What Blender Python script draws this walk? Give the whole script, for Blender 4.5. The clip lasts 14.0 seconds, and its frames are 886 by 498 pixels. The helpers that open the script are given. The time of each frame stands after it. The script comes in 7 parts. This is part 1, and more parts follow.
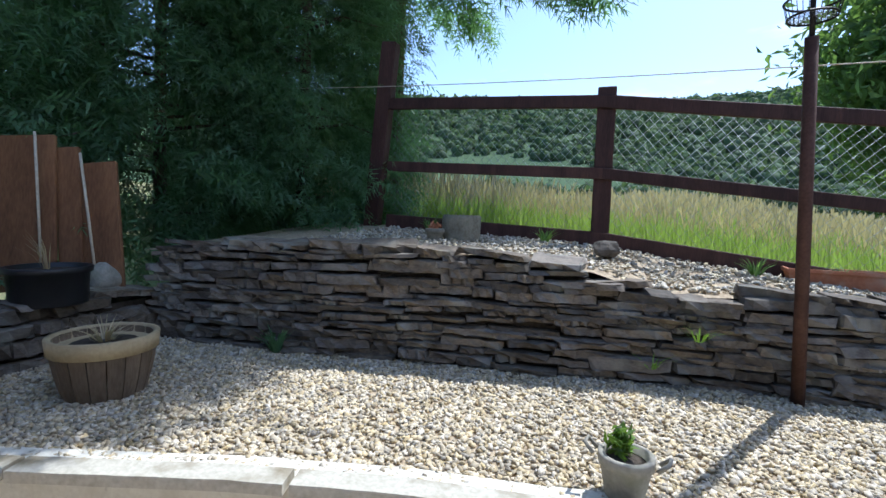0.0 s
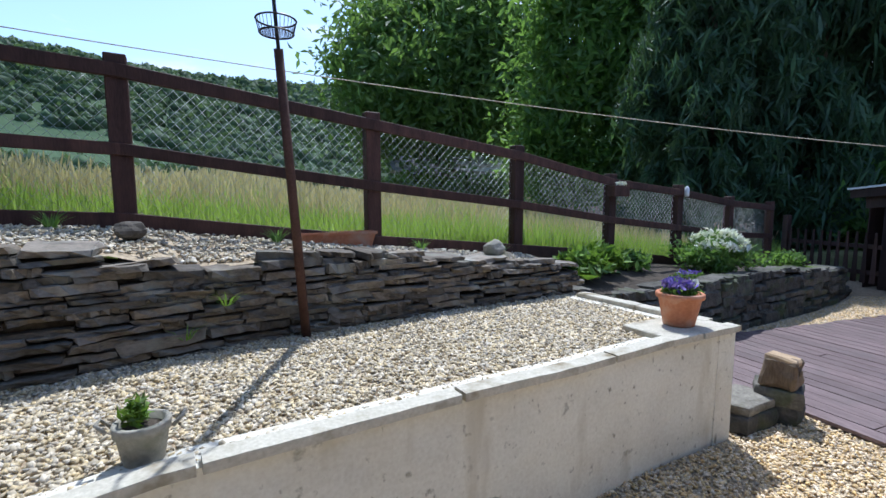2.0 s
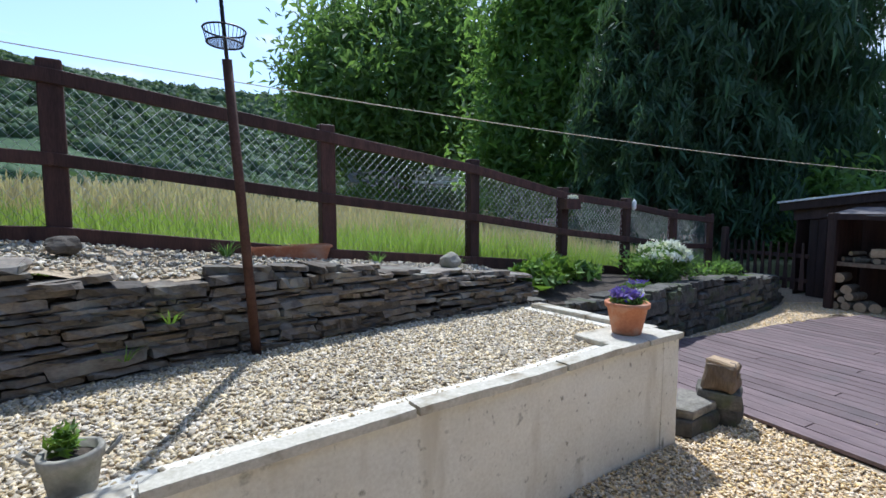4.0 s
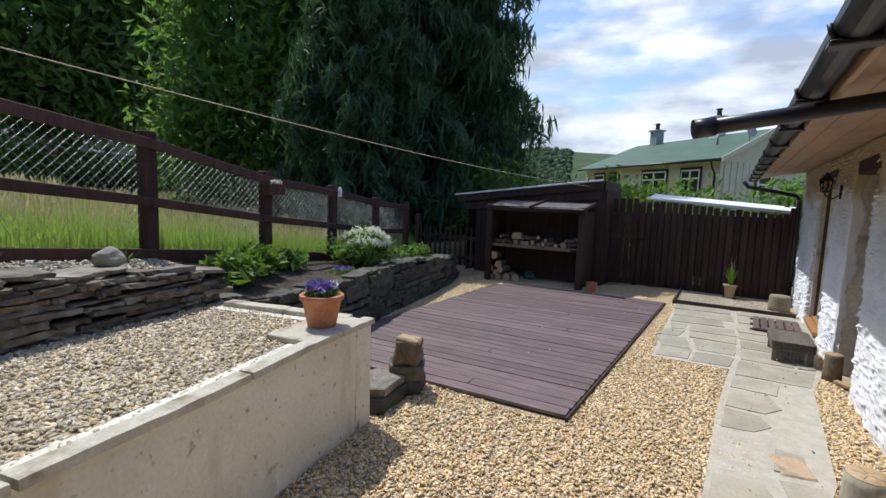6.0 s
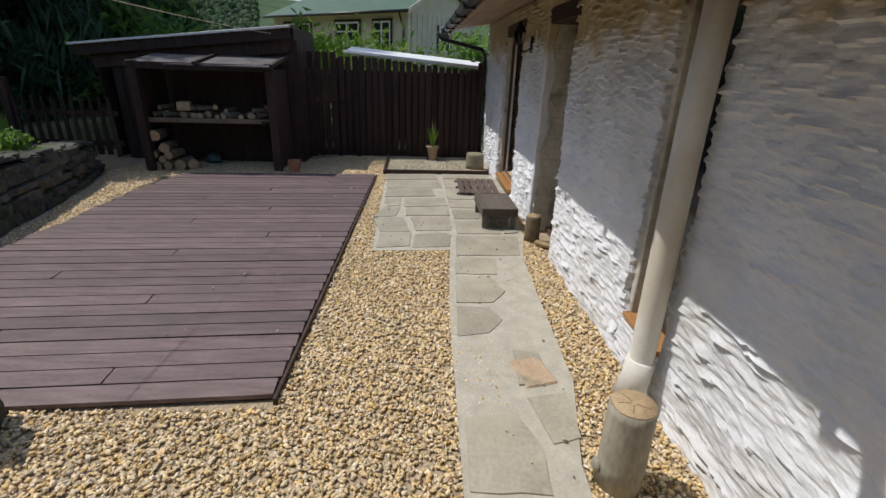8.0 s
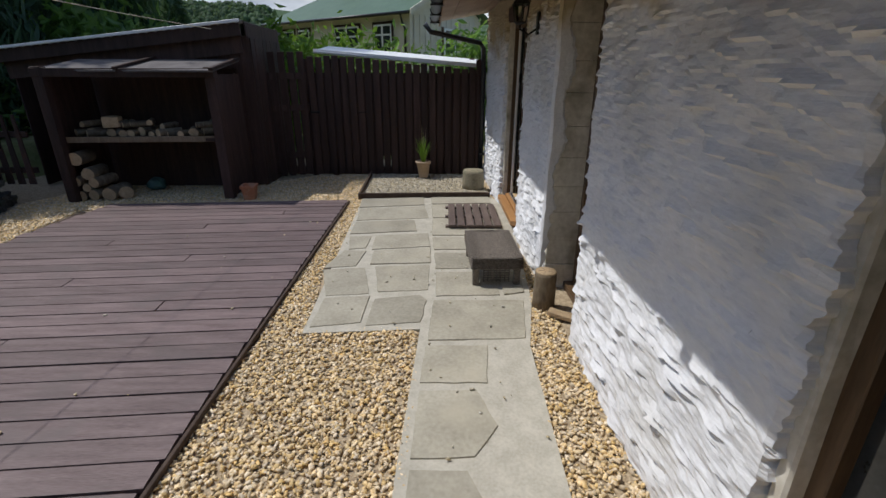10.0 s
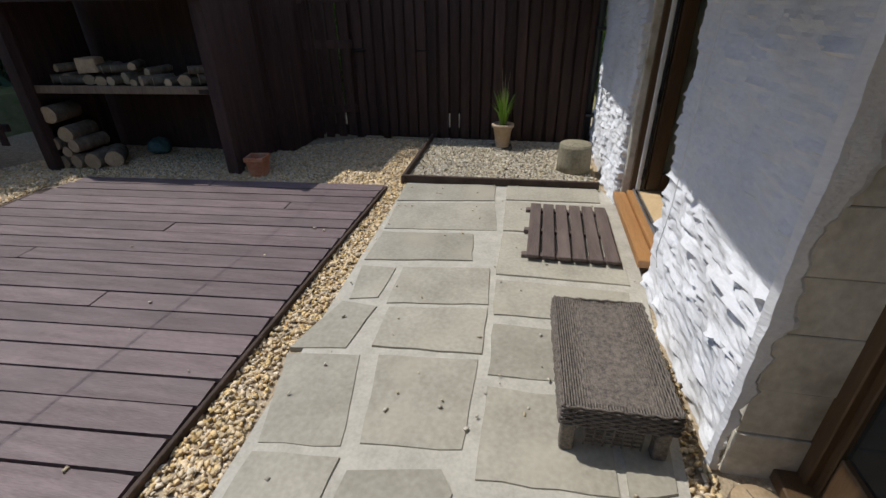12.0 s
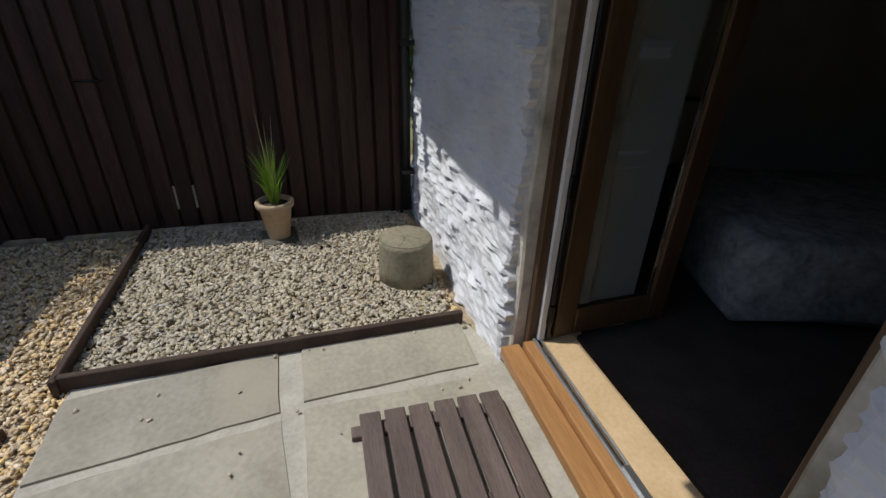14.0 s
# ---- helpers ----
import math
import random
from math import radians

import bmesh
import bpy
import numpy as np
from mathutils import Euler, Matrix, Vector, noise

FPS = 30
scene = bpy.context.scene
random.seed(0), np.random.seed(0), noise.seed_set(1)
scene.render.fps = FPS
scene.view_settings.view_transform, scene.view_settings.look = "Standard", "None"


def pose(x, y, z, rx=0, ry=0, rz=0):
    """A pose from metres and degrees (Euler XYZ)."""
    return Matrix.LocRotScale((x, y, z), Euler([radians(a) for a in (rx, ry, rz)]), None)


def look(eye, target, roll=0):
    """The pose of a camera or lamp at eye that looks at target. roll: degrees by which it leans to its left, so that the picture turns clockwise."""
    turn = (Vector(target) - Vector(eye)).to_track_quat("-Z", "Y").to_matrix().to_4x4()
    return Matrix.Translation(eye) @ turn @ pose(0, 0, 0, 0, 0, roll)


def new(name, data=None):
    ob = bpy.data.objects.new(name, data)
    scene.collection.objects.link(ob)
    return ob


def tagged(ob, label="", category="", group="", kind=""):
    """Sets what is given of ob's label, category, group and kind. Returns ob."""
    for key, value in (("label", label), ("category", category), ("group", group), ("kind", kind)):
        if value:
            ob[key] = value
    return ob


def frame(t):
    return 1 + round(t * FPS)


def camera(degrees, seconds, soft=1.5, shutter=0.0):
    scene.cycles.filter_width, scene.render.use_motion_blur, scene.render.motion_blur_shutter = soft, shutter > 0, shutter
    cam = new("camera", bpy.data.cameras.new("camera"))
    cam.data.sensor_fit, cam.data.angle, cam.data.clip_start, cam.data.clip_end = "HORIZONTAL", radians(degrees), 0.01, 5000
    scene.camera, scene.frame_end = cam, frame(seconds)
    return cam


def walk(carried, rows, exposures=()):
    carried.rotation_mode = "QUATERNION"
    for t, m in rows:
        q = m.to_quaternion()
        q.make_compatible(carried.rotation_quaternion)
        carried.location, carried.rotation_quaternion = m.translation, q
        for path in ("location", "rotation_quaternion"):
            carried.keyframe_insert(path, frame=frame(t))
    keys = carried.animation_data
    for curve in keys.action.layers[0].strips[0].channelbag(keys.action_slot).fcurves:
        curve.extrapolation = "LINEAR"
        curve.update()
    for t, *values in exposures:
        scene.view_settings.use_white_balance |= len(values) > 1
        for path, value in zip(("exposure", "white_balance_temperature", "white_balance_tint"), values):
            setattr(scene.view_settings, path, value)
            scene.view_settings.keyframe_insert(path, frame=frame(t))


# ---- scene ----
cam = camera(87.8, 14.0)
PATH = [
    (0, (0.086, -0.236, 1.633), (-0.99, 1.443, 1.48), 1.7),
    (0.5, (0.212, -0.358, 1.65), (-0.314, 1.557, 1.408), 1.3),
    (1, (0.279, -0.427, 1.644), (0.372, 1.557, 1.412), 0.1),
    (1.5, (0.311, -0.422, 1.63), (0.702, 1.527, 1.411), 0.0),
    (2, (0.338, -0.425, 1.626), (0.946, 1.468, 1.41), 0.0),
    (2.5, (0.34, -0.426, 1.629), (1.047, 1.436, 1.45), 0.1),
    (5, (0.432, -0.45, 1.632), (1.322, 1.331, 1.45), -0.5),
    (5.5, (0.53, -0.447, 1.614), (1.695, 1.162, 1.388), 0.1),
    (6, (0.605, -0.416, 1.685), (2.272, 0.668, 1.469), 2.0),
    (6.5, (0.821, -0.276, 1.665), (2.697, 0.262, 1.229), 0.8),
    (7, (1.198, -0.185, 1.655), (3.107, 0.19, 1.192), -0.2),
    (7.5, (1.614, -0.154, 1.638), (3.514, 0.119, 1.074), 0.9),
    (8, (2.04, -0.161, 1.678), (3.896, -0.246, 0.937), 2.0),
    (8.2, (2.194, -0.166, 1.646), (4.086, -0.228, 1.001), 1.3),
    (10.3, (3.907, -0.619, 1.544), (5.77, -0.631, 0.819), 0.2),
    (10.5, (4.131, -0.661, 1.522), (6.028, -0.664, 0.887), 2.4),
    (11, (4.654, -0.698, 1.499), (6.516, -0.437, 0.816), 0.9),
    (11.5, (5.151, -0.695, 1.473), (6.917, -0.223, 0.663), 0.1),
    (12, (5.648, -0.621, 1.458), (7.375, -0.279, 0.51), -0.8),
    (12.5, (6.148, -0.566, 1.43), (7.886, -0.29, 0.478), 0.9),
    (13, (6.68, -0.477, 1.441), (8.445, -0.327, 0.512), 0.5),
    (13.5, (7.205, -0.523, 1.458), (8.96, -0.758, 0.527), -0.3),
    (14, (7.785, -0.605, 1.427), (9.48, -1.085, 0.486), 1.7),
]
EXPOSURES = [(0.0, 0.64, 5450, 10), (1.0, 0.48, 5420, 10), (2.5, 0.42, 5420, 10), (5.5, 0.22, 5720, 10), (6.5, -0.06, 6250, 10), (8.2, -0.30, 6350, 10), (10.5, -0.36, 6150, 10), (11.5, -0.27, 6150, 10), (12.5, -0.22, 6150, 10), (13.2, -0.34, 6150, 10), (14.0, -0.4, 6150, 10)]
walk(cam, [(t, look(eye, target, roll)) for t, eye, target, roll in PATH], EXPOSURES)

# ---- world, sun ----
SUN_EL, SUN_DIR = 60.0, Vector((0.31, 0.95, 0))
world = bpy.data.worlds.new("sky")
scene.world = world
world.use_nodes = True
wn, wl = world.node_tree.nodes, world.node_tree.links
wn.clear()
w_out = wn.new("ShaderNodeOutputWorld")
w_bg = wn.new("ShaderNodeBackground")
w_sky = wn.new("ShaderNodeTexSky")
w_sky.sky_type, w_sky.sun_disc = "NISHITA", False
w_sky.sun_elevation = radians(SUN_EL)
w_sky.sun_rotation = math.atan2(SUN_DIR.x, SUN_DIR.y)
w_sky.altitude, w_sky.air_density, w_sky.dust_density = 200, 1.0, 1.3
w_co = wn.new("ShaderNodeTexCoord")
w_map = wn.new("ShaderNodeMapping")
w_map.inputs["Scale"].default_value = (1.0, 1.0, 3.2)
w_map.inputs["Location"].default_value = (0.35, 0.1, 0.0)
w_noise = wn.new("ShaderNodeTexNoise")
w_noise.inputs["Scale"].default_value, w_noise.inputs["Detail"].default_value = 2.3, 7
w_noise.inputs["Roughness"].default_value = 0.55
w_ramp = wn.new("ShaderNodeValToRGB")
w_ramp.color_ramp.elements[0].position, w_ramp.color_ramp.elements[1].position = 0.53, 0.64
w_sep = wn.new("ShaderNodeSeparateXYZ")
w_east = wn.new("ShaderNodeMath"); w_east.operation = "MULTIPLY_ADD"
w_east.inputs[1].default_value, w_east.inputs[2].default_value = 0.15, 0.0
w_addn = wn.new("ShaderNodeMath"); w_addn.operation = "ADD"
w_mix = wn.new("ShaderNodeMixRGB")
w_mix.inputs[2].default_value = (9.5, 9.8, 10.4, 1)
wl.new(w_co.outputs["Generated"], w_map.inputs[0])
wl.new(w_map.outputs[0], w_noise.inputs["Vector"])
wl.new(w_co.outputs["Generated"], w_sep.inputs[0])
wl.new(w_sep.outputs[0], w_east.inputs[0])
wl.new(w_noise.outputs[0], w_addn.inputs[0])
wl.new(w_east.outputs[0], w_addn.inputs[1])
w_low = wn.new("ShaderNodeMath"); w_low.operation = "MULTIPLY_ADD"
w_low.inputs[1].default_value, w_low.inputs[2].default_value = -0.30, 0.06
wl.new(w_sep.outputs[2], w_low.inputs[0])
w_sum = wn.new("ShaderNodeMath"); w_sum.operation = "ADD"
wl.new(w_addn.outputs[0], w_sum.inputs[0])
wl.new(w_low.outputs[0], w_sum.inputs[1])
wl.new(w_sum.outputs[0], w_ramp.inputs[0])
w_n2 = wn.new("ShaderNodeTexNoise")
w_n2.inputs["Scale"].default_value, w_n2.inputs["Detail"].default_value = 5.5, 6
wl.new(w_map.outputs[0], w_n2.inputs["Vector"])
w_r2 = wn.new("ShaderNodeValToRGB")
w_r2.color_ramp.elements[0].position, w_r2.color_ramp.elements[1].position = 0.36, 0.62
w_r2.color_ramp.elements[0].color, w_r2.color_ramp.elements[1].color = (2.9, 3.2, 3.7, 1), (6.6, 6.7, 6.8, 1)
wl.new(w_n2.outputs[0], w_r2.inputs[0])
wl.new(w_r2.outputs[0], w_mix.inputs[2])
wl.new(w_ramp.outputs[0], w_mix.inputs[0])
wl.new(w_sky.outputs[0], w_mix.inputs[1])
wl.new(w_mix.outputs[0], w_bg.inputs[0])
w_bg.inputs[1].default_value = 0.17
wl.new(w_bg.outputs[0], w_out.inputs[0])
sun = new("sun", bpy.data.lights.new("sun", "SUN"))
sun.data.energy, sun.data.angle, sun.data.color = 3.9, radians(0.55), (1.0, 0.95, 0.87)
h = SUN_DIR.normalized() * math.cos(radians(SUN_EL)) + Vector((0, 0, math.sin(radians(SUN_EL))))
sun.matrix_world = look(h * 30, (0, 0, 0))


# ---- materials ----
def material(name, dark, light, scale=8.0, rough=0.85, bump=0.3, metal=0.0, fine=60.0, vary=0.0, island=0.0,
             stretch=(1, 1, 1), stain=None, stain_scale=1.2, stain_at=(0.52, 0.72), spec=0.3, bump_dist=0.01, local=False, hue=0.0):
    """Two scales of noise between two colours, a stain, relief, and variation from piece to piece."""
    m = bpy.data.materials.new(name)
    m.use_nodes = True
    n, l = m.node_tree.nodes, m.node_tree.links
    p = n["Principled BSDF"]
    if local:
        src = n.new("ShaderNodeTexCoord").outputs["Object"]
    else:
        src = n.new("ShaderNodeNewGeometry").outputs["Position"]
    mp = n.new("ShaderNodeMapping")
    mp.inputs["Scale"].default_value = stretch
    l.new(src, mp.inputs[0])
    a = n.new("ShaderNodeTexNoise")
    a.inputs["Scale"].default_value, a.inputs["Detail"].default_value = scale, 5
    b = n.new("ShaderNodeTexNoise")
    b.inputs["Scale"].default_value, b.inputs["Detail"].default_value = fine, 4
    l.new(mp.outputs[0], a.inputs["Vector"])
    l.new(mp.outputs[0], b.inputs["Vector"])
    mixn = n.new("ShaderNodeMath"); mixn.operation = "MULTIPLY_ADD"
    mixn.inputs[1].default_value, mixn.inputs[2].default_value = 0.45, 0.0
    l.new(b.outputs[0], mixn.inputs[0])
    addn = n.new("ShaderNodeMath"); addn.operation = "MULTIPLY_ADD"
    addn.inputs[1].default_value = 0.6
    l.new(a.outputs[0], addn.inputs[0])
    l.new(mixn.outputs[0], addn.inputs[2])
    ramp = n.new("ShaderNodeValToRGB")
    ramp.color_ramp.elements[0].position, ramp.color_ramp.elements[1].position = 0.36, 0.68
    ramp.color_ramp.elements[0].color, ramp.color_ramp.elements[1].color = (*dark, 1), (*light, 1)
    l.new(addn.outputs[0], ramp.inputs[0])
    col = ramp.outputs[0]
    if stain:
        c = n.new("ShaderNodeTexNoise")
        c.inputs["Scale"].default_value, c.inputs["Detail"].default_value = stain_scale, 6
        l.new(src, c.inputs["Vector"])
        sr = n.new("ShaderNodeValToRGB")
        sr.color_ramp.elements[0].position, sr.color_ramp.elements[1].position = stain_at
        l.new(c.outputs[0], sr.inputs[0])
        mx = n.new("ShaderNodeMixRGB")
        l.new(sr.outputs[0], mx.inputs[0])
        l.new(col, mx.inputs[1])
        mx.inputs[2].default_value = (*stain, 1)
        col = mx.outputs[0]
    if vary or island:
        hs = n.new("ShaderNodeHueSaturation")
        rnd = n.new("ShaderNodeObjectInfo").outputs["Random"] if vary else n.new("ShaderNodeNewGeometry").outputs["Random Per Island"]
        amount = vary or island
        mv = n.new("ShaderNodeMath"); mv.operation = "MULTIPLY_ADD"
        mv.inputs[1].default_value, mv.inputs[2].default_value = 2 * amount, 1 - amount
        l.new(rnd, mv.inputs[0])
        l.new(mv.outputs[0], hs.inputs["Value"])
        if hue:
            wr = n.new("ShaderNodeMath"); wr.operation = "MULTIPLY"; wr.inputs[1].default_value = 7.31
            fr = n.new("ShaderNodeMath"); fr.operation = "FRACT"
            hv = n.new("ShaderNodeMath"); hv.operation = "MULTIPLY_ADD"
            hv.inputs[1].default_value, hv.inputs[2].default_value = 1.2 * hue, 1 - 0.6 * hue
            l.new(rnd, wr.inputs[0]); l.new(wr.outputs[0], fr.inputs[0]); l.new(fr.outputs[0], hv.inputs[0])
            l.new(hv.outputs[0], hs.inputs["Saturation"])
        l.new(col, hs.inputs["Color"])
        col = hs.outputs[0]
    l.new(col, p.inputs["Base Color"])
    p.inputs["Roughness"].default_value, p.inputs["Metallic"].default_value = rough, metal
    p.inputs["Specular IOR Level"].default_value = spec
    if bump:
        bp = n.new("ShaderNodeBump")
        bp.inputs["Strength"].default_value, bp.inputs["Distance"].default_value = bump, bump_dist
        l.new(addn.outputs[0], bp.inputs["Height"])
        l.new(bp.outputs[0], p.inputs["Normal"])
    return m


def leafy(name, dark, light, island=0.35, glow=0.25, spec=0.25):
    """Leaves: rough, a little light comes through."""
    m = material(name, dark, light, 1.5, 0.6, 0.0, fine=12, island=island, spec=spec, hue=0.3)
    n, l = m.node_tree.nodes, m.node_tree.links
    p, out = n["Principled BSDF"], n["Material Output"]
    t = n.new("ShaderNodeBsdfTranslucent")
    t.inputs[0].default_value = (light[0] * 1.3, light[1] * 1.4, light[2] * 0.8, 1)
    mx = n.new("ShaderNodeMixShader")
    mx.inputs[0].default_value = glow
    l.new(p.outputs[0], mx.inputs[1]); l.new(t.outputs[0], mx.inputs[2]); l.new(mx.outputs[0], out.inputs[0])
    return m


M_GRAVEL_PALE = material("pale_gravel", (0.39, 0.315, 0.20), (0.66, 0.57, 0.41), 20, 0.8, 0.2, island=0.26, hue=0.55)
M_GRAVEL_GOLD = material("golden_gravel", (0.54, 0.385, 0.20), (0.84, 0.68, 0.44), 20, 0.8, 0.2, island=0.24, hue=0.5)
M_GRAVEL_GREY = material("buff_gravel", (0.38, 0.32, 0.22), (0.60, 0.54, 0.42), 20, 0.8, 0.2, island=0.26, hue=0.55)
M_GRAVEL_BED = material("gravel_bed", (0.28, 0.21, 0.135), (0.54, 0.44, 0.30), 30, 0.95, 0.9, fine=70, bump_dist=0.02)
M_SLATE = material("dry_stone", (0.085, 0.070, 0.054), (0.215, 0.18, 0.138), 9, 0.9, 0.6, fine=45, vary=0.38, stretch=(1, 1, 2.2),
                   stain=(0.25, 0.24, 0.20), stain_scale=5.0, hue=0.3)
M_SLATE_DARK = material("mossy_stone", (0.05, 0.048, 0.04), (0.14, 0.13, 0.11), 9, 0.92, 0.6, fine=45, vary=0.3, stain=(0.08, 0.10, 0.04), stain_scale=4)
M_EARTH = material("earth", (0.03, 0.024, 0.018), (0.09, 0.07, 0.05), 10, 0.95, 0.8, fine=50, bump_dist=0.02)
M_RENDER = material("cream_render", (0.60, 0.56, 0.46), (0.76, 0.73, 0.63), 2.2, 0.9, 0.35, fine=55, stain=(0.20, 0.185, 0.135), stain_scale=7.0, stain_at=(0.66, 0.74))
M_COPING = material("coping_concrete", (0.40, 0.365, 0.28), (0.63, 0.59, 0.49), 6, 0.9, 0.4, fine=60, stain=(0.20, 0.16, 0.09), stain_scale=6.0)
M_WHITEWASH = material("white_painted_stone", (0.67, 0.675, 0.70), (0.81, 0.815, 0.835), 3, 0.85, 0.7, fine=45, stretch=(0.6, 1, 1.8), stain=(0.62, 0.61, 0.59), stain_scale=1.6)
M_JAMB = material("bare_lime_render", (0.50, 0.46, 0.38), (0.74, 0.70, 0.61), 4, 0.95, 0.6, fine=30, stain=(0.30, 0.27, 0.20), stain_scale=5)
M_DECK = material("deck_board", (0.100, 0.066, 0.064), (0.205, 0.150, 0.145), 7, 0.6, 0.4, fine=60, vary=0.18, stretch=(3.5, 0.4, 1), stain=(0.13, 0.10, 0.095), stain_scale=3.0, spec=0.4)
M_DECK_EDGE = material("deck_edge", (0.045, 0.03, 0.022), (0.09, 0.06, 0.045), 8, 0.8, 0.4)
M_FLAG = material("sandstone_flag", (0.29, 0.265, 0.205), (0.43, 0.395, 0.315), 3.5, 0.8, 0.3, fine=45, vary=0.12, stain=(0.41, 0.37, 0.285), stain_scale=2.2)
M_MORTAR = material("mortar", (0.39, 0.36, 0.295), (0.53, 0.495, 0.415), 9, 0.95, 0.5, fine=70)
M_FENCE = material("brown_stained_timber", (0.035, 0.016, 0.012), (0.085, 0.04, 0.030), 6, 0.7, 0.5, fine=60, vary=0.25, stretch=(2, 2, 0.3))
M_DARKWOOD = material("dark_stained_timber", (0.028, 0.016, 0.012), (0.066, 0.037, 0.030), 6, 0.7, 0.5, fine=50, vary=0.3, stretch=(2.5, 2.5, 0.25))
M_BLACKPLASTIC = material("black_plastic", (0.012, 0.012, 0.013), (0.022, 0.022, 0.024), 6, 0.4, 0.05, spec=0.5)
M_SOFFIT = material("soffit_board", (0.30, 0.205, 0.135), (0.42, 0.30, 0.205), 4, 0.6, 0.1, fine=30)
M_SLATE_ROOF = material("roof_slate", (0.06, 0.06, 0.065), (0.12, 0.12, 0.13), 5, 0.7, 0.3)
M_PIPE = material("painted_pipe", (0.68, 0.66, 0.60), (0.80, 0.78, 0.72), 5, 0.5, 0.1, fine=30, stain=(0.55, 0.48, 0.36))
M_FRAME = material("oak_frame", (0.065, 0.038, 0.019), (0.13, 0.076, 0.037), 6, 0.45, 0.2, fine=50, stretch=(2.5, 2.5, 0.3), spec=0.5)
M_SILL = material("orange_threshold", (0.34, 0.165, 0.06), (0.50, 0.265, 0.105), 6, 0.4, 0.15, fine=50, stretch=(0.3, 3, 1), spec=0.5)
M_BARE = material("raw_boarding", (0.60, 0.42, 0.22), (0.74, 0.55, 0.33), 8, 0.8, 0.3, fine=60)
M_ALU = material("aluminium_track", (0.45, 0.46, 0.47), (0.62, 0.63, 0.64), 9, 0.35, 0.1, metal=0.9)
M_BLACKMETAL = material("black_iron", (0.008, 0.008, 0.008), (0.02, 0.02, 0.02), 9, 0.45, 0.15, metal=0.3)
M_RUST = material("rusty_pole", (0.05, 0.022, 0.014), (0.10, 0.05, 0.035), 12, 0.75, 0.4, fine=80)
M_TERRA = material("terracotta", (0.42, 0.155, 0.075), (0.58, 0.25, 0.13), 7, 0.75, 0.2, fine=50, stain=(0.52, 0.34, 0.24), stain_scale=7)
M_TERRA_PALE = material("weathered_terracotta", (0.42, 0.30, 0.19), (0.56, 0.43, 0.30), 7, 0.85, 0.3, fine=50, stain=(0.28, 0.24, 0.17), stain_scale=7)
M_GREYPOT = material("lichened_pot", (0.24, 0.22, 0.175), (0.40, 0.37, 0.30), 9, 0.9, 0.4, fine=60, stain=(0.22, 0.22, 0.15), stain_scale=9)
M_BARRELWOOD = material("barrel_stave", (0.12, 0.085, 0.055), (0.24, 0.18, 0.12), 6, 0.85, 0.5, fine=50, stretch=(2, 2, 0.3), vary=0.15)
M_BARRELRIM = material("tan_band", (0.34, 0.26, 0.14), (0.48, 0.38, 0.22), 6, 0.7, 0.3)
M_BARK = material("bark", (0.10, 0.075, 0.05), (0.24, 0.19, 0.13), 12, 0.95, 0.9, fine=40, stretch=(1, 1, 0.4), bump_dist=0.02, vary=0.2)
M_OLDWOOD = material("old_stump_wood", (0.20, 0.17, 0.11), (0.36, 0.32, 0.23), 9, 0.92, 0.6, fine=50, stain=(0.14, 0.15, 0.09), stain_scale=9)
M_STEP = material("step_stone", (0.10, 0.09, 0.072), (0.27, 0.25, 0.205), 8, 0.9, 0.6, fine=45, vary=0.15, stain=(0.12, 0.11, 0.08), stain_scale=6)
M_CUT = material("cut_wood", (0.34, 0.24, 0.135), (0.54, 0.40, 0.25), 14, 0.85, 0.3, fine=90, vary=0.15)
M_GREYWOOD = material("weathered_log", (0.24, 0.22, 0.17), (0.42, 0.38, 0.30), 10, 0.92, 0.6, fine=50, stretch=(1, 1, 0.4), vary=0.15)
M_WICKER = material("wicker", (0.055, 0.044, 0.036), (0.22, 0.185, 0.15), 60, 0.55, 0.5, fine=160, spec=0.5)
M_MAT = material("duckboard", (0.10, 0.072, 0.062), (0.18, 0.135, 0.115), 8, 0.65, 0.3, fine=60, stretch=(0.4, 3, 1), vary=0.15)
M_WIRE = material("galvanised_wire", (0.30, 0.32, 0.32), (0.45, 0.47, 0.46), 20, 0.5, 0.0, metal=0.5)
M_ROPE = material("pale_rope", (0.50, 0.42, 0.30), (0.66, 0.58, 0.45), 60, 0.8, 0.2)
M_GRASS = leafy("meadow_grass", (0.16, 0.26, 0.05), (0.34, 0.44, 0.13), 0.4, 0.4)
M_SEED = leafy("seed_heads", (0.36, 0.29, 0.19), (0.56, 0.46, 0.33), 0.3, 0.3)
M_FIELD = material("field", (0.13, 0.15, 0.05), (0.30, 0.26, 0.13), 0.5, 0.95, 0.6, fine=9, bump_dist=0.1, stain=(0.13, 0.19, 0.05), stain_scale=0.15)
M_LEAF_OAK = leafy("oak_leaf", (0.07, 0.125, 0.045), (0.15, 0.23, 0.075), 0.4, 0.45)
M_LEAF_DARK = leafy("dark_conifer", (0.036, 0.068, 0.042), (0.085, 0.145, 0.075), 0.4, 0.25)
M_LEAF_CYPRESS = leafy("cypress_spray", (0.09, 0.17, 0.10), (0.19, 0.31, 0.18), 0.4, 0.55)
M_LEAF_MID = leafy("mid_leaf", (0.07, 0.14, 0.04), (0.17, 0.27, 0.08), 0.4, 0.45)
M_LEAF_BRIGHT = leafy("bright_leaf", (0.08, 0.16, 0.025), (0.20, 0.31, 0.06))
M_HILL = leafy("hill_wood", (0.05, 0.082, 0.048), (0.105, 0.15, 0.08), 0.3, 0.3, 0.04)
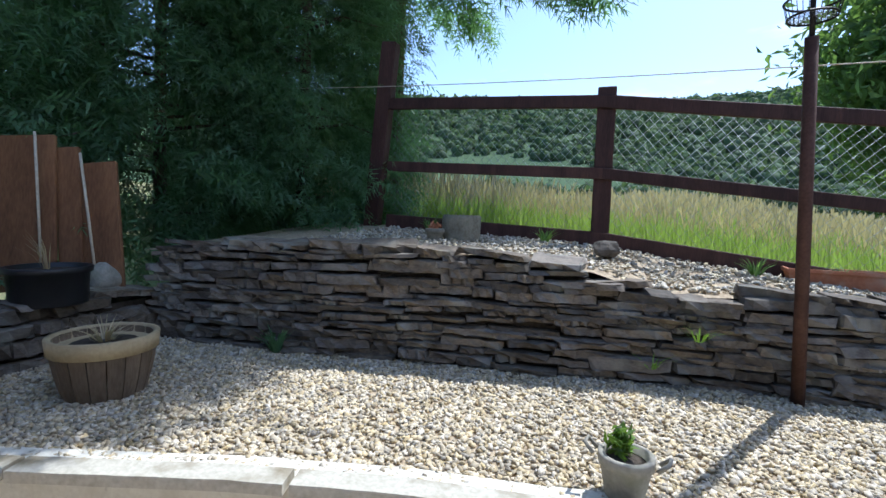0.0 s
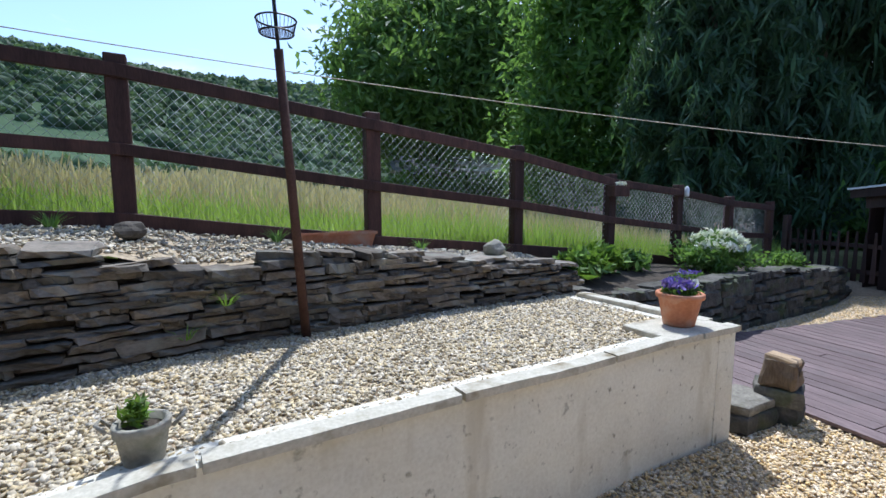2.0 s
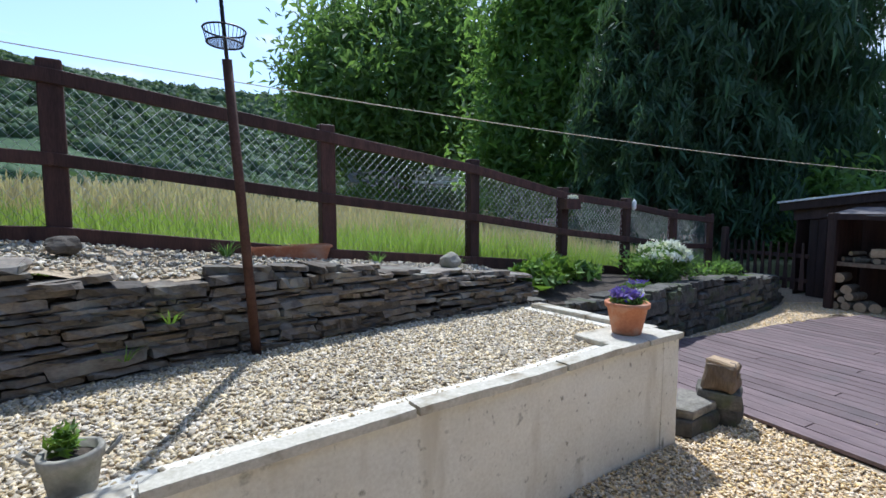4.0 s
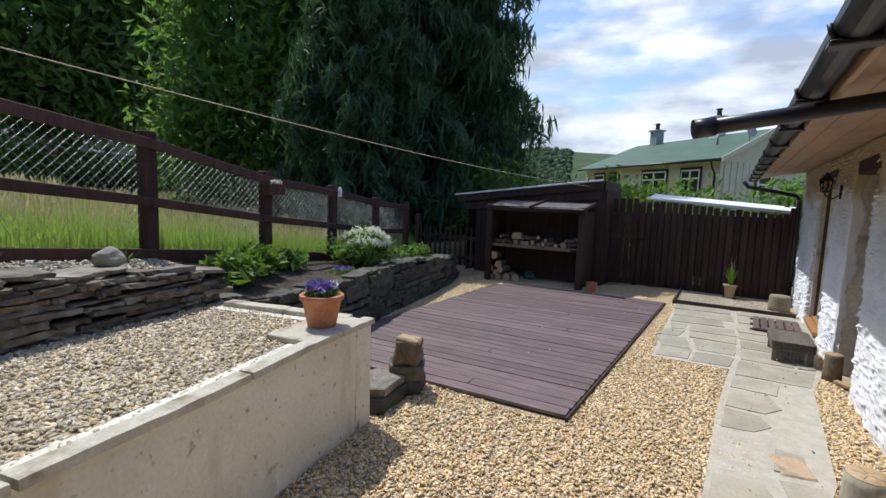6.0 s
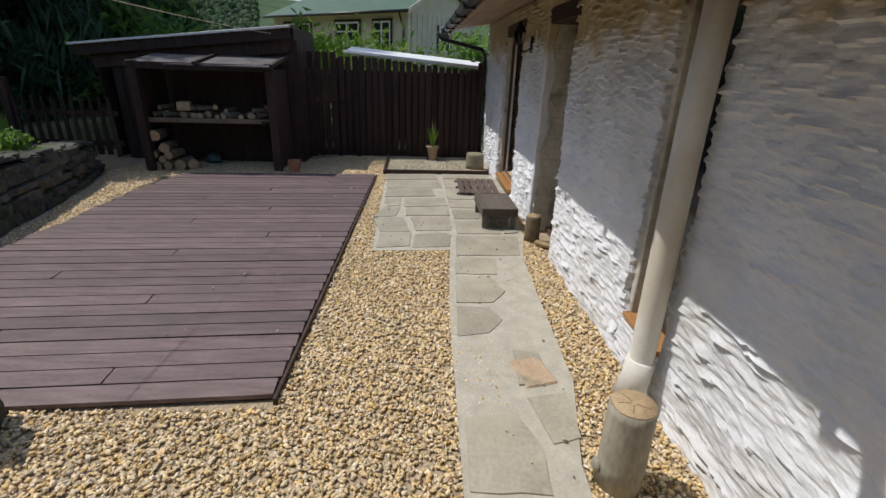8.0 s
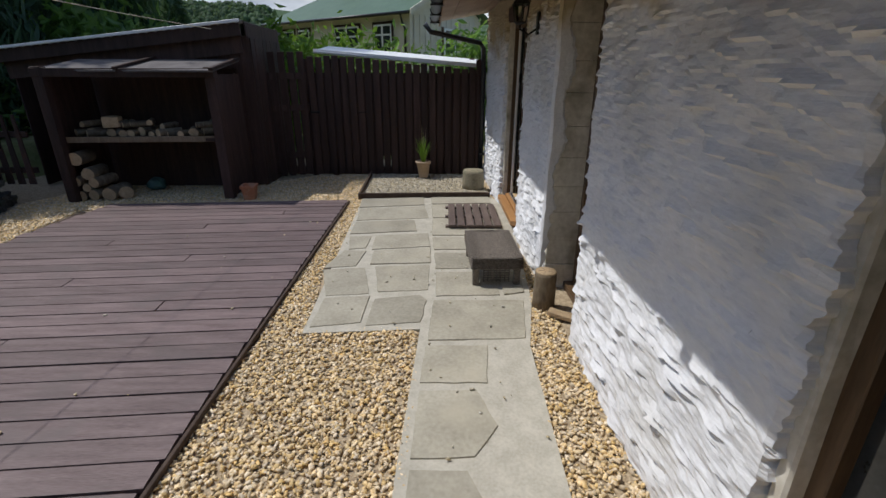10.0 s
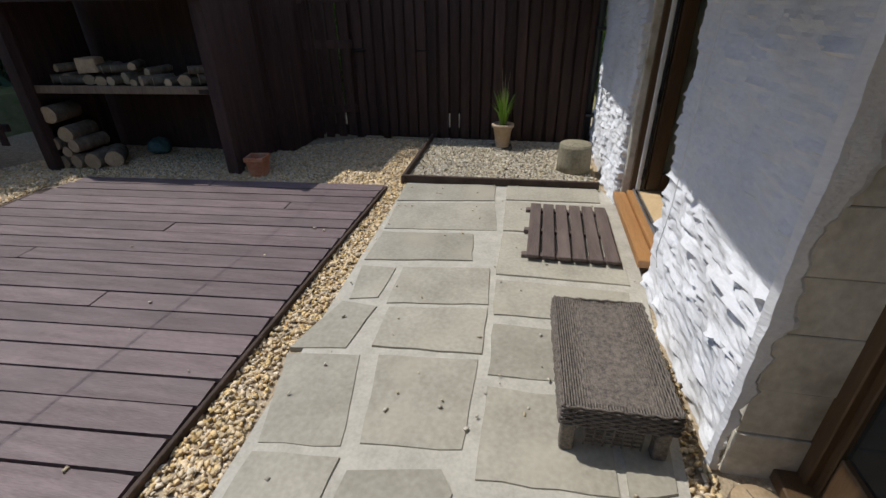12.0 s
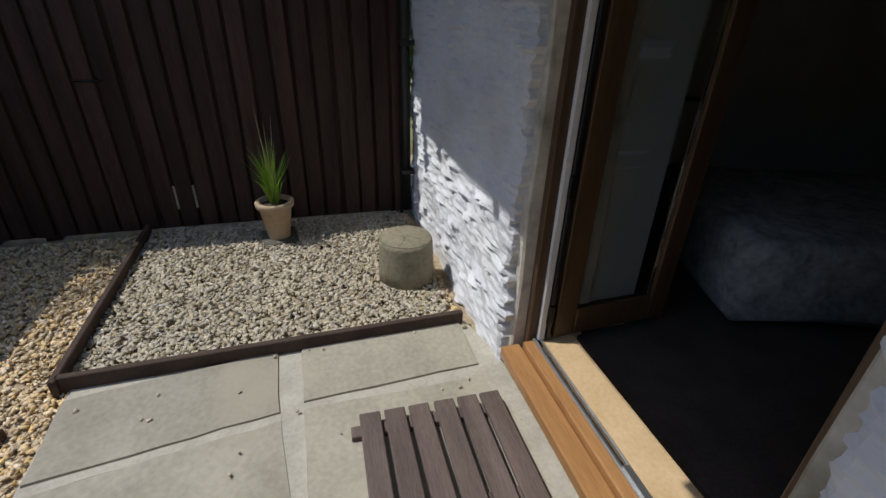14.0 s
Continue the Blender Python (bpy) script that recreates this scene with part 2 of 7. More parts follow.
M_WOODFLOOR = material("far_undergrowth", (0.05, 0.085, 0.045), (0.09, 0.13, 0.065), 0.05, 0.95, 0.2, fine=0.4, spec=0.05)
M_PETAL_W = leafy("white_petal", (0.70, 0.70, 0.66), (0.84, 0.84, 0.80), 0.08, 0.2)
M_PETAL_V = leafy("violet_petal", (0.10, 0.07, 0.34), (0.24, 0.17, 0.55), 0.3, 0.2)
M_CREAMWALL = material("cream_boards", (0.52, 0.48, 0.40), (0.64, 0.60, 0.52), 2, 0.8, 0.15)
M_GREENROOF = material("green_roof", (0.04, 0.095, 0.055), (0.065, 0.13, 0.078), 1.5, 0.55, 0.15, fine=10)
M_GREYROOF = material("grey_roof", (0.28, 0.29, 0.31), (0.42, 0.43, 0.45), 1.5, 0.6, 0.1)
M_WHITE = material("white_paint", (0.74, 0.74, 0.72), (0.84, 0.84, 0.82), 4, 0.5, 0.05)
M_FELT = material("roof_felt", (0.09, 0.08, 0.08), (0.17, 0.155, 0.15), 5, 0.8, 0.3, fine=50)
M_CARPET = material("brown_floor", (0.05, 0.04, 0.034), (0.09, 0.075, 0.065), 6, 0.95, 0.3, fine=80)
M_PLASTER = material("room_plaster", (0.45, 0.44, 0.42), (0.58, 0.57, 0.55), 3, 0.9, 0.2)
M_THROW = material("mottled_throw", (0.16, 0.17, 0.17), (0.40, 0.40, 0.39), 9, 0.95, 0.5, fine=30, bump_dist=0.02)
M_BLUEGREY = material("blue_grey_lid", (0.05, 0.10, 0.09), (0.09, 0.15, 0.13), 9, 0.7, 0.3)
M_GLASS = bpy.data.materials.new("pane_glass")
M_GLASS.use_nodes = True
_p = M_GLASS.node_tree.nodes["Principled BSDF"]
_p.inputs["Base Color"].default_value = (0.85, 0.9, 0.9, 1)
_p.inputs["Roughness"].default_value, _p.inputs["Transmission Weight"].default_value = 0.02, 1.0
M_DARKPANE = material("dark_pane", (0.02, 0.024, 0.026), (0.035, 0.04, 0.042), 2, 0.08, 0.0, spec=0.6)


# ---- builders ----
def link(name, mesh, mat, parent=None, label="", m=None):
    ob = new(name, mesh)
    if mat and not mesh.materials:
        mesh.materials.append(mat)
    if parent:
        ob.parent = parent
    if m is not None:
        ob.matrix_basis = m
    if label:
        ob["label"] = label
    return ob


def part(name, bm, mat, parent=None, label="", m=None, smooth=False):
    mesh = bpy.data.meshes.new(name)
    bm.to_mesh(mesh)
    bm.free()
    if smooth:
        for f in mesh.polygons:
            f.use_smooth = True
    return link(name, mesh, mat, parent, label, m)


def thing(name, loc, label, category, rz=0, group="", rx=0, ry=0):
    e = new(name)
    e.empty_display_size = 0.1
    e.matrix_basis = pose(*loc, rx, ry, rz)
    return tagged(e, label, category, group)


def box_bm(sx, sy, sz, bev=0.004, cuts=0, rough=0.0, seed=0):
    bm = bmesh.new()
    bmesh.ops.create_cube(bm, size=1.0)
    bmesh.ops.scale(bm, vec=(sx, sy, sz), verts=bm.verts)
    if bev:
        bmesh.ops.bevel(bm, geom=bm.edges[:], offset=bev, segments=1, affect="EDGES")
    if cuts:
        bmesh.ops.subdivide_edges(bm, edges=bm.edges[:], cuts=cuts, use_grid_fill=True)
    if rough:
        for v in bm.verts:
            q = v.co * 9 + Vector((seed * 3.7, seed * 1.9, 0))
            v.co += noise.noise_vector(q) * rough
    return bm


def bx(name, size, loc, mat, parent=None, rz=0, rx=0, ry=0, bev=0.004, label=""):
    """A bevelled block centred at loc."""
    return part(name, box_bm(*size, bev), mat, parent, label, pose(*loc, rx, ry, rz))


def lathe_bm(profile, seg=24, wobble=0.0):
    bm = bmesh.new()
    rings = []
    for r, z in profile:
        ring = []
        for k in range(seg):
            a = 2 * math.pi * k / seg
            rr = r * (1 + wobble * noise.noise((math.cos(a) * 1.6, math.sin(a) * 1.6, z * 3)))
            ring.append(bm.verts.new((rr * math.cos(a), rr * math.sin(a), z)))
        rings.append(ring)
    for a, b in zip(rings, rings[1:]):
        for k in range(seg):
            bm.faces.new((a[k], a[(k + 1) % seg], b[(k + 1) % seg], b[k]))
    bm.faces.new(rings[0][::-1])
    bm.faces.new(rings[-1])
    return bm


def lathe(name, profile, mat, parent=None, loc=(0, 0, 0), seg=24, label="", wobble=0.0, rx=0, ry=0, rz=0, smooth=True):
    ob = part(name, lathe_bm(profile, seg, wobble), mat, parent, label, pose(*loc, rx, ry, rz))
    if smooth:
        for f in ob.data.polygons:
            f.use_smooth = len(f.vertices) == 4
    return ob


def tube_bm(pts, radius, seg=8, bm=None):
    bm = bm or bmesh.new()
    pts = [Vector(p) for p in pts]
    rings = []
    for i, p in enumerate(pts):
        d = (pts[min(i + 1, len(pts) - 1)] - pts[max(i - 1, 0)]).normalized()
        up = Vector((0, 0, 1)) if abs(d.z) < 0.9 else Vector((1, 0, 0))
        a = d.cross(up).normalized()
        b = d.cross(a)
        r = radius[i] if isinstance(radius, (list, tuple)) else radius
        rings.append([bm.verts.new(p + (a * math.cos(2 * math.pi * k / seg) + b * math.sin(2 * math.pi * k / seg)) * r) for k in range(seg)])
    for u, v in zip(rings, rings[1:]):
        for k in range(seg):
            f = bm.faces.new((u[k], u[(k + 1) % seg], v[(k + 1) % seg], v[k]))
            f.smooth = True
    bm.faces.new(rings[0][::-1]); bm.faces.new(rings[-1])
    return bm


def tube(name, pts, radius, mat, parent=None, label="", seg=8):
    return part(name, tube_bm(pts, radius, seg), mat, parent, label)


def raw(name, verts, faces, mat, parent=None, label="", m=None):
    mesh = bpy.data.meshes.new(name)
    mesh.from_pydata(verts, [], faces)
    mesh.update()
    return link(name, mesh, mat, parent, label, m)


def many(name, verts, faces_per, count, mat, parent=None, label=""):
    """One mesh of many alike-shaped bits: verts (count, k, 3), faces_per (f, n) indices within a bit."""
    k = verts.shape[1]
    faces = (np.asarray(faces_per)[None] + (np.arange(count) * k)[:, None, None]).reshape(-1, np.asarray(faces_per).shape[1])
    mesh = bpy.data.meshes.new(name)
    n = faces.shape[1]
    mesh.vertices.add(count * k)
    mesh.vertices.foreach_set("co", verts.reshape(-1).astype(np.float32))
    mesh.loops.add(faces.size)
    mesh.loops.foreach_set("vertex_index", faces.reshape(-1).astype(np.int32))
    mesh.polygons.add(len(faces))
    mesh.polygons.foreach_set("loop_start", np.arange(0, faces.size, n, dtype=np.int32))
    mesh.update(calc_edges=True)
    mesh.validate()
    return link(name, mesh, mat, parent, label)


rng = np.random.default_rng(7)


def random_turns(n, flat=0.0):
    """n random rotation matrices; flat near 1 keeps them lying."""
    q = rng.normal(size=(n, 4))
    q[:, 1:3] *= (1 - flat)
    q /= np.linalg.norm(q, axis=1)[:, None]
    w, x, y, z = q.T
    return np.stack([np.stack([1 - 2 * (y * y + z * z), 2 * (x * y - z * w), 2 * (x * z + y * w)], -1),
                     np.stack([2 * (x * y + z * w), 1 - 2 * (x * x + z * z), 2 * (y * z - x * w)], -1),
                     np.stack([2 * (x * z - y * w), 2 * (y * z + x * w), 1 - 2 * (x * x + y * y)], -1)], 1)


def leaves(name, centres, size, mat, parent=None, label="", long=1.6, droop=0.0, bend=0.25):
    """Small folded leaves, one at each centre."""
    n = len(centres)
    t = np.array([[0, -0.5, 0], [0.32, 0.0, bend], [0, 0.62, 0], [-0.32, 0.0, bend]]) * [1, long, 1]
    s = size * rng.uniform(0.6, 1.35, n)
    v = t[None] * s[:, None, None]
    v = np.einsum("nij,nkj->nki", random_turns(n, 0.0), v)
    if droop:
        tip = rng.uniform(0.3, 1.0, n)[:, None] * size * droop
        v[:, 2, 2] -= tip[:, 0]
        v[:, 0, 2] += tip[:, 0] * 0.6
    v += np.asarray(centres)[:, None]
    return many(name, v, [[0, 1, 2], [0, 2, 3]], n, mat, parent, label)


def in_poly(pts, poly):
    x, y = pts[:, 0], pts[:, 1]
    inside = np.zeros(len(pts), bool)
    j = len(poly) - 1
    for i in range(len(poly)):
        xi, yi = poly[i]
        xj, yj = poly[j]
        c = ((yi > y) != (yj > y)) & (x < (xj - xi) * (y - yi) / (yj - yi + 1e-12) + xi)
        inside ^= c
        j = i
    return inside


ICO_V, ICO_F = None, None
_b = bmesh.new()
bmesh.ops.create_icosphere(_b, subdivisions=1, radius=1.0)
ICO_V = np.array([v.co[:] for v in _b.verts]); ICO_F = [[v.index for v in f.verts] for f in _b.faces]
_b.free()


_b = bmesh.new()
bmesh.ops.create_cube(_b, size=1.25)
BIT_V = np.array([v.co[:] for v in _b.verts]); BIT_F = [[v.index for v in f.verts] for f in _b.faces]
BIT_F = [t for f in BIT_F for t in ([f[0], f[1], f[2]], [f[0], f[2], f[3]])]
_b.free()


def pebbles(name, poly, density, z, mat, parent, size=0.016, label="", holes=(), zfun=None, spread=0.006):
    """Loose gravel over a plan area."""
    poly = np.array(poly)
    lo, hi = poly.min(0), poly.max(0)
    n = int(np.prod(hi - lo) * density)
    p = rng.uniform(lo, hi, (n, 2))
    keep = in_poly(p, poly)
    for hl in holes:
        keep &= ~in_poly(p, np.array(hl))
    p = p[keep]
    n = len(p)
    v = BIT_V[None] * (1 + 0.30 * rng.normal(size=(n, len(BIT_V), 3)).clip(-1.6, 1.6))
    v = v * (size * rng.uniform(0.55, 1.35, (n, 1, 1))) * np.stack([rng.uniform(0.8, 1.5, n), rng.uniform(0.6, 1.0, n), rng.uniform(0.3, 0.6, n)], -1)[:, None]
    v = np.einsum("nij,nkj->nki", random_turns(n, 0.72), v)
    zz = np.full(n, float(z)) if zfun is None else np.array([zfun(a, b) for a, b in p])
    v += np.concatenate([p, (zz + rng.uniform(0.0, spread, n))[:, None]], 1)[:, None]
    ob = many(name, v, BIT_F, n, mat, parent, label)
    return tagged(ob, kind="stuff")


def along(line, x):
    """Height or y at x on a polyline of (x, value)."""
    return float(np.interp(x, [p[0] for p in line], [p[1] for p in line]))


# ---- plan ----
COPING = [(-4.2, -1.75), (-3.1, -0.85), (-2.4, -0.2), (-1.74, 0.21), (-1.19, 0.55), (-0.72, 0.80), (-0.35, 0.95), (-0.08, 1.075), (0.43, 1.20), (1.05, 1.35), (1.65, 1.465), (2.38, 1.655), (3.13, 1.79)]
STONE = [(-3.1, 1.28), (-1.88, 1.71), (-0.94, 2.11), (0.12, 2.52), (0.39, 2.60), (1.5, 2.93), (2.80, 3.19)]
STONE_TOP = [(-4.0, 1.31), (-3.1, 1.35), (-2.7, 1.395), (-1.9, 1.405), (-1.0, 1.395), (-0.6, 1.345), (-0.5, 1.32), (-0.42, 1.25), (0.1, 1.24), (0.55, 1.245), (1.04, 1.21), (2.06, 1.075), (2.9, 1.0)]
BED_Z, COPING_Z = 0.755, 0.80
FENCE = [(-2.72, 3.2, 1.50, 3.22), (-0.86, 3.58, 1.41, 2.66), (1.04, 3.94, 1.17, 2.42), (2.78, 4.41, 0.99, 2.23), (4.37, 4.81, 0.82, 1.96),
         (5.89, 5.19, 0.63, 1.84), (7.33, 5.54, 0.48, 1.67), (8.75, 5.9, 0.40, 1.58)]
LOWWALL = [(2.86, 3.22), (4.3, 3.42), (5.9, 3.85), (7.1, 4.10), (8.3, 4.4), (9.2, 4.75)]
LOWTOP = [(2.86, 0.74), (4.0, 0.66), (6.9, 0.62), (8.4, 0.52), (9.2, 0.40)]


def wall_y(x):
    return -1.405 + 0.02 * (x - 3.8)


def fence_y(x):
    return along([(f[0], f[1]) for f in FENCE], x)


def fence_z(x):
    return along([(f[0], f[2]) for f in FENCE], x)


def smooth01(t):
    t = min(max(t, 0.0), 1.0)
    return t * t * (3 - 2 * t)


def land(x, y):
    """Height of the open ground outside the yard."""
    d = math.hypot(x - 2, y - 1)
    north = smooth01((y - 1.5) / 3.0 - max(0, x - 8) * 0.12)
    near = fence_z(x) - 0.02 if x > -6 else 1.5
    dn = min(d, 64)
    z = north * (near * smooth01(1.4 - dn / 60) + (0.022 * max(0, dn - 5) + 0.05 * max(0, dn - 40)) * (1 - 0.015 * min(40, max(-40, x))))
    az = math.degrees(math.atan2(x, y))
    top = float(np.interp(az, [-180, -90, -40, 10, 45, 70, 110, 180], [40, 55, 70, 68, 58, 60, 50, 40]))
    top *= 1 + 0.10 * noise.noise((az * 0.05, 0.3, 0))
    far = smooth01((az - 38) / 22)
    z += (top - 6) * smooth01((d - 62 - 230 * far) / (250 + 260 * far)) * (1 + 0.55 * far)
    if d > 70:
        z += 2.0 * noise.noise((x * 0.02, y * 0.02, 5))
    return z - 0.03 * (1 - north)


# ---- ground ----
def build_land():
    loop = [(f[0], f[1]) for f in FENCE] + [(10.2, 6.2), (12.6, 5.0), (12.8, 0), (12.8, -8), (5, -9), (-8, -8), (-8, -1), (-7, 2.2), (-4.6, 2.7)]
    pts = []
    for a, b in zip(loop, loop[1:] + loop[:1]):
        k = max(2, int(math.dist(a, b) / 0.25))
        pts += [(a[0] + (b[0] - a[0]) * i / k, a[1] + (b[1] - a[1]) * i / k) for i in range(k)]
    c = (3.0, 0.5)
    scales = [1.0] + [1.0 + 0.06 * 1.13 ** i for i in range(1, 70)]
    scales = [s for s in scales if s < 190]
    verts, faces = [], []
    n = len(pts)
    verts += [(c[0] + (x - c[0]) * 0.999, c[1] + (y - c[1]) * 0.999, -0.08) for x, y in pts]
    for s in scales:
        for x, y in pts:
            X, Y = c[0] + (x - c[0]) * s, c[1] + (y - c[1]) * s
            z = land(X, Y)
            if s > 1.02:
                z += 0.05 * noise.noise((X * 0.6, Y * 0.6, 0))
            verts.append((X, Y, z))
    for r in range(len(scales)):
        for k in range(n):
            a, b = r * n + k, r * n + (k + 1) % n
            faces.append((a, b, b + n, a + n))
    centre = len(verts)
    verts.append((c[0], c[1], -0.08))
    faces += [(centre, (k + 1) % n, k) for k in range(n)]
    ob = raw("ground", verts, faces, M_FIELD)
    ob.data.materials.append(M_WOODFLOOR)
    for f in ob.data.polygons:
        f.use_smooth = True
        if math.hypot(f.center.x - 2, f.center.y - 1) > 58:
            f.material_index = 1
    return tagged(ob, "rough summer meadow and wooded valley side", "ground", kind="structure")


build_land()


def strip(name, outer, inner, z, mat, label, category, thick=0.1, kind="structure"):
    bm = bmesh.new()
    ring = [bm.verts.new((x, y, z)) for x, y in outer + inner[::-1]]
    f = bm.faces.new(ring)
    r = bmesh.ops.extrude_face_region(bm, geom=[f])
    for v in [g for g in r["geom"] if isinstance(g, bmesh.types.BMVert)]:
        v.co.z -= thick
    bmesh.ops.recalc_face_normals(bm, faces=bm.faces[:])
    return tagged(part(name, bm, mat), label, category, kind=kind)


yard = strip("yard_ground", [(-7, -2.4), (12.5, -2.4), (12.5, 6)], [(-7, 6)], -0.012, M_GRAVEL_BED, "bed of golden gravel round the paving and deck", "gravel", 0.05)
bed_outer = [(x, y + 0.08) for x, y in COPING]
bed = strip("raised_bed_ground", bed_outer, [(-5.0, 1.2)] + [(x, y + 0.15) for x, y in STONE] + [(2.80, 3.10)], BED_Z - 0.004, M_GRAVEL_BED, "pale gravel terrace behind the rendered wall", "gravel", 0.6)


# ---- house ----
def wall_piece(x0, x1, z0, z1, parent, ragged=(True, True), mat=M_WHITEWASH, back=0.5):
    """Painted rubble: a lumpy front skin with thickness."""
    step = 0.022 if x1 > 1.5 else 0.1
    x00 = max(x0, 0.5) if x1 > 1.5 else x0
    nx, nz = max(2, int((x1 - x00) / step)), max(2, int((z1 - z0) / (step * 0.5)))
    verts, faces = [], []
    for i in range(nx + 1):
        for k in range(nz + 1):
            x, z = x00 + (x1 - x00) * i / nx, z0 + (z1 - z0) * k / nz
            if i == 0:
                x = x0
            # thin slabs under paint: each course juts at its lower edge
            u = z * 21 + 1.9 * noise.noise((x * 0.8, 0, z * 1.5)) + 1.0 * noise.noise((x * 0.6, 5, z * 6)) + 0.6 * noise.noise((x * 5.2, 2, z * 4))
            saw = 1 - (u - math.floor(u))
            course = math.floor(u)
            amp = 0.22 + 1.6 * noise.noise((x * 6.5 + course * 17.3, course * 3.7, 3))
            a = 0.028 * max(0.0, amp) * saw ** 1.3 + noise.noise((x * 2.2, 0, z * 4)) * 0.018 + noise.noise((x * 13, 3, z * 34)) * 0.008 + noise.noise((x * 34, 7, z * 70)) * 0.003
            if (i == 0 and ragged[0]) or (i == nx and ragged[1]):
                x += 0.035 * noise.noise((z * 5, x1, 2)) + 0.028 * noise.noise((z * 17, x1, 4)) + 0.014 * noise.noise((z * 45, x1, 6))
                a -= 0.012
            verts.append((x, wall_y(x) + a, z))
    m = nz + 1
    for i in range(nx):
        for k in range(nz):
            faces.append((i * m + k, i * m + k + 1, (i + 1) * m + k + 1, (i + 1) * m + k))
    # returns to the back
    base = len(verts)
    for i in (0, nx):
        for k in range(nz + 1):
            x, y, z = verts[i * m + k]
            verts.append((x, y - back, z))
    for side, i in ((0, 0), (1, nx)):
        for k in range(nz):
            a, b = i * m + k, i * m + k + 1
            c, d = base + side * m + k + 1, base + side * m + k
            faces.append((a, d, c, b) if side == 0 else (a, b, c, d))
    for k in (0, nz):
        faces.append((k, nx * m + k, base + m + k, base + k))
    faces.append((base, base + nz, base + m + nz, base + m))
    ob = raw("wall_section", verts, faces, mat, parent)
    return ob


def whitewash_top():
    """The paint gives out towards the eaves, where bare lime shows."""
    n, l = M_WHITEWASH.node_tree.nodes, M_WHITEWASH.node_tree.links
    p = n["Principled BSDF"]
    col = p.inputs["Base Color"].links[0].from_socket
    g = n.new("ShaderNodeNewGeometry")
    s = n.new("ShaderNodeSeparateXYZ")
    l.new(g.outputs["Position"], s.inputs[0])
    ns = n.new("ShaderNodeTexNoise"); ns.inputs["Scale"].default_value, ns.inputs["Detail"].default_value = 3.0, 6
    l.new(g.outputs["Position"], ns.inputs["Vector"])
    ad = n.new("ShaderNodeMath"); ad.operation = "MULTIPLY_ADD"; ad.inputs[1].default_value = 0.9
    l.new(ns.outputs[0], ad.inputs[0]); l.new(s.outputs["Z"], ad.inputs[2])
    r = n.new("ShaderNodeMapRange")
    r.inputs["From Min"].default_value, r.inputs["From Max"].default_value = 2.26, 2.46
    l.new(ad.outputs[0], r.inputs["Value"])
    mx = n.new("ShaderNodeMixRGB")
    mx.inputs[2].default_value = (0.50, 0.42, 0.27, 1)
    l.new(r.outputs[0], mx.inputs[0]); l.new(col, mx.inputs[1]); l.new(mx.outputs[0], p.inputs["Base Color"])


whitewash_top()


def mould_on_render():
    """Dark mould in small streaky patches over the cream render."""
    n, l = M_RENDER.node_tree.nodes, M_RENDER.node_tree.links
    p = n["Principled BSDF"]
    col = p.inputs["Base Color"].links[0].from_socket
    g = n.new("ShaderNodeNewGeometry")
    for scale, stretch, low, high, tint in ((24.0, (1, 1, 0.8), 0.635, 0.74, (0.30, 0.275, 0.21)), (3.2, (1.6, 1.6, 0.35), 0.56, 0.74, (0.52, 0.47, 0.36))):
        mp = n.new("ShaderNodeMapping")
        mp.inputs["Scale"].default_value = stretch
        l.new(g.outputs["Position"], mp.inputs[0])
        ns = n.new("ShaderNodeTexNoise")
        ns.inputs["Scale"].default_value, ns.inputs["Detail"].default_value = scale, 6
        l.new(mp.outputs[0], ns.inputs["Vector"])
        r = n.new("ShaderNodeMapRange")
        r.inputs["From Min"].default_value, r.inputs["From Max"].default_value = low, high
        l.new(ns.outputs[0], r.inputs["Value"])
        mx = n.new("ShaderNodeMixRGB")
        mx.inputs[2].default_value = (*tint, 1)
        l.new(r.outputs[0], mx.inputs[0])
        l.new(col, mx.inputs[1])
        col = mx.outputs[0]
    l.new(col, p.inputs["Base Color"])


mould_on_render()
WALL_TOP = 2.36
house = thing("cottage", (0, 0, 0), "low whitewashed rubble-stone cottage with boarded eaves and black gutter", "house")


def block_jamb(x, top):
    """Bare blockwork reveal, with the wall's whitewash lapped raggedly round its corner."""
    r = random.Random(8)
    z = -0.02
    while z < top:
        h = min(0.222 + r.uniform(-0.03, 0.03), top + 0.02 - z)
        for ya, yb in (((0.02, 0.29), (0.29, 0.52)) if r.random() < 0.5 else ((0.02, 0.52),)):
            bx("jamb_block", (0.05, yb - ya - 0.0015, h - 0.0015), (x - 0.010 + r.uniform(-0.004, 0.004), wall_y(x) - (ya + yb) / 2, z + h / 2), M_JAMB, house, bev=0.003, rz=r.uniform(-0.6, 0.6), label="bare grey-buff block")
        z += h
    verts, faces = [], []
    n, m = 150, 6
    for i in range(n + 1):
        zz = top * i / n
        d = 0.01 + 0.07 * min(1, max(0, (zz - 0.25) / 1.1)) + 0.05 * noise.noise((zz * 4, 1, 2)) + 0.03 * noise.noise((zz * 15, 3, 2)) + 0.012 * noise.noise((zz * 50, 3, 5))
        for k in range(m + 1):
            yy = wall_y(x) + 0.03 - max(0.02, d + 0.03) * k / m
            verts.append((x - 0.043 + 0.006 * (k == m) + 0.03 * (k == 0) + 0.004 * noise.noise((zz * 11, yy * 20, 1)), yy, zz))
    for i in range(n):
        for k in range(m):
            a = i * (m + 1) + k
            faces.append((a, a + 1, a + m + 2, a + m + 1))
    raw("lapped_whitewash", verts, faces, M_WHITEWASH, house, "whitewash lapped over the reveal")


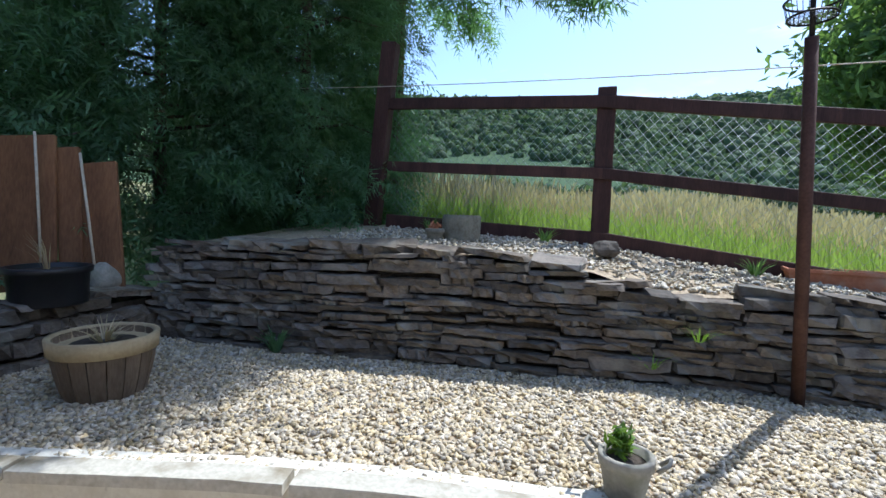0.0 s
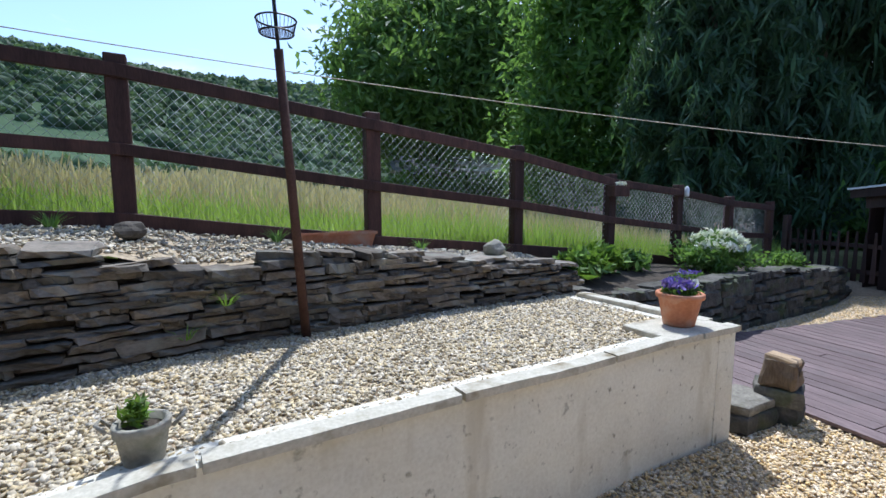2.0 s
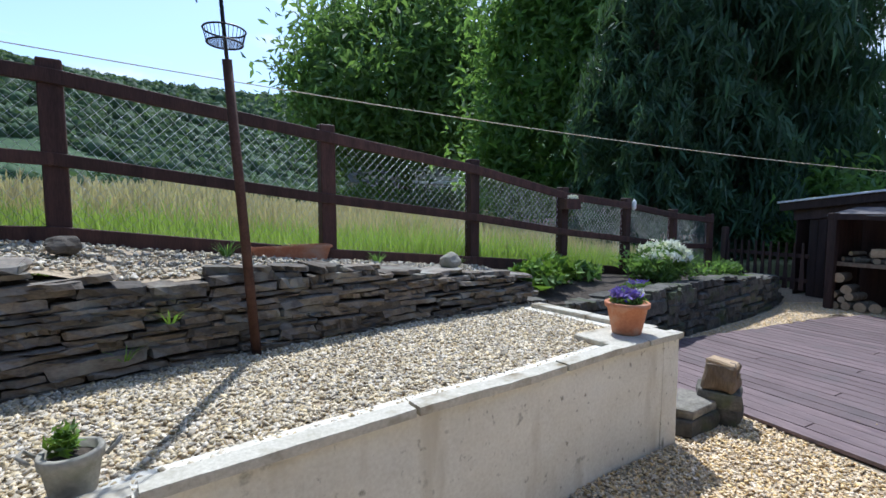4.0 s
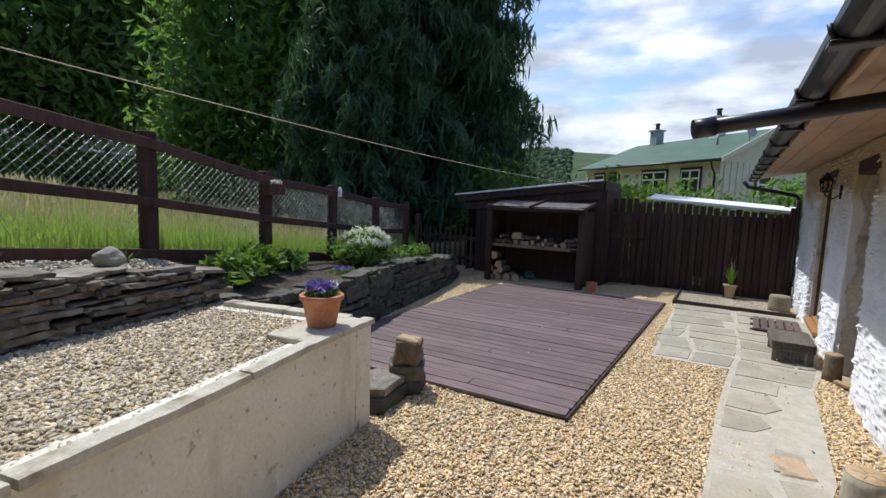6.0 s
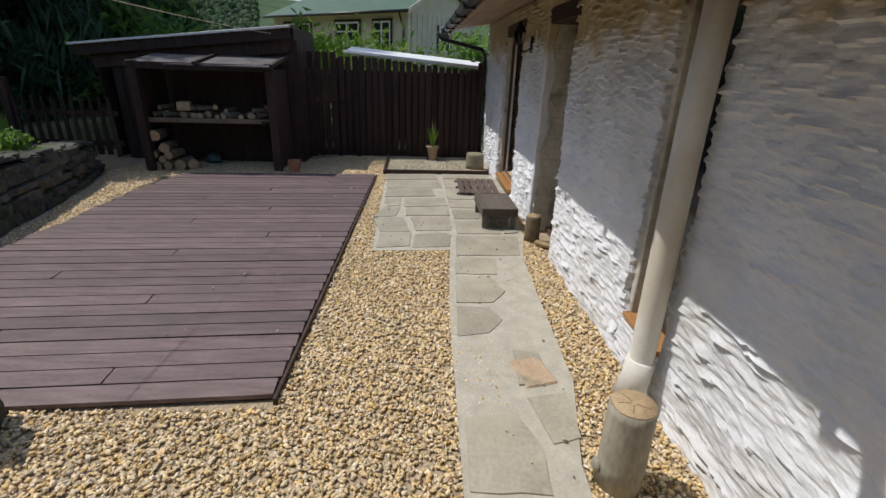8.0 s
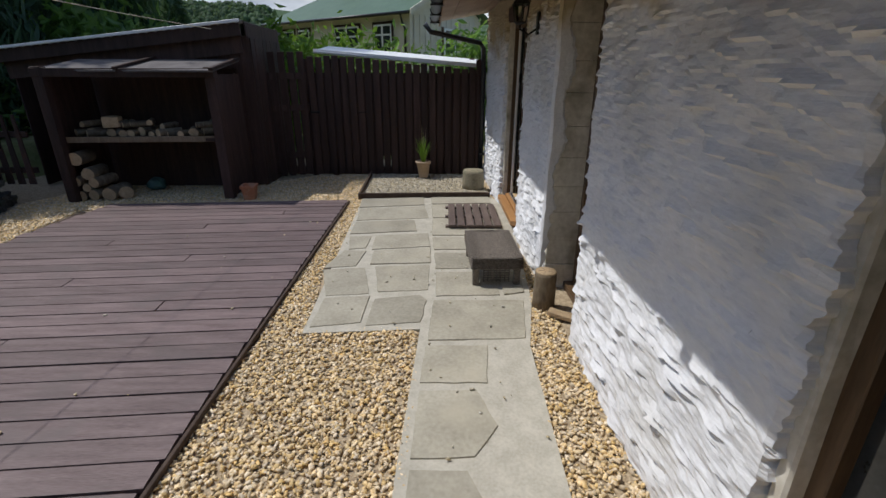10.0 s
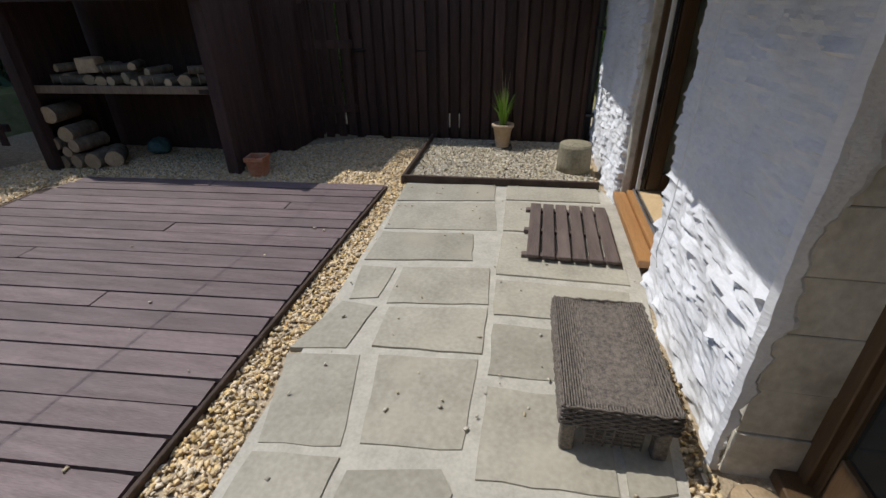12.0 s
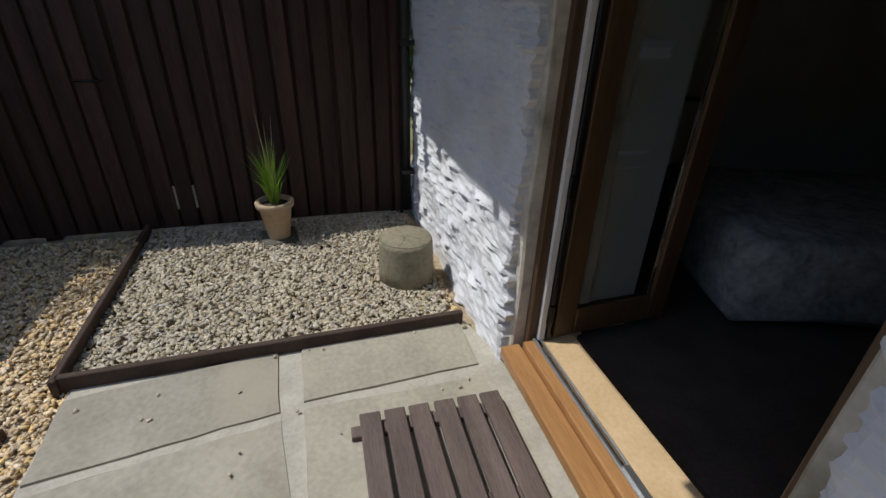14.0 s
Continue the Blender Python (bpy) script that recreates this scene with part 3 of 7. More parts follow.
OPENINGS = [(4.04, 4.50, 0.29, 2.05), (6.11, 6.90, 0.0, 2.08), (8.08, 9.25, 0.10, 2.08)]
edges = [-7.0] + [v for o in OPENINGS for v in o[:2]] + [11.0]
for a, b in zip(edges[::2], edges[1::2]):
    wall_piece(a, b, -0.05, WALL_TOP, house, (a > -6, b < 10.9))
for x0, x1, z0, z1 in OPENINGS:
    wall_piece(x0, x1, z1 + 0.14, WALL_TOP, house, (False, False))
    bx("lintel", (x1 - x0 + (0.18 if x0 > 5 else 0.42), 0.42, 0.15), ((x0 + x1) / 2 - (0 if x0 > 5 else 0.14), wall_y(x0) - 0.20, z1 + 0.07), M_DARKWOOD, house, bev=0.012, label="dark weathered timber lintel")
    if z0 > 0.2:
        wall_piece(x0, x1, -0.05, z0 - 0.03, house, (False, False))
    for xs, s in ((x0, 1), (x1, -1)):
        if xs == 6.90:
            block_jamb(xs, z1)
            continue
        bm = box_bm(0.05, 0.34, z1 - z0 + 0.04, 0.008, 5, 0.012, xs)
        part("jamb_render", bm, M_JAMB, house, "bare grey-buff rendered reveal", pose(xs + s * 0.012, wall_y(xs) - 0.205, (z0 + z1) / 2))
bx("end_wall", (0.5, 4.3, 2.4), (10.75, wall_y(11) - 2.66, 1.15), M_WHITEWASH, house)
# eaves
GUT_Y, GUT_Z = -0.73, 2.20
EAVE_TURN = math.degrees(math.atan(0.02))


def eaves():
    roofing = new("eaves")
    roofing.parent = house
    roofing.matrix_basis = pose(1.5, wall_y(1.5), 0, 0, 0, EAVE_TURN) @ pose(-1.5, -wall_y(1.5), 0)
    y0 = wall_y(1.5)
    for i in range(4):
        a, b = i / 4, (i + 1) / 4
        ya, yb = y0 - 0.1 + (GUT_Y + 0.02 - y0 + 0.1) * a, y0 - 0.1 + (GUT_Y + 0.02 - y0 + 0.1) * b
        za, zb = 2.40 - 0.14 * a, 2.40 - 0.14 * b
        bx("soffit_board", (18.2, math.hypot(yb - ya, zb - za) - 0.006, 0.018), (2.05, (ya + yb) / 2, (za + zb) / 2), M_SOFFIT, roofing, rx=math.degrees(math.atan2(zb - za, yb - ya)), bev=0.003)
    bx("fascia", (18.2, 0.025, 0.16), (2.05, GUT_Y - 0.01, GUT_Z + 0.07), M_SOFFIT, roofing)
    raw("roof", [(-7.2, GUT_Y + 0.03, 2.34), (11.2, GUT_Y + 0.03, 2.34), (11.2, -3.8, 4.6), (-7.2, -3.8, 4.6), (-7.2, -7.6, 2.2), (11.2, -7.6, 2.2),
                 (-7.2, GUT_Y + 0.03, 2.31), (11.2, GUT_Y + 0.03, 2.31), (11.2, -3.8, 4.5), (-7.2, -3.8, 4.5)],
        [(0, 1, 2, 3), (3, 2, 5, 4), (6, 9, 8, 7), (0, 6, 7, 1)], M_SLATE_ROOF, roofing, "dark slate roof")
    # half-round gutter
    bm = bmesh.new()
    prof = [(math.cos(t), math.sin(t)) for t in np.linspace(math.pi, 2 * math.pi, 9)]
    rows = []
    for x in (-7.2, 10.95):
        rows.append([bm.verts.new((x, GUT_Y + 0.06 + 0.062 * c, GUT_Z + 0.06 + 0.062 * s)) for c, s in prof] + [bm.verts.new((x, GUT_Y + 0.06 + 0.055 * c, GUT_Z + 0.06 + 0.055 * s)) for c, s in prof[::-1]])
    k = len(rows[0])
    for i in range(k):
        bm.faces.new((rows[0][i], rows[0][(i + 1) % k], rows[1][(i + 1) % k], rows[1][i]))
    for r in rows:
        bm.faces.new(r)
    bmesh.ops.recalc_face_normals(bm, faces=bm.faces[:])
    part("gutter", bm, M_BLACKPLASTIC, roofing, "black half-round plastic gutter")
    for x in np.arange(-6.5, 11, 0.9):
        bm = bmesh.new()
        prof2 = [(GUT_Y + 0.06 + 0.068 * math.cos(t), GUT_Z + 0.06 + 0.068 * math.sin(t)) for t in np.linspace(math.pi, 2 * math.pi, 9)]
        tube_bm([(x, y, z) for y, z in prof2], 0.008, 6, bm)
        bx("gutter_union", (0.07, 0.138, 0.02), (x, GUT_Y + 0.06, GUT_Z - 0.006), M_BLACKPLASTIC, roofing)
        part("gutter_bracket", bm, M_BLACKPLASTIC, roofing)


eaves()
# black waste pipe over the path and the cream down pipe it feeds
YP = wall_y(4.0) + 0.10
tube("overflow_pipe", [(3.06, -0.18, 2.045), (3.2, -0.55, 2.11), (3.34, -0.95, 2.185), (3.41, -1.18, 2.225), (3.43, -1.26, 2.225), (3.44, -1.31, 2.18), (3.44, -1.32, 2.0)], 0.036, M_BLACKPLASTIC, house, "black plastic overflow pipe", 12)
tube("pipe_collar", [(3.06, -0.18, 2.045), (3.09, -0.265, 2.06)], 0.044, M_BLACKPLASTIC, house, "", 12)
dp = tube("down_pipe", [(4.05, YP - 0.02, 2.34), (4.03, YP, 1.5), (4.01, YP, 0.25), (4.01, YP + 0.03, 0.14)], 0.062, M_PIPE, house, "cream painted soil pipe", 16)
tube("pipe_joint", [(4.045, YP - 0.005, 2.02), (4.045, YP - 0.005, 2.1)], 0.07, M_PIPE, house, "", 16)
tube("pipe_shoe", [(4.01, YP, 0.30), (4.01, YP + 0.01, 0.18), (4.0, YP + 0.05, 0.07)], 0.074, M_PIPE, house, "", 16)
CORN_Y = wall_y(10.9)
tube("corner_down_pipe", [(10.85, GUT_Y + 0.39, 2.2), (10.87, GUT_Y + 0.31, 2.1), (10.92, CORN_Y + 0.12, 1.96), (10.94, CORN_Y + 0.07, 1.88), (10.95, CORN_Y + 0.06, 1.6), (10.95, CORN_Y + 0.06, 0.05)], 0.036, M_BLACKPLASTIC, house, "black plastic down pipe", 10)
for z in (0.35, 1.2):
    bx("pipe_clip", (0.09, 0.09, 0.035), (10.95, CORN_Y + 0.05, z), M_BLACKPLASTIC, house)


# ---- rendered retaining wall ----
def offset_line(line, d):
    """A polyline shifted d to its left."""
    out = []
    for i, p in enumerate(line):
        a, b = Vector(line[max(i - 1, 0)]), Vector(line[min(i + 1, len(line) - 1)])
        t = (b - a).normalized()
        out.append((p[0] - t.y * d, p[1] + t.x * d))
    return out


def resample(line, step):
    pts = []
    for a, b in zip(line, line[1:]):
        k = max(1, int(math.dist(a, b) / step))
        pts += [(a[0] + (b[0] - a[0]) * i / k, a[1] + (b[1] - a[1]) * i / k) for i in range(k)]
    return pts + [line[-1]]


def low_render_wall():
    w = tagged(new("retaining_wall"), "cream rendered retaining wall with stained concrete coping", "wall", kind="structure")
    end = [(3.13, 1.79), (2.98, 2.4), (2.80, 3.06)]
    front = resample(offset_line(COPING, 0.045), 0.06)
    side = resample([(3.09, 1.835), (2.94, 2.42), (2.76, 3.08)], 0.06)
    for line, nm in ((front, "front_face"), (side, "end_face")):
        verts, faces, nz = [], [], 14
        inner = offset_line(line, 0.16)
        for (x, y), (u, v) in zip(line, inner):
            for k in range(nz + 1):
                z = -0.05 + (COPING_Z - 0.035 + 0.05) * k / nz
                a = 0.007 * noise.noise((x * 5, y * 5, z * 6)) + 0.003 * noise.noise((x * 20, y * 20, z * 20))
                verts.append((x + a, y + a * 1.2, z))
            verts += [(u, v, COPING_Z - 0.035), (u, v, -0.05)]
        m = nz + 3
        for i in range(len(line) - 1):
            for k in range(m):
                a, b = i * m + k, i * m + (k + 1) % m
                faces.append((a, a + m, b + m, b))
        faces += [tuple(range(m)), tuple((len(line) - 1) * m + k for k in range(m))[::-1]]
        part_ob = raw(nm, verts, faces, M_RENDER, w)
    # coping slabs
    cop = resample(COPING, 0.02)
    lens, at = [1.05, 0.98, 1.1, 1.02, 0.9, 1.15, 1.0, 0.95, 0.8], 0.0
    total = sum(math.dist(a, b) for a, b in zip(cop, cop[1:]))
    cuts = [0.0]
    while cuts[-1] < total - 0.3:
        cuts.append(cuts[-1] + lens[len(cuts) % len(lens)])
    cuts[-1] = total
    acc, cur, groups = 0.0, [cop[0]], []
    j = 1
    for a, b in zip(cop, cop[1:]):
        acc += math.dist(a, b)
        cur.append(b)
        if acc >= cuts[j] - 1e-6 and j < len(cuts) - 1:
            groups.append(cur); cur = [b]; j += 1
    groups.append(cur)

    def coping_slab(line, width, seed):
        inner = offset_line(line, width)
        bm = bmesh.new()
        rows = []
        for i, ((x, y), (u, v)) in enumerate(zip(line, inner)):
            e = 0.004 * noise.noise((x * 9, y * 9, seed))
            c = 0.012
            prof = [(0, -0.038), (0, -0.006 + e), (c, e), (1 - c * 3, e * 0.5), (1, -0.006), (1, -0.038)]
            rows.append([bm.verts.new((x + (u - x) * f + e, y + (v - y) * f, COPING_Z + z)) for f, z in prof])
        for a, b in zip(rows, rows[1:]):
            for k in range(6):
                bm.faces.new((a[k], b[k], b[(k + 1) % 6], a[(k + 1) % 6]))
        bm.faces.new(rows[0]); bm.faces.new(rows[-1][::-1])
        bmesh.ops.recalc_face_normals(bm, faces=bm.faces[:])
        part("coping_slab", bm, M_COPING, w)

    for i, gline in enumerate(groups):
        if len(gline) > 3:
            coping_slab(gline[:-1], 0.095, i)
    coping_slab(resample([(3.08, 1.98), (2.95, 2.5)], 0.05), 0.11, 20)
    coping_slab(resample([(2.947, 2.51), (2.80, 3.06)], 0.05), 0.11, 21)
    bx("pot_slab", (0.62, 0.36, 0.04), (2.72, 1.93, COPING_Z - 0.022), M_COPING, w, rz=10, bev=0.006, label="pale concrete slab under the flower pot")
    return w


low_render_wall()


# ---- dry stone walls ----
def stone_mesh(seed, rough=0.10):
    r = random.Random(seed)
    bm = bmesh.new()
    bmesh.ops.create_cube(bm, size=1.0)
    bmesh.ops.subdivide_edges(bm, edges=[e for e in bm.edges if abs(e.verts[0].co.x - e.verts[1].co.x) > 0.5], cuts=2, use_grid_fill=True)
    bmesh.ops.bevel(bm, geom=bm.edges[:], offset=0.06, segments=1, affect="EDGES")
    for v in bm.verts:
        v.co.x += r.uniform(-1, 1) * 0.035 + 0.06 * v.co.z * r.uniform(-1, 1)
        v.co.y += r.uniform(-1, 1) * rough
        v.co.z += r.uniform(-1, 1) * rough + 0.10 * v.co.x * (seed % 3 - 1) * 0.5
    mesh = bpy.data.meshes.new("stone")
    bm.to_mesh(mesh)
    bm.free()
    return mesh


STONES = [stone_mesh(i) for i in range(16)]
for me in STONES:
    me.materials.append(M_SLATE)
STONES_DARK = [me.copy() for me in STONES]
for me in STONES_DARK:
    me.materials.clear()
    me.materials.append(M_SLATE_DARK)


def dry_wall(name, line, base, topf, label, meshes, course=(0.022, 0.060), length=(0.12, 0.42), depth=0.22, core=M_EARTH, seed=3, lean=0.06, cap=True):
    w = tagged(new(name), label, "wall", kind="structure")
    r = random.Random(seed)
    fine = resample(line, 0.05)
    acc = [0.0]
    for a, b in zip(fine, fine[1:]):
        acc.append(acc[-1] + math.dist(a, b))
    total = acc[-1]

    def at(s):
        s = min(max(s, 0), total)
        x, y = np.interp(s, acc, [p[0] for p in fine]), np.interp(s, acc, [p[1] for p in fine])
        x2, y2 = np.interp(min(s + 0.05, total), acc, [p[0] for p in fine]), np.interp(min(s + 0.05, total), acc, [p[1] for p in fine])
        x1, y1 = np.interp(max(s - 0.05, 0), acc, [p[0] for p in fine]), np.interp(max(s - 0.05, 0), acc, [p[1] for p in fine])
        return x, y, math.atan2(y2 - y1, x2 - x1)

    # dark core
    verts, faces = [], []
    pts = resample(line, 0.15)
    back = offset_line(pts, depth + 0.25)
    fr = offset_line(pts, 0.07)
    for (x, y), (u, v) in zip(fr, back):
        t = topf(x) - 0.05
        verts += [(x, y, base - 0.05), (x, y + lean, t), (u, v, t), (u, v, base - 0.05)]
    for i in range(len(pts) - 1):
        for k in range(4):
            a, b = i * 4 + k, i * 4 + (k + 1) % 4
            faces.append((a, a + 4, b + 4, b))
    faces += [(0, 1, 2, 3), tuple((len(pts) - 1) * 4 + k for k in (3, 2, 1, 0))]
    raw("earth_core", verts, faces, core, w)
    # courses that wander in height
    z = base - 0.01
    count = 0
    while True:
        h = r.uniform(*course)
        s = r.uniform(-0.2, 0)
        any_set = False
        while s < total:
            big = r.random() < 0.07
            ln = r.uniform(*length) * (1.35 if big else 1)
            x, y, a = at(s + ln / 2)
            zz = z + 0.018 * math.sin(x * 2.3 + z * 9) + 0.012 * r.uniform(-1, 1)
            hh = h * r.uniform(0.75, 1.2) * (1.7 if big else 1)
            if zz + hh * 0.6 < topf(x) and s + ln < total + 0.12:
                any_set = True
                f = (zz - base) / 0.6
                d = depth * r.uniform(0.8, 1.1)
                nx, ny = -math.sin(a), math.cos(a)
                off = d / 2 + f * lean + r.uniform(-0.022, 0.022)
                m = Matrix.LocRotScale((x + nx * off, y + ny * off, zz + hh / 2), Euler((r.uniform(-.06, .06), r.uniform(-.05, .05), a + r.uniform(-.07, .07))), (ln * 0.985, d, hh * 0.95))
                link("stone", meshes[r.randrange(len(meshes))], None, w, m=m)
                count += 1
            s += ln
        z += h
        if not any_set or z > 2:
            break
    if cap:
        s = 0.0
        while s < total:
            ln = r.uniform(0.18, 0.42)
            if r.random() < 0.8:
                x, y, a = at(s + ln / 2)
                d = depth * r.uniform(0.9, 1.4)
                nx, ny = -math.sin(a), math.cos(a)
                hh = r.uniform(0.03, 0.06)
                m = Matrix.LocRotScale((x + nx * (d / 2 + lean - 0.01), y + ny * (d / 2 + lean), topf(x) + hh * 0.3), Euler((r.uniform(-.12, .12), r.uniform(-.09, .09), a + r.uniform(-.3, .3))), (ln, d, hh))
                link("cap_stone", meshes[r.randrange(len(meshes))], None, w, m=m)
            s += ln * 1.05
    return w


# ---- field fence ----
def field_fence():
    w = thing("field_fence", (0, 0, 0), "brown post and rail fence with galvanised chain-link mesh", "fence")
    for i, (x, y, z0, z1) in enumerate(FENCE):
        sz = 0.14 if i else 0.15
        bm = box_bm(sz, 0.11, z1 - z0 + 0.5, 0.008)
        part("post", bm, M_FENCE, w, "", pose(x - (0.0 if i else 0.16), y, (z0 + z1) / 2 - 0.25, 0, 0 if i else 5.5, 13))
    for i, (a, b) in enumerate(zip(FENCE, FENCE[1:])):
        top = lambda f, i=i: f[1 + 2] - (0.12 if f is not FENCE[0] else 0.59)
        mid = lambda f: f[2] + 0.46 * ((f[3] if f is not FENCE[0] else 2.72) - f[2])
        low = lambda f: f[2] + 0.05
        for nm, fn, hgt in (("rail", top, 0.10), ("rail", mid, 0.09), ("gravel_board", low, 0.13)):
            za, zb = fn(a), fn(b)
            d = math.dist(a[:2], b[:2])
            bm = box_bm(math.hypot(d, zb - za) + 0.02, 0.04, hgt, 0.005)
            nrm = (Vector((b[1] - a[1], a[0] - b[0])) / d) * 0.062
            part(nm, bm, M_FENCE, w, "", pose((a[0] + b[0]) / 2 + nrm.x, (a[1] + b[1]) / 2 + nrm.y, (za + zb) / 2, 0, -math.degrees(math.atan2(zb - za, d)), math.degrees(math.atan2(b[1] - a[1], b[0] - a[0]))))
        # chain link: diagonal wires both ways
        d = math.dist(a[:2], b[:2])
        H = 0.95
        segs = []
        pitch = 0.075
        k = -H
        while k < d:
            for sgn in (1, -1):
                p0, p1 = (k, 0.0), (k + H, H)
                u0, v0, u1, v1 = k, 0.0, k + H, H
                if u0 < 0:
                    v0, u0 = -u0, 0.0
                if u1 > d:
                    v1, u1 = H - (u1 - d), d
                if v1 > v0 + 0.02:
                    if sgn < 0:
                        v0, v1 = H - v0, H - v1
                    segs.append((u0, v0, u1, v1))
            k += pitch
        bm = bmesh.new()
        for u0, v0, u1, v1 in segs:
            P = []
            for u, v in ((u0, v0), (u1, v1)):
                f = u / d
                zt = (a[3] if i else 2.72) * (1 - f) + b[3] * f - 0.14
                zb = a[2] * (1 - f) + b[2] * f + 0.06
                P.append((a[0] + (b[0] - a[0]) * f, a[1] + (b[1] - a[1]) * f + 0.02, zb + (zt - zb) * v / H))
            tube_bm(P, 0.0016, 3, bm)
        part("chain_link", bm, M_WIRE, w, "galvanised diamond wire mesh")
    return w


field_fence()


# ---- deck ----
DECK_TURN = 4.5


def deck():
    w = tagged(new("deck"), "low purple-brown stained timber deck of long boards", "deck", kind="structure")
    bw, gap = 0.148, 0.009
    r = random.Random(5)
    tl = math.tan(radians(DECK_TURN))
    bx("joist_base", (4.9, 2.9, 0.03), (6.45, 2.15, -0.005), M_DECK_EDGE, w, rz=2)
    meshes = []
    for i in range(1):
        bm = box_bm(1, 1, 1, 0.0)
        bmesh.ops.bevel(bm, geom=[e for e in bm.edges], offset=0.02, segments=1, affect="EDGES")
        me = bpy.data.meshes.new("board"); bm.to_mesh(me); bm.free(); me.materials.append(M_DECK); meshes.append(me)
    n = 35
    for k in range(n):
        x = 4.04 + bw / 2 + k * (bw + gap * 0.4)
        left = 3.62 if k > 3 else 3.3
        left -= max(0, (k - 28)) * 0.02
        # butt joints step along the deck
        j1 = 1.25 + ((k * 0.31) % 1.6) if k % 3 == 1 else 9
        cuts = [0.62] + ([j1] if j1 < left - 0.4 else []) + [left + r.uniform(-0.03, 0.03)]
        for a, b in zip(cuts, cuts[1:]):
            mid = (a + b) / 2
            xx = x - (mid - 0.62) * tl
            link("board", meshes[0], None, w, m=Matrix.LocRotScale((xx, mid, 0.018 + r.uniform(-0.002, 0.002)), Euler((0, r.uniform(-.006, .006), radians(DECK_TURN) + r.uniform(-.002, .002))), (bw - gap, (b - a) - 0.006, 0.028)))
    bx("edge_strip", (5.3, 0.02, 0.045), (6.66, 0.605, 0.01), M_DECK_EDGE, w, bev=0.003)
    return w


# ---- paving ----
def flags():
    w = tagged(new("paving"), "riven buff sandstone flags set in pale mortar", "paving", kind="structure")
    bm = bmesh.new()
    poly = [(6.15, 0.33), (6.2, -0.42), (5.0, -0.36), (2.2, -0.34), (2.2, -0.86), (3.6, -0.9), (4.2, -1.04), (6.0, -1.10), (6.6, -1.22), (8.2, -1.33), (9.3, -1.31), (9.62, -1.22), (9.5, 0.46)]
    f = bm.faces.new([bm.verts.new((x, y, 0.009)) for x, y in poly])
    rr = bmesh.ops.extrude_face_region(bm, geom=[f])
    for v in [q for q in rr["geom"] if isinstance(q, bmesh.types.BMVert)]:
        v.co.z -= 0.04
    bmesh.ops.recalc_face_normals(bm, faces=bm.faces[:])
    part("mortar_bed", bm, M_MORTAR, w)
    L = [[(9.42, .46), (9.54, -.34), (9.17, -.36), (9.04, .43)], [(9.0, .42), (9.13, -.37), (8.62, -.43), (8.52, .38)], [(8.47, .37), (8.53, -.27), (8.16, -.31), (8.06, .37)],
         [(8.01, .10), (8.08, -.43), (7.70, -.46), (7.62, .09)], [(7.99, .36), (7.99, .14), (7.66, .15), (7.62, .30)], [(7.58, .06), (7.66, -.46), (7.30, -.47), (7.26, .05)],
         [(7.60, .33), (7.58, .13), (7.23, .17), (7.19, .44)], [(7.15, .43), (7.20, .09), (6.70, -.02), (6.67, .30)], [(7.21, .0), (7.26, -.46), (6.77, -.46), (6.73, -.08)],
         [(6.63, .30), (6.66, -.03), (6.28, -.02), (6.22, .30)], [(6.62, -.07), (6.68, -.40), (6.60, -.45), (6.28, -.42), (6.24, -.06)]]
    R = [[(9.54, -.44), (9.64, -1.2), (9.25, -1.2), (9.20, -.45)], [(9.16, -.45), (9.18, -1.2), (8.64, -1.22), (8.62, -.47)], [(8.58, -.47), (8.58, -1.24), (8.02, -1.24), (8.02, -.47)],
         [(7.96, -.48), (7.95, -1.22), (7.64, -1.2), (7.62, -.49)], [(7.54, -.50), (7.54, -1.19), (7.20, -1.2), (7.17, -.51)], [(7.10, -.52), (7.10, -1.0), (6.68, -1.0), (6.66, -.52)],
         [(7.10, -1.03), (7.10, -1.2), (6.72, -1.19), (6.68, -1.03)], [(6.60, -.50), (6.60, -1.16), (6.08, -1.09), (6.06, -.47)],
         [(6.0, -.46), (6.0, -.84), (5.64, -.80), (5.64, -.44)], [(5.57, -.44), (5.58, -.74), (5.32, -.82), (5.13, -.70), (5.12, -.42)], [(5.06, -.42), (5.06, -.66), (4.88, -.73), (4.70, -.62), (4.66, -.40)],
         [(4.50, -.74), (4.46, -.90), (4.18, -.90), (4.15, -.72)], [(4.05, -.74), (4.10, -.98), (3.76, -.95), (3.72, -.80)], [(3.90, -.39), (3.92, -.66), (3.72, -.74), (3.44, -.72), (3.45, -.38)], [(3.40, -.38), (3.40, -.80), (2.98, -.82), (2.96, -.37)],
         [(2.92, -.37), (2.94, -.82), (2.5, -.84), (2.5, -.37)], [(2.46, -.37), (2.46, -.84), (2.22, -.84), (2.22, -.37)]]
    r = random.Random(2)
    for k, q in enumerate(L + R):
        cx, cy = sum(p[0] for p in q) / len(q), sum(p[1] for p in q) / len(q)
        bm = bmesh.new()
        ring = []
        for a, b in zip(q, q[1:] + q[:1]):
            d = math.dist(a, b)
            n = max(2, int(d / 0.09))
            for i in range(n):
                t = i / n
                x, y = a[0] + (b[0] - a[0]) * t, a[1] + (b[1] - a[1]) * t
                j = 0.010 * noise.noise((x * 9, y * 9, k))
                ring.append((x - cx + j, y - cy + j))
        top = [bm.verts.new((x * 0.992, y * 0.992, 0.016 + 0.003 * noise.noise((x * 6, y * 6, k)))) for x, y in ring]
        mid = [bm.verts.new((x, y, 0.009)) for x, y in ring]
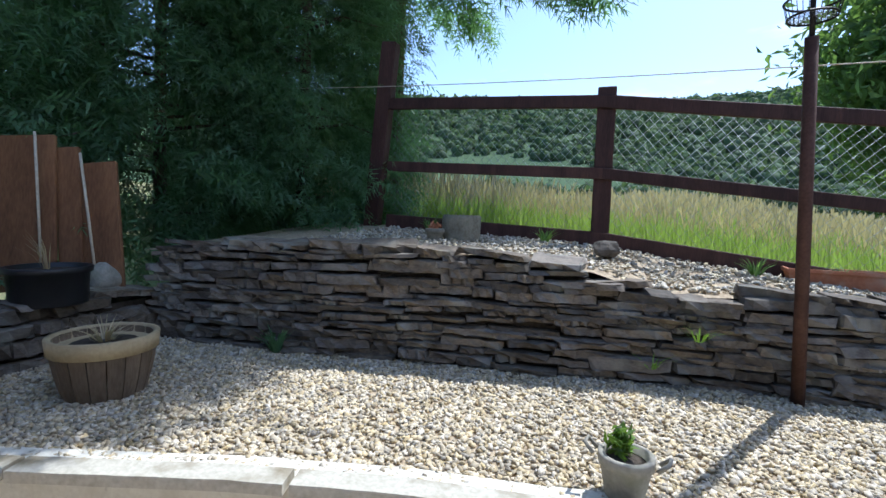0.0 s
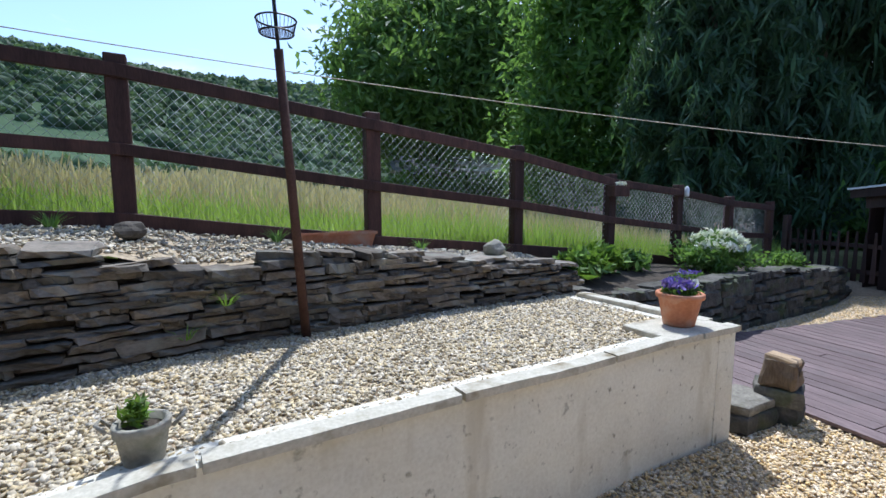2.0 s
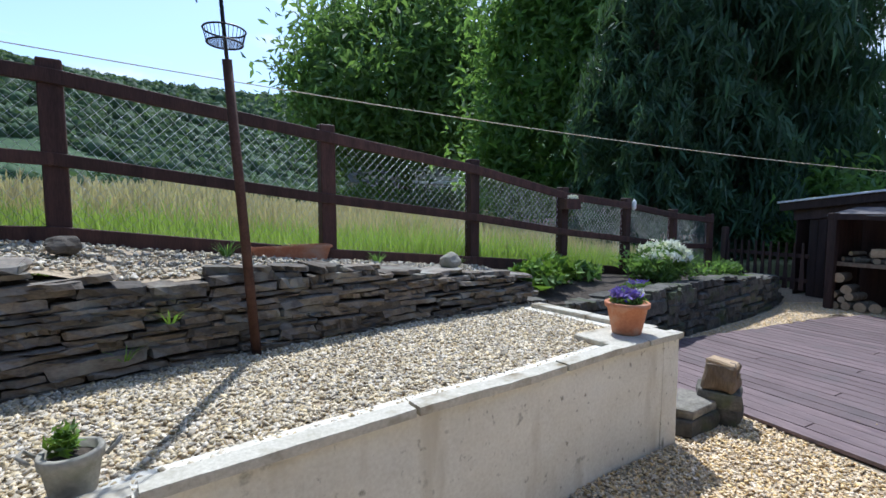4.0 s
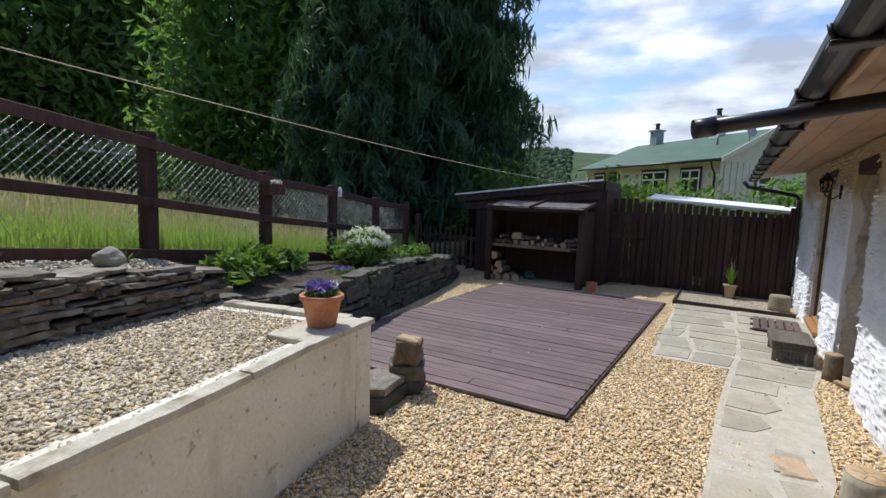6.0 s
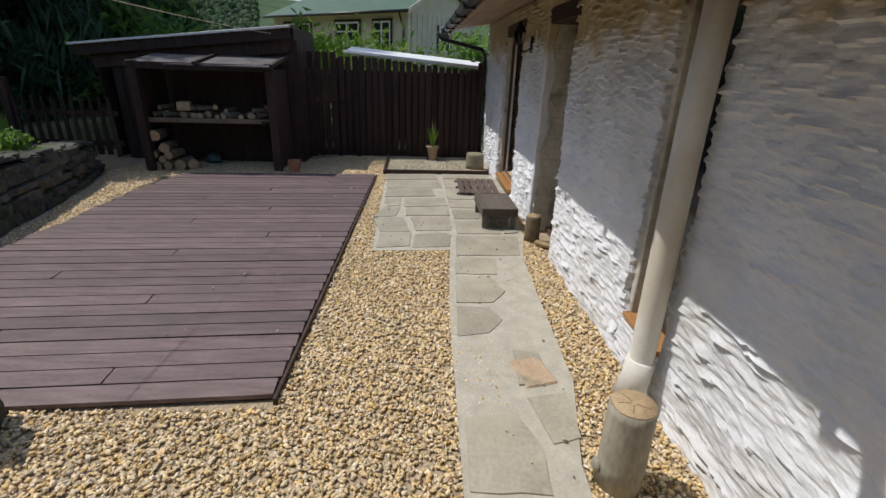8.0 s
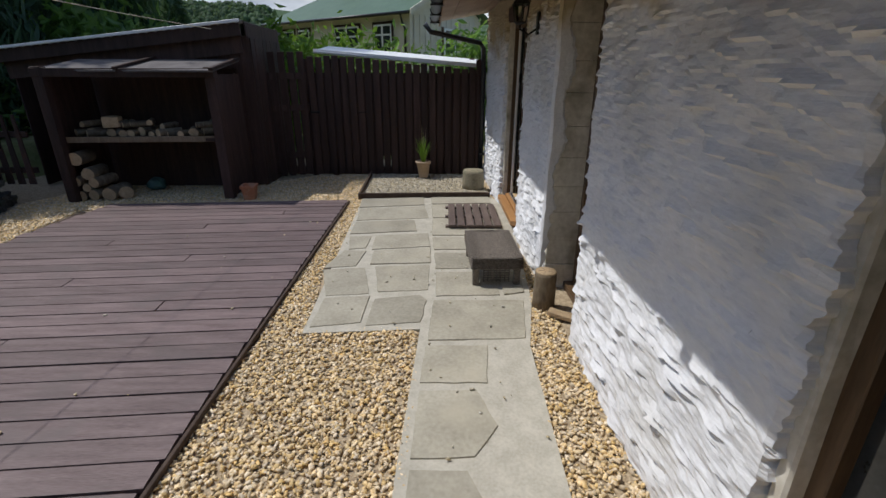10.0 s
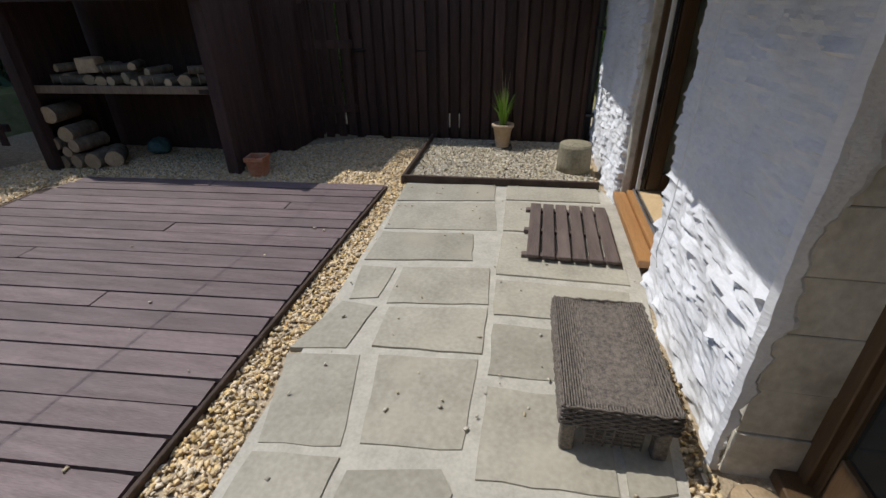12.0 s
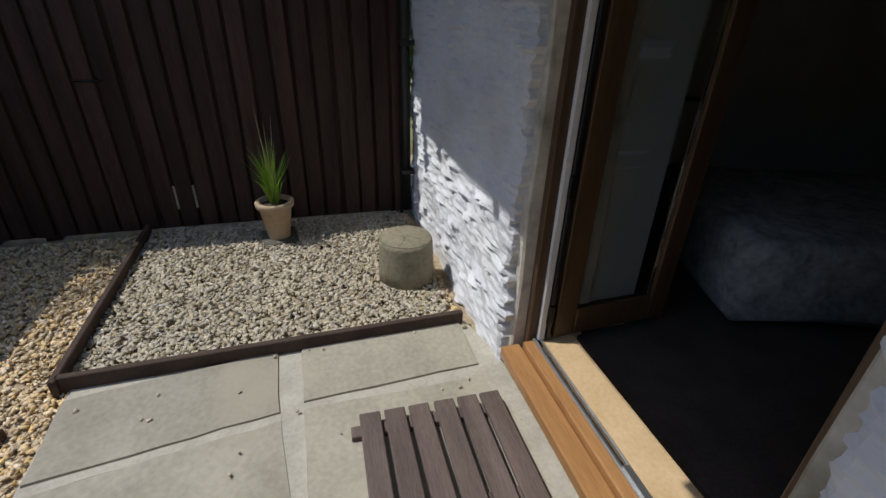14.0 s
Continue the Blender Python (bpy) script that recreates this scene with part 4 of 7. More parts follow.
        bot = [bm.verts.new((x, y, -0.02)) for x, y in ring]
        bm.faces.new(top)
        for u, v in ((mid, top), (bot, mid)):
            for i in range(len(ring)):
                bm.faces.new((u[i], u[(i + 1) % len(ring)], v[(i + 1) % len(ring)], v[i]))
        part("flagstone", bm, M_FLAG, w, "", pose(cx, cy, r.uniform(-0.003, 0.003), r.uniform(-.3, .3), r.uniform(-.3, .3), 0))
    bx("brick_infill", (0.26, 0.20, 0.03), (4.28, -0.82, 0.006), M_TERRA_PALE, w, rz=15, bev=0.01, label="tan stone let into the mortar")
    return w


deck()
flags()

# gravel frame by the gate
fr = tagged(new("gravel_edging"), "dark timber edging board round a gravel square", "edging", kind="structure")
bx("edging_board", (0.03, 1.72, 0.085), (9.535, -0.36, 0.035), M_DECK_EDGE, fr, rz=2.2, bev=0.004)
bx("edging_board", (1.5, 0.03, 0.085), (10.22, 0.52, 0.035), M_DECK_EDGE, fr, rz=1.5, bev=0.004)


# ---- slatted gate fence and lean-to roof ----
def gate_fence():
    w = thing("slatted_fence", (11.0, 0, 0), "tall dark brown close-boarded fence with a boarded gate", "fence")
    r = random.Random(9)
    y = -1.22
    slat = []
    while y < 2.45:
        wd = 0.098
        top = 1.60 + (y + 1.22) / 2.3 * 0.19 if y < 1.1 else (1.78 if y < 1.45 else 1.84)
        top += r.uniform(-0.015, 0.015)
        xo = 0.0 if y < 1.45 else -0.05 - (y - 1.45) * 0.45
        bm = box_bm(0.02, wd, top - 0.03, 0.004)
        part("slat", bm, M_DARKWOOD, w, "", pose(xo + r.uniform(-.006, .006), y + wd / 2, (top + 0.03) / 2, r.uniform(-.35, .35), 0, r.uniform(-3, 3)))
        y += wd + (0.022 if r.random() < 0.75 else 0.032)
    for k in range(33):
        yy = -1.19 + k * 0.113
        xo = 0.03 if yy < 1.45 else -0.02 - (yy - 1.45) * 0.45
        gap = 0.30 if 0.2 < yy < 0.5 else 0.04
        bx("back_slat", (0.016, 0.1128, 1.52 - gap), (xo, yy, (1.58 + gap) / 2), M_DARKWOOD, w)
    bx("kick_board", (0.02, 3.4, 0.13), (0.045, 0.2, 0.075), M_DARKWOOD, w)
    for z in (0.35, 1.05, 1.5):
        bx("cross_rail", (0.045, 2.7, 0.09), (0.062, 0.12, z), M_DARKWOOD, w)
        bx("cross_rail", (0.045, 1.1, 0.09), (-0.24, 1.95, z), M_DARKWOOD, w, rz=24)
    for y in (-1.15, 1.12, 1.46):
        bx("fence_post", (0.09, 0.09, 1.78), (0.07, y, 0.85), M_DARKWOOD, w)
    bx("gate_latch", (0.02, 0.14, 0.03), (-0.02, 1.36, 0.98), M_BLACKMETAL, w)
    tube("gate_bolt", [(-0.025, 0.55, 0.98), (-0.025, 0.70, 0.98)], 0.006, M_BLACKMETAL, w)
    return w


gate_fence()
lean = thing("lean_to_roof", (11.6, 0, 0), "white sheet lean-to roof beyond the fence", "roof")
bx("roof_sheet", (1.1, 2.6, 0.02), (0.05, 0.05, 1.80), M_WHITE, lean, rx=4.5, ry=-6)
bx("roof_edge", (0.03, 2.6, 0.06), (-0.48, 0.05, 1.75), M_WHITE, lean, rx=4.5)
for yy in (-1.1, 1.15):
    bx("roof_post", (0.08, 0.08, 1.8), (0.45, yy, 0.88), M_DARKWOOD, lean)


# ---- shed and wood store ----
def shed():
    w = thing("shed", (10.3, 2.0, 0), "dark boarded shed with a low corrugated mono-pitch roof", "shed")
    r = random.Random(3)
    for k in range(20):
        y = 0.05 + k * 0.15
        bx("wall_board", (0.02, 0.145, 2.0 - k * 0.012), (r.uniform(-.004, .004), y, 1.0 - k * 0.006), M_DARKWOOD, w)
    for k in range(8):
        bx("side_board", (0.145, 0.02, 1.98), (0.08 + k * 0.15, -0.03 + r.uniform(-.004, .004), 0.99), M_DARKWOOD, w)
    bx("back_wall", (0.02, 3.3, 1.7), (1.22, 1.6, 0.85), M_DARKWOOD, w)
    bx("far_wall", (1.2, 0.02, 1.7), (0.6, 3.2, 0.85), M_DARKWOOD, w)
    verts, faces = [], []
    ny = 60
    for i in range(ny + 1):
        y = 0.0 + 3.5 * i / ny
        for xx in (-0.15, 1.45):
            z = 2.17 - y * 0.105 + 0.012 * math.cos(i * math.pi) - (0.03 * (xx + 0.15))
            verts += [(xx, y, z), (xx, y, z - 0.012)]
    for i in range(ny):
        a = i * 4
        faces += [(a, a + 2, a + 6, a + 4), (a + 1, a + 5, a + 7, a + 3), (a, a + 4, a + 5, a + 1), (a + 2, a + 3, a + 7, a + 6)]
    raw("corrugated_roof", verts, faces, M_GREYROOF, w, "pale grey corrugated sheet")
    bx("barge_board", (0.025, 3.45, 0.16), (-0.125, 1.74, 1.895), M_DARKWOOD, w, rx=-6)
    bx("white_trim", (0.02, 3.5, 0.035), (-0.165, 1.75, 1.99), M_WHITE, w, rx=-6, label="white roof edge trim")
    bx("front_gable", (0.02, 3.2, 0.36), (-0.04, 1.66, 1.80), M_DARKWOOD, w, rx=-6)
    bx("side_gable", (1.3, 0.02, 0.2), (0.62, 0.0, 2.06), M_DARKWOOD, w)
    return w


shed()


def wood_store():
    w = thing("wood_store", (9.45, 0, 0), "dark stained open log store with a felted roof and one shelf", "log store")
    for y, x in ((2.20, 0.08), (4.10, -0.10)):
        bx("post", (0.10, 0.12, 1.62), (x, y, 0.80), M_DARKWOOD, w)
    bx("post", (0.08, 0.10, 1.55), (0.74, 2.24, 0.77), M_DARKWOOD, w)
    bx("post", (0.08, 0.10, 1.55), (0.66, 4.12, 0.77), M_DARKWOOD, w)
    bx("shelf", (0.62, 1.88, 0.045), (0.36, 3.15, 0.755), M_DARKWOOD, w, rz=3)
    bx("shelf_edge", (0.03, 1.84, 0.07), (0.045, 3.15, 0.765), M_BARRELWOOD, w, rz=4.5)
    bx("back_board", (0.02, 2.0, 1.6), (0.80, 3.16, 0.8), M_DARKWOOD, w)
    bx("side_panel", (0.68, 0.02, 1.5), (0.42, 2.16, 0.78), M_DARKWOOD, w)
    bx("side_panel", (0.68, 0.02, 1.5), (0.32, 4.16, 0.78), M_DARKWOOD, w)
    bx("roof_sheet", (0.85, 0.98, 0.025), (0.30, 3.71, 1.63), M_FELT, w, ry=-9)
    bx("roof_sheet", (0.85, 1.10, 0.025), (0.34, 2.66, 1.63), M_FELT, w, ry=-9)
    bx("batten", (0.88, 0.05, 0.03), (0.32, 3.22, 1.665), M_DARKWOOD, w, ry=-9)
    bx("batten", (0.88, 0.05, 0.035), (0.34, 2.12, 1.655), M_DARKWOOD, w, ry=-9)
    bx("front_rail", (0.04, 2.04, 0.10), (-0.06, 3.15, 1.545), M_DARKWOOD, w, rz=4.5)
    return w


wood_store()


def log(loc, r, ln, rz, label, cat="log", ry=90, bark=M_BARK, group="", seg=14, wob=0.10, rx=0):
    """A cut log: bark sleeve and two cut faces."""
    t = thing("log", loc, label, cat, 0, group)
    t.matrix_basis = pose(*loc, 0, 0, rz) @ pose(0, 0, 0, rx, ry, 0)
    lathe("bark", [(r * 0.96, -ln / 2), (r, -ln / 2 + 0.01), (r * 1.02, 0), (r, ln / 2 - 0.01), (r * 0.96, ln / 2)], bark, t, seg=seg, wobble=wob)
    for s in (-1, 1):
        lathe("cut_face", [(r * 0.95, s * (ln / 2 + 0.0005)), (r * 0.93, s * (ln / 2 + 0.004))] if s > 0 else [(r * 0.93, s * (ln / 2 + 0.004)), (r * 0.95, s * (ln / 2 + 0.0005))], M_CUT, t, seg=seg, wobble=wob, label="pale sawn end")
    return t


def stacked_logs():
    base = (9.42, 0)
    for (y, z, r) in [(4.02, 0.53, 0.085), (3.90, 0.345, 0.08), (4.05, 0.245, 0.062), (3.82, 0.235, 0.07), (3.94, 0.17, 0.055), (4.02, 0.06, 0.065), (3.70, 0.085, 0.085), (3.86, 0.075, 0.07)]:
        log((9.55, y, z), r, 0.34, 0 + random.uniform(-12, 12), "short round firewood log stacked on the gravel under the store", "log", 90, group="stacked logs")
    log((9.62, 3.62, 0.085), 0.085, 0.34, 35, "short round firewood log lying at the foot of the stack", "log", 90, group="stacked logs")


stacked_logs()


def shelf_logs():
    r = random.Random(12)
    y = 3.98
    while y > 2.35:
        rr = r.uniform(0.035, 0.06)
        log((9.72 + r.uniform(-.08, .08), y, 0.778 + rr), rr, r.uniform(0.22, 0.34), r.uniform(-50, 50), "split firewood log lying on the store shelf", "log", 90, group="shelf logs", seg=7, wob=0.3)
        if r.random() < 0.45:
            log((9.74, y - 0.05, 0.80 + rr * 2 + 0.035), 0.04, 0.26, r.uniform(-60, 60), "split firewood log lying on the store shelf", "log", 90, group="shelf logs", seg=6, wob=0.3)
        y -= rr * 2 + r.uniform(0.0, 0.03)
    blk = thing("wood_block", (9.66, 3.60, 0.96), "pale yellow sawn wood block lying on the firewood", "wood", 12)
    part("block", box_bm(0.16, 0.19, 0.13, 0.008, 2, 0.01, 4), M_CUT, blk)


shelf_logs()


# ---- doors and windows of the cottage ----
def door_1():
    w = tagged(new("door_1"), "open oak-coloured glazed folding door at the cottage", "door", kind="structure")
    y = wall_y(9) - 0.125
    bx("frame_post", (0.07, 0.08, 1.98), (9.215, y, 1.10), M_FRAME, w, label="oak-coloured door frame")
    bx("frame_post", (0.07, 0.08, 1.98), (8.11, y, 1.10), M_FRAME, w)
    bx("frame_head", (1.10, 0.08, 0.07), (8.65, y, 2.05), M_FRAME, w)
    bx("threshold", (1.10, 0.085, 0.05), (8.65, y + 0.108, 0.115), M_SILL, w, label="orange-brown hardwood threshold")
    bx("threshold", (1.06, 0.05, 0.045), (8.65, y + 0.035, 0.142), M_SILL, w)
    bx("track", (1.06, 0.016, 0.012), (8.65, y + 0.012, 0.172), M_ALU, w, label="aluminium door track")
    bx("track", (1.06, 0.010, 0.012), (8.65, y - 0.015, 0.172), M_ALU, w)
    bx("track_bracket", (0.12, 0.03, 0.016), (8.48, y, 0.176), M_ALU, w)
    bx("inner_sill", (1.06, 0.15, 0.03), (8.65, y - 0.10, 0.15), M_BARE, w, label="raw pale board inside the track")
    for side, (hx, hy, ang, ln) in enumerate(((9.19, y - 0.07, -87, 0.58),)):
        leaf = new("door_leaf")
        leaf.parent = w
        leaf.matrix_basis = pose(hx, hy, 0.17, 0, 0, ang)
        for nm, sz, lc in (("stile", (0.095, 0.05, 1.86), (0.05, 0, 0.93)), ("stile", (0.095, 0.05, 1.86), (ln - 0.05, 0, 0.93)), ("bottom_rail", (ln - 0.2, 0.05, 0.13), (ln / 2, 0, 0.065)), ("top_rail", (ln - 0.2, 0.05, 0.10), (ln / 2, 0, 1.81))):
            bx(nm, sz, lc, M_FRAME, leaf)
        g = bx("pane", (ln - 0.2, 0.018, 1.63), (ln / 2, 0, 0.945), M_GLASS, leaf, bev=0)
        g.visible_shadow = False
        tube("handle", [(ln - 0.05, 0.03, 0.80), (ln - 0.05, 0.045, 0.82), (ln - 0.05, 0.045, 0.98), (ln - 0.05, 0.03, 1.0)], 0.008, M_ALU, leaf, "bright lever handle")
        tube("lever", [(ln - 0.05, 0.03, 0.96), (ln - 0.05, 0.075, 0.96), (ln - 0.16, 0.08, 0.965)], 0.008, M_BLACKMETAL, leaf)
    bx("seal_strip", (0.03, 0.02, 1.86), (9.175, y - 0.045, 1.1), M_BLACKPLASTIC, w)
    bx("white_stop", (0.02, 0.03, 1.86), (9.172, y - 0.015, 1.1), M_WHITE, w)
    for z in (0.30, 0.86, 1.5):
        bx("hinge", (0.03, 0.03, 0.09), (9.165, y - 0.04, z), M_BLACKMETAL, w, label="black hinge")


door_1()


def door_2():
    w = tagged(new("door_2"), "closed brown glazed door set deep in its opening", "door", kind="structure")
    y = wall_y(6.5) - 0.275
    for x in (6.13, 6.85):
        bx("frame_post", (0.08, 0.08, 2.05), (x, y, 1.04), M_FRAME, w)
    bx("frame_head", (0.87, 0.08, 0.08), (6.525, y, 2.03), M_FRAME, w)
    for x in (6.22, 6.83):
        bx("stile", (0.10, 0.05, 1.95), (x, y - 0.01, 1.0), M_FRAME, w)
    bx("bottom_rail", (0.5, 0.05, 0.2), (6.525, y - 0.01, 0.13), M_FRAME, w)
    bx("pane", (0.52, 0.02, 1.76), (6.525, y - 0.012, 1.11), M_DARKPANE, w)
    bx("threshold", (0.79, 0.12, 0.05), (6.505, y + 0.05, 0.02), M_FRAME, w)


door_2()


def window_1():
    w = tagged(new("window_1"), "tall brown-framed window in the cottage wall", "window", kind="structure")
    y = wall_y(4.2) - 0.12
    for x in (4.09, 4.455):
        bx("frame_post", (0.08, 0.08, 1.75), (x, y, 1.18), M_FRAME, w)
    bx("frame_head", (0.30, 0.08, 0.08), (4.272, y, 2.0), M_FRAME, w)
    bx("pane", (0.34, 0.02, 1.66), (4.272, y - 0.012, 1.14), M_DARKPANE, w)
    bx("window_sill", (0.44, 0.13, 0.035), (4.27, y + 0.06, 0.30), M_SILL, w, label="orange-brown timber sill")


window_1()
bx("plaster_reveal", (0.012, 0.42, 2.0), (9.238, wall_y(9) - 0.395, 1.1), M_PLASTER, house, bev=0)
room = tagged(new("room"), "dim room behind the open cottage door", "room", kind="structure")
bx("room_floor", (4.2, 3.4, 0.05), (8.6, -3.35, 0.10), M_CARPET, room, label="brown carpeted floor", bev=0)
bx("room_wall", (4.2, 0.1, 2.3), (8.6, -5.1, 1.2), M_PLASTER, room, bev=0)
bx("room_wall", (0.1, 3.2, 2.3), (6.6, -3.4, 1.2), M_PLASTER, room, bev=0)
bx("room_wall", (0.1, 3.2, 2.3), (10.4, -3.4, 1.2), M_PLASTER, room, bev=0)
bx("room_ceiling", (4.2, 3.4, 0.05), (8.6, -3.35, 2.3), M_PLASTER, room, bev=0)
bedt = thing("bed", (9.35, -3.3, 0.125), "low bed under a mottled grey throw", "bed", -18)
part("mattress", box_bm(1.1, 1.7, 0.42, 0.05, 3, 0.03, 2), M_THROW, bedt, "mottled grey throw", pose(0, 0, 0.24), True)
part("pillow", box_bm(0.45, 0.6, 0.16, 0.06, 3, 0.03, 6), M_THROW, bedt, "crumpled pillow", pose(-0.1, -0.55, 0.52), True)

# ---- trees ----


def crown_points(centre, radii, clumps, per, seed, fill=0.55, low=-0.8, clump=0.27):
    """Leaf places in clumps over an uneven crown."""
    r = np.random.default_rng(seed)
    u = r.normal(size=(clumps * 3, 3))
    u /= np.linalg.norm(u, axis=1)[:, None]
    u = u[u[:, 2] > low][:clumps]
    rad = r.uniform(fill, 1.0, len(u)) ** 0.6 * (1 + 0.16 * np.sin(u[:, 0] * 5 + seed) * np.cos(u[:, 1] * 4 + seed))
    c = u * rad[:, None] * np.array(radii)
    pts = c[:, None] + r.normal(size=(len(u), per, 3)) * (np.array(radii) * clump * r.uniform(0.35, 0.75, (len(u), 1))[:, None])
    return pts.reshape(-1, 3) + np.array(centre)


def broad_tree(name, base, centre, radii, clumps, per, size, mat, label, seed, trunk=0.4, limbs=9, **kw):
    w = thing(name, base, label, "tree")
    b, c = Vector(base), Vector(centre)
    r = random.Random(seed)
    d = c - b
    tube("trunk", [(0, 0, -0.2), tuple(d * 0.25 + Vector((r.uniform(-.2, .2), 0, 0))), tuple(d * 0.6), tuple(d * 1.25)], [trunk, trunk * 0.8, trunk * 0.6, trunk * 0.15], M_BARK, w, "", 10)
    for k in range(limbs):
        a = 2 * math.pi * k / limbs + r.uniform(-.3, .3)
        st = d * r.uniform(0.35, 0.9)
        en = d + Vector((math.cos(a) * radii[0] * 0.75, math.sin(a) * radii[1] * 0.75, r.uniform(-0.5, 0.5) * radii[2]))
        tube("limb", [tuple(st), tuple(st.lerp(en, 0.5) + Vector((0, 0, radii[2] * 0.08))), tuple(en)], [trunk * 0.4, trunk * 0.22, trunk * 0.06], M_BARK, w, "", 6)
    pts = crown_points(tuple(d), radii, clumps, per, seed, **kw)
    tagged(leaves("crown", pts, size, mat, w), kind="stuff")
    return w


broad_tree("oak_tree", (12.6, 36.8, 1.2), (12.6, 38, 11.5), (8.6, 7.5, 8.2), 260, 130, 0.42, M_LEAF_OAK, "broad dark green oak standing beyond the meadow", 4, 0.6, 11)
broad_tree("maple_tree", (14.0, 17.2, 0.3), (13.9, 16.9, 6.2), (4.0, 3.6, 7.2), 260, 150, 0.24, M_LEAF_MID, "dense leafy tree rising over the fence", 6, 0.35, 9)


def conifer(name, base, height, radius, n, size, mat, label, seed, droop=2.2, bottom=0.03, taper=0.8, lean=(0, 0), long=2.6):
    """A conifer of hanging sprays on whorled boughs."""
    w = thing(name, base, label, "tree")
    r = np.random.default_rng(seed)
    tube("trunk", [(0, 0, -0.3), (lean[0] * 0.5, lean[1] * 0.5, height * 0.5), (lean[0], lean[1], height)], [radius * 0.09 + 0.05, radius * 0.06 + 0.03, 0.02], M_BARK, w, "", 8)
    pts = []
    boughs = 150
    for k in range(boughs):
        f = bottom + (1 - bottom) * (k / boughs)
        a = k * 2.399 + r.uniform(-.3, .3)
        rr = radius * (1 - f) ** taper * r.uniform(0.72, 1.12) + 0.08
        m = max(6, int(n / boughs * (0.35 + 1.3 * (1 - f))))
        t = r.uniform(0.2, 1.0, m) ** 0.7
        x = np.cos(a) * rr * t + r.normal(size=m) * 0.09 * radius * 0.6
        y = np.sin(a) * rr * t + r.normal(size=m) * 0.09 * radius * 0.6
        z = f * height + 0.18 * rr * t - 0.35 * rr * t ** 2 - np.abs(r.normal(size=m)) * 0.14 * radius
        pts.append(np.stack([x + lean[0] * f, y + lean[1] * f, z], 1))
    pts = np.concatenate(pts)
    pts = pts[pts[:, 2] > 0.05]
    tagged(leaves("crown", pts, size, mat, w, long=long, droop=droop, bend=0.12), kind="stuff")
    return w


conifer("weeping_conifer", (14.5, 9.3, 0.3), 15.5, 4.2, 84000, 0.125, M_LEAF_DARK, "huge dark weeping conifer beyond the fence", 8, 3.0, 0.04, 0.35)
conifer("weeping_conifer", (17.5, 15.0, 0.3), 16, 4.6, 34000, 0.18, M_LEAF_DARK, "huge dark conifer beyond the fence", 9, 2.4, 0.03, 0.4)


def sprays(name, roots, dirs, size, mat, parent):
    """Flat feathery sprays: a drooping axis with side fronds."""
    n = len(roots)
    tri = []
    for k in range(4):
        f = 0.12 + 0.2 * k
        s = 0.34 * (1 - 0.55 * f)
        for sg in (-1, 1):
            tri += [(0, f - 0.035, -0.25 * f * f), (sg * s, f + 0.20, -0.25 * f * f - 0.09), (0, f + 0.05, -0.25 * f * f)]
    tri += [(-0.02, 0.8, -0.16), (0.02, 0.8, -0.16), (0, 1.12, -0.34)]
    t = np.array(tri)
    d = dirs / np.linalg.norm(dirs, axis=1)[:, None]
    roll = rng.normal(size=n) * 0.5
    side = np.cross(d, [0, 0, 1.0])
    side /= np.linalg.norm(side, axis=1)[:, None] + 1e-9
    up = np.cross(side, d)
    s2 = side * np.cos(roll)[:, None] + up * np.sin(roll)[:, None]
    u2 = np.cross(s2, d)
    sc = size * rng.uniform(0.55, 1.3, n)
    v = (t[None, :, 0, None] * s2[:, None] + t[None, :, 1, None] * d[:, None] + t[None, :, 2, None] * u2[:, None]) * sc[:, None, None] + roots[:, None]
    return tagged(many(name, v, [[3 * i, 3 * i + 1, 3 * i + 2] for i in range(len(tri) // 3)], n, mat, parent), kind="stuff")


def cypress(base, height, radius, n, label, seed, size=0.17, squash=1.0, bottom=0.0, taper=0.55):
    w = thing("cypress_tree", base, label, "tree")
    r = np.random.default_rng(seed)
    tube("trunk", [(0, 0, -0.3), (0.05, 0.04, height * 0.5), (0, 0, height)], [0.07, 0.05, 0.02], M_BARK, w, "", 8)
    roots, dirs = [], []
    boughs = 110
    for k in range(boughs):
        f = bottom + (1 - bottom) * k / boughs
        a = k * 2.399 + r.uniform(-.3, .3)
        rr = radius * (1 - taper * f ** 1.5) * r.uniform(0.75, 1.08)
        z0 = f * height
        ca, sa = math.cos(a), math.sin(a) * squash
        tube_pts = [(0, 0, z0 + 0.1), (ca * rr * 0.5, sa * rr * 0.5, z0 + 0.16), (ca * rr * 0.95, sa * rr * 0.95, z0 - 0.05)]
        if k % 3 == 0:
            tube("bough", tube_pts, [0.022, 0.014, 0.004], M_BARK, w, "", 5)
        m = n // boughs
        t = r.uniform(0.25, 1.0, m) ** 0.6
        x = ca * rr * t + r.normal(size=m) * 0.16
        y = sa * rr * t + r.normal(size=m) * 0.16
        z = z0 + 0.16 - 0.22 * t ** 2 + r.normal(size=m) * 0.12
        roots.append(np.stack([x, y, z], 1))
        b = a + r.normal(size=m) * 0.7
        dirs.append(np.stack([np.cos(b), np.sin(b), r.uniform(-0.9, 0.1, m)], 1))
    sprays("foliage", np.concatenate(roots), np.concatenate(dirs), size, M_LEAF_CYPRESS, w)
    return w


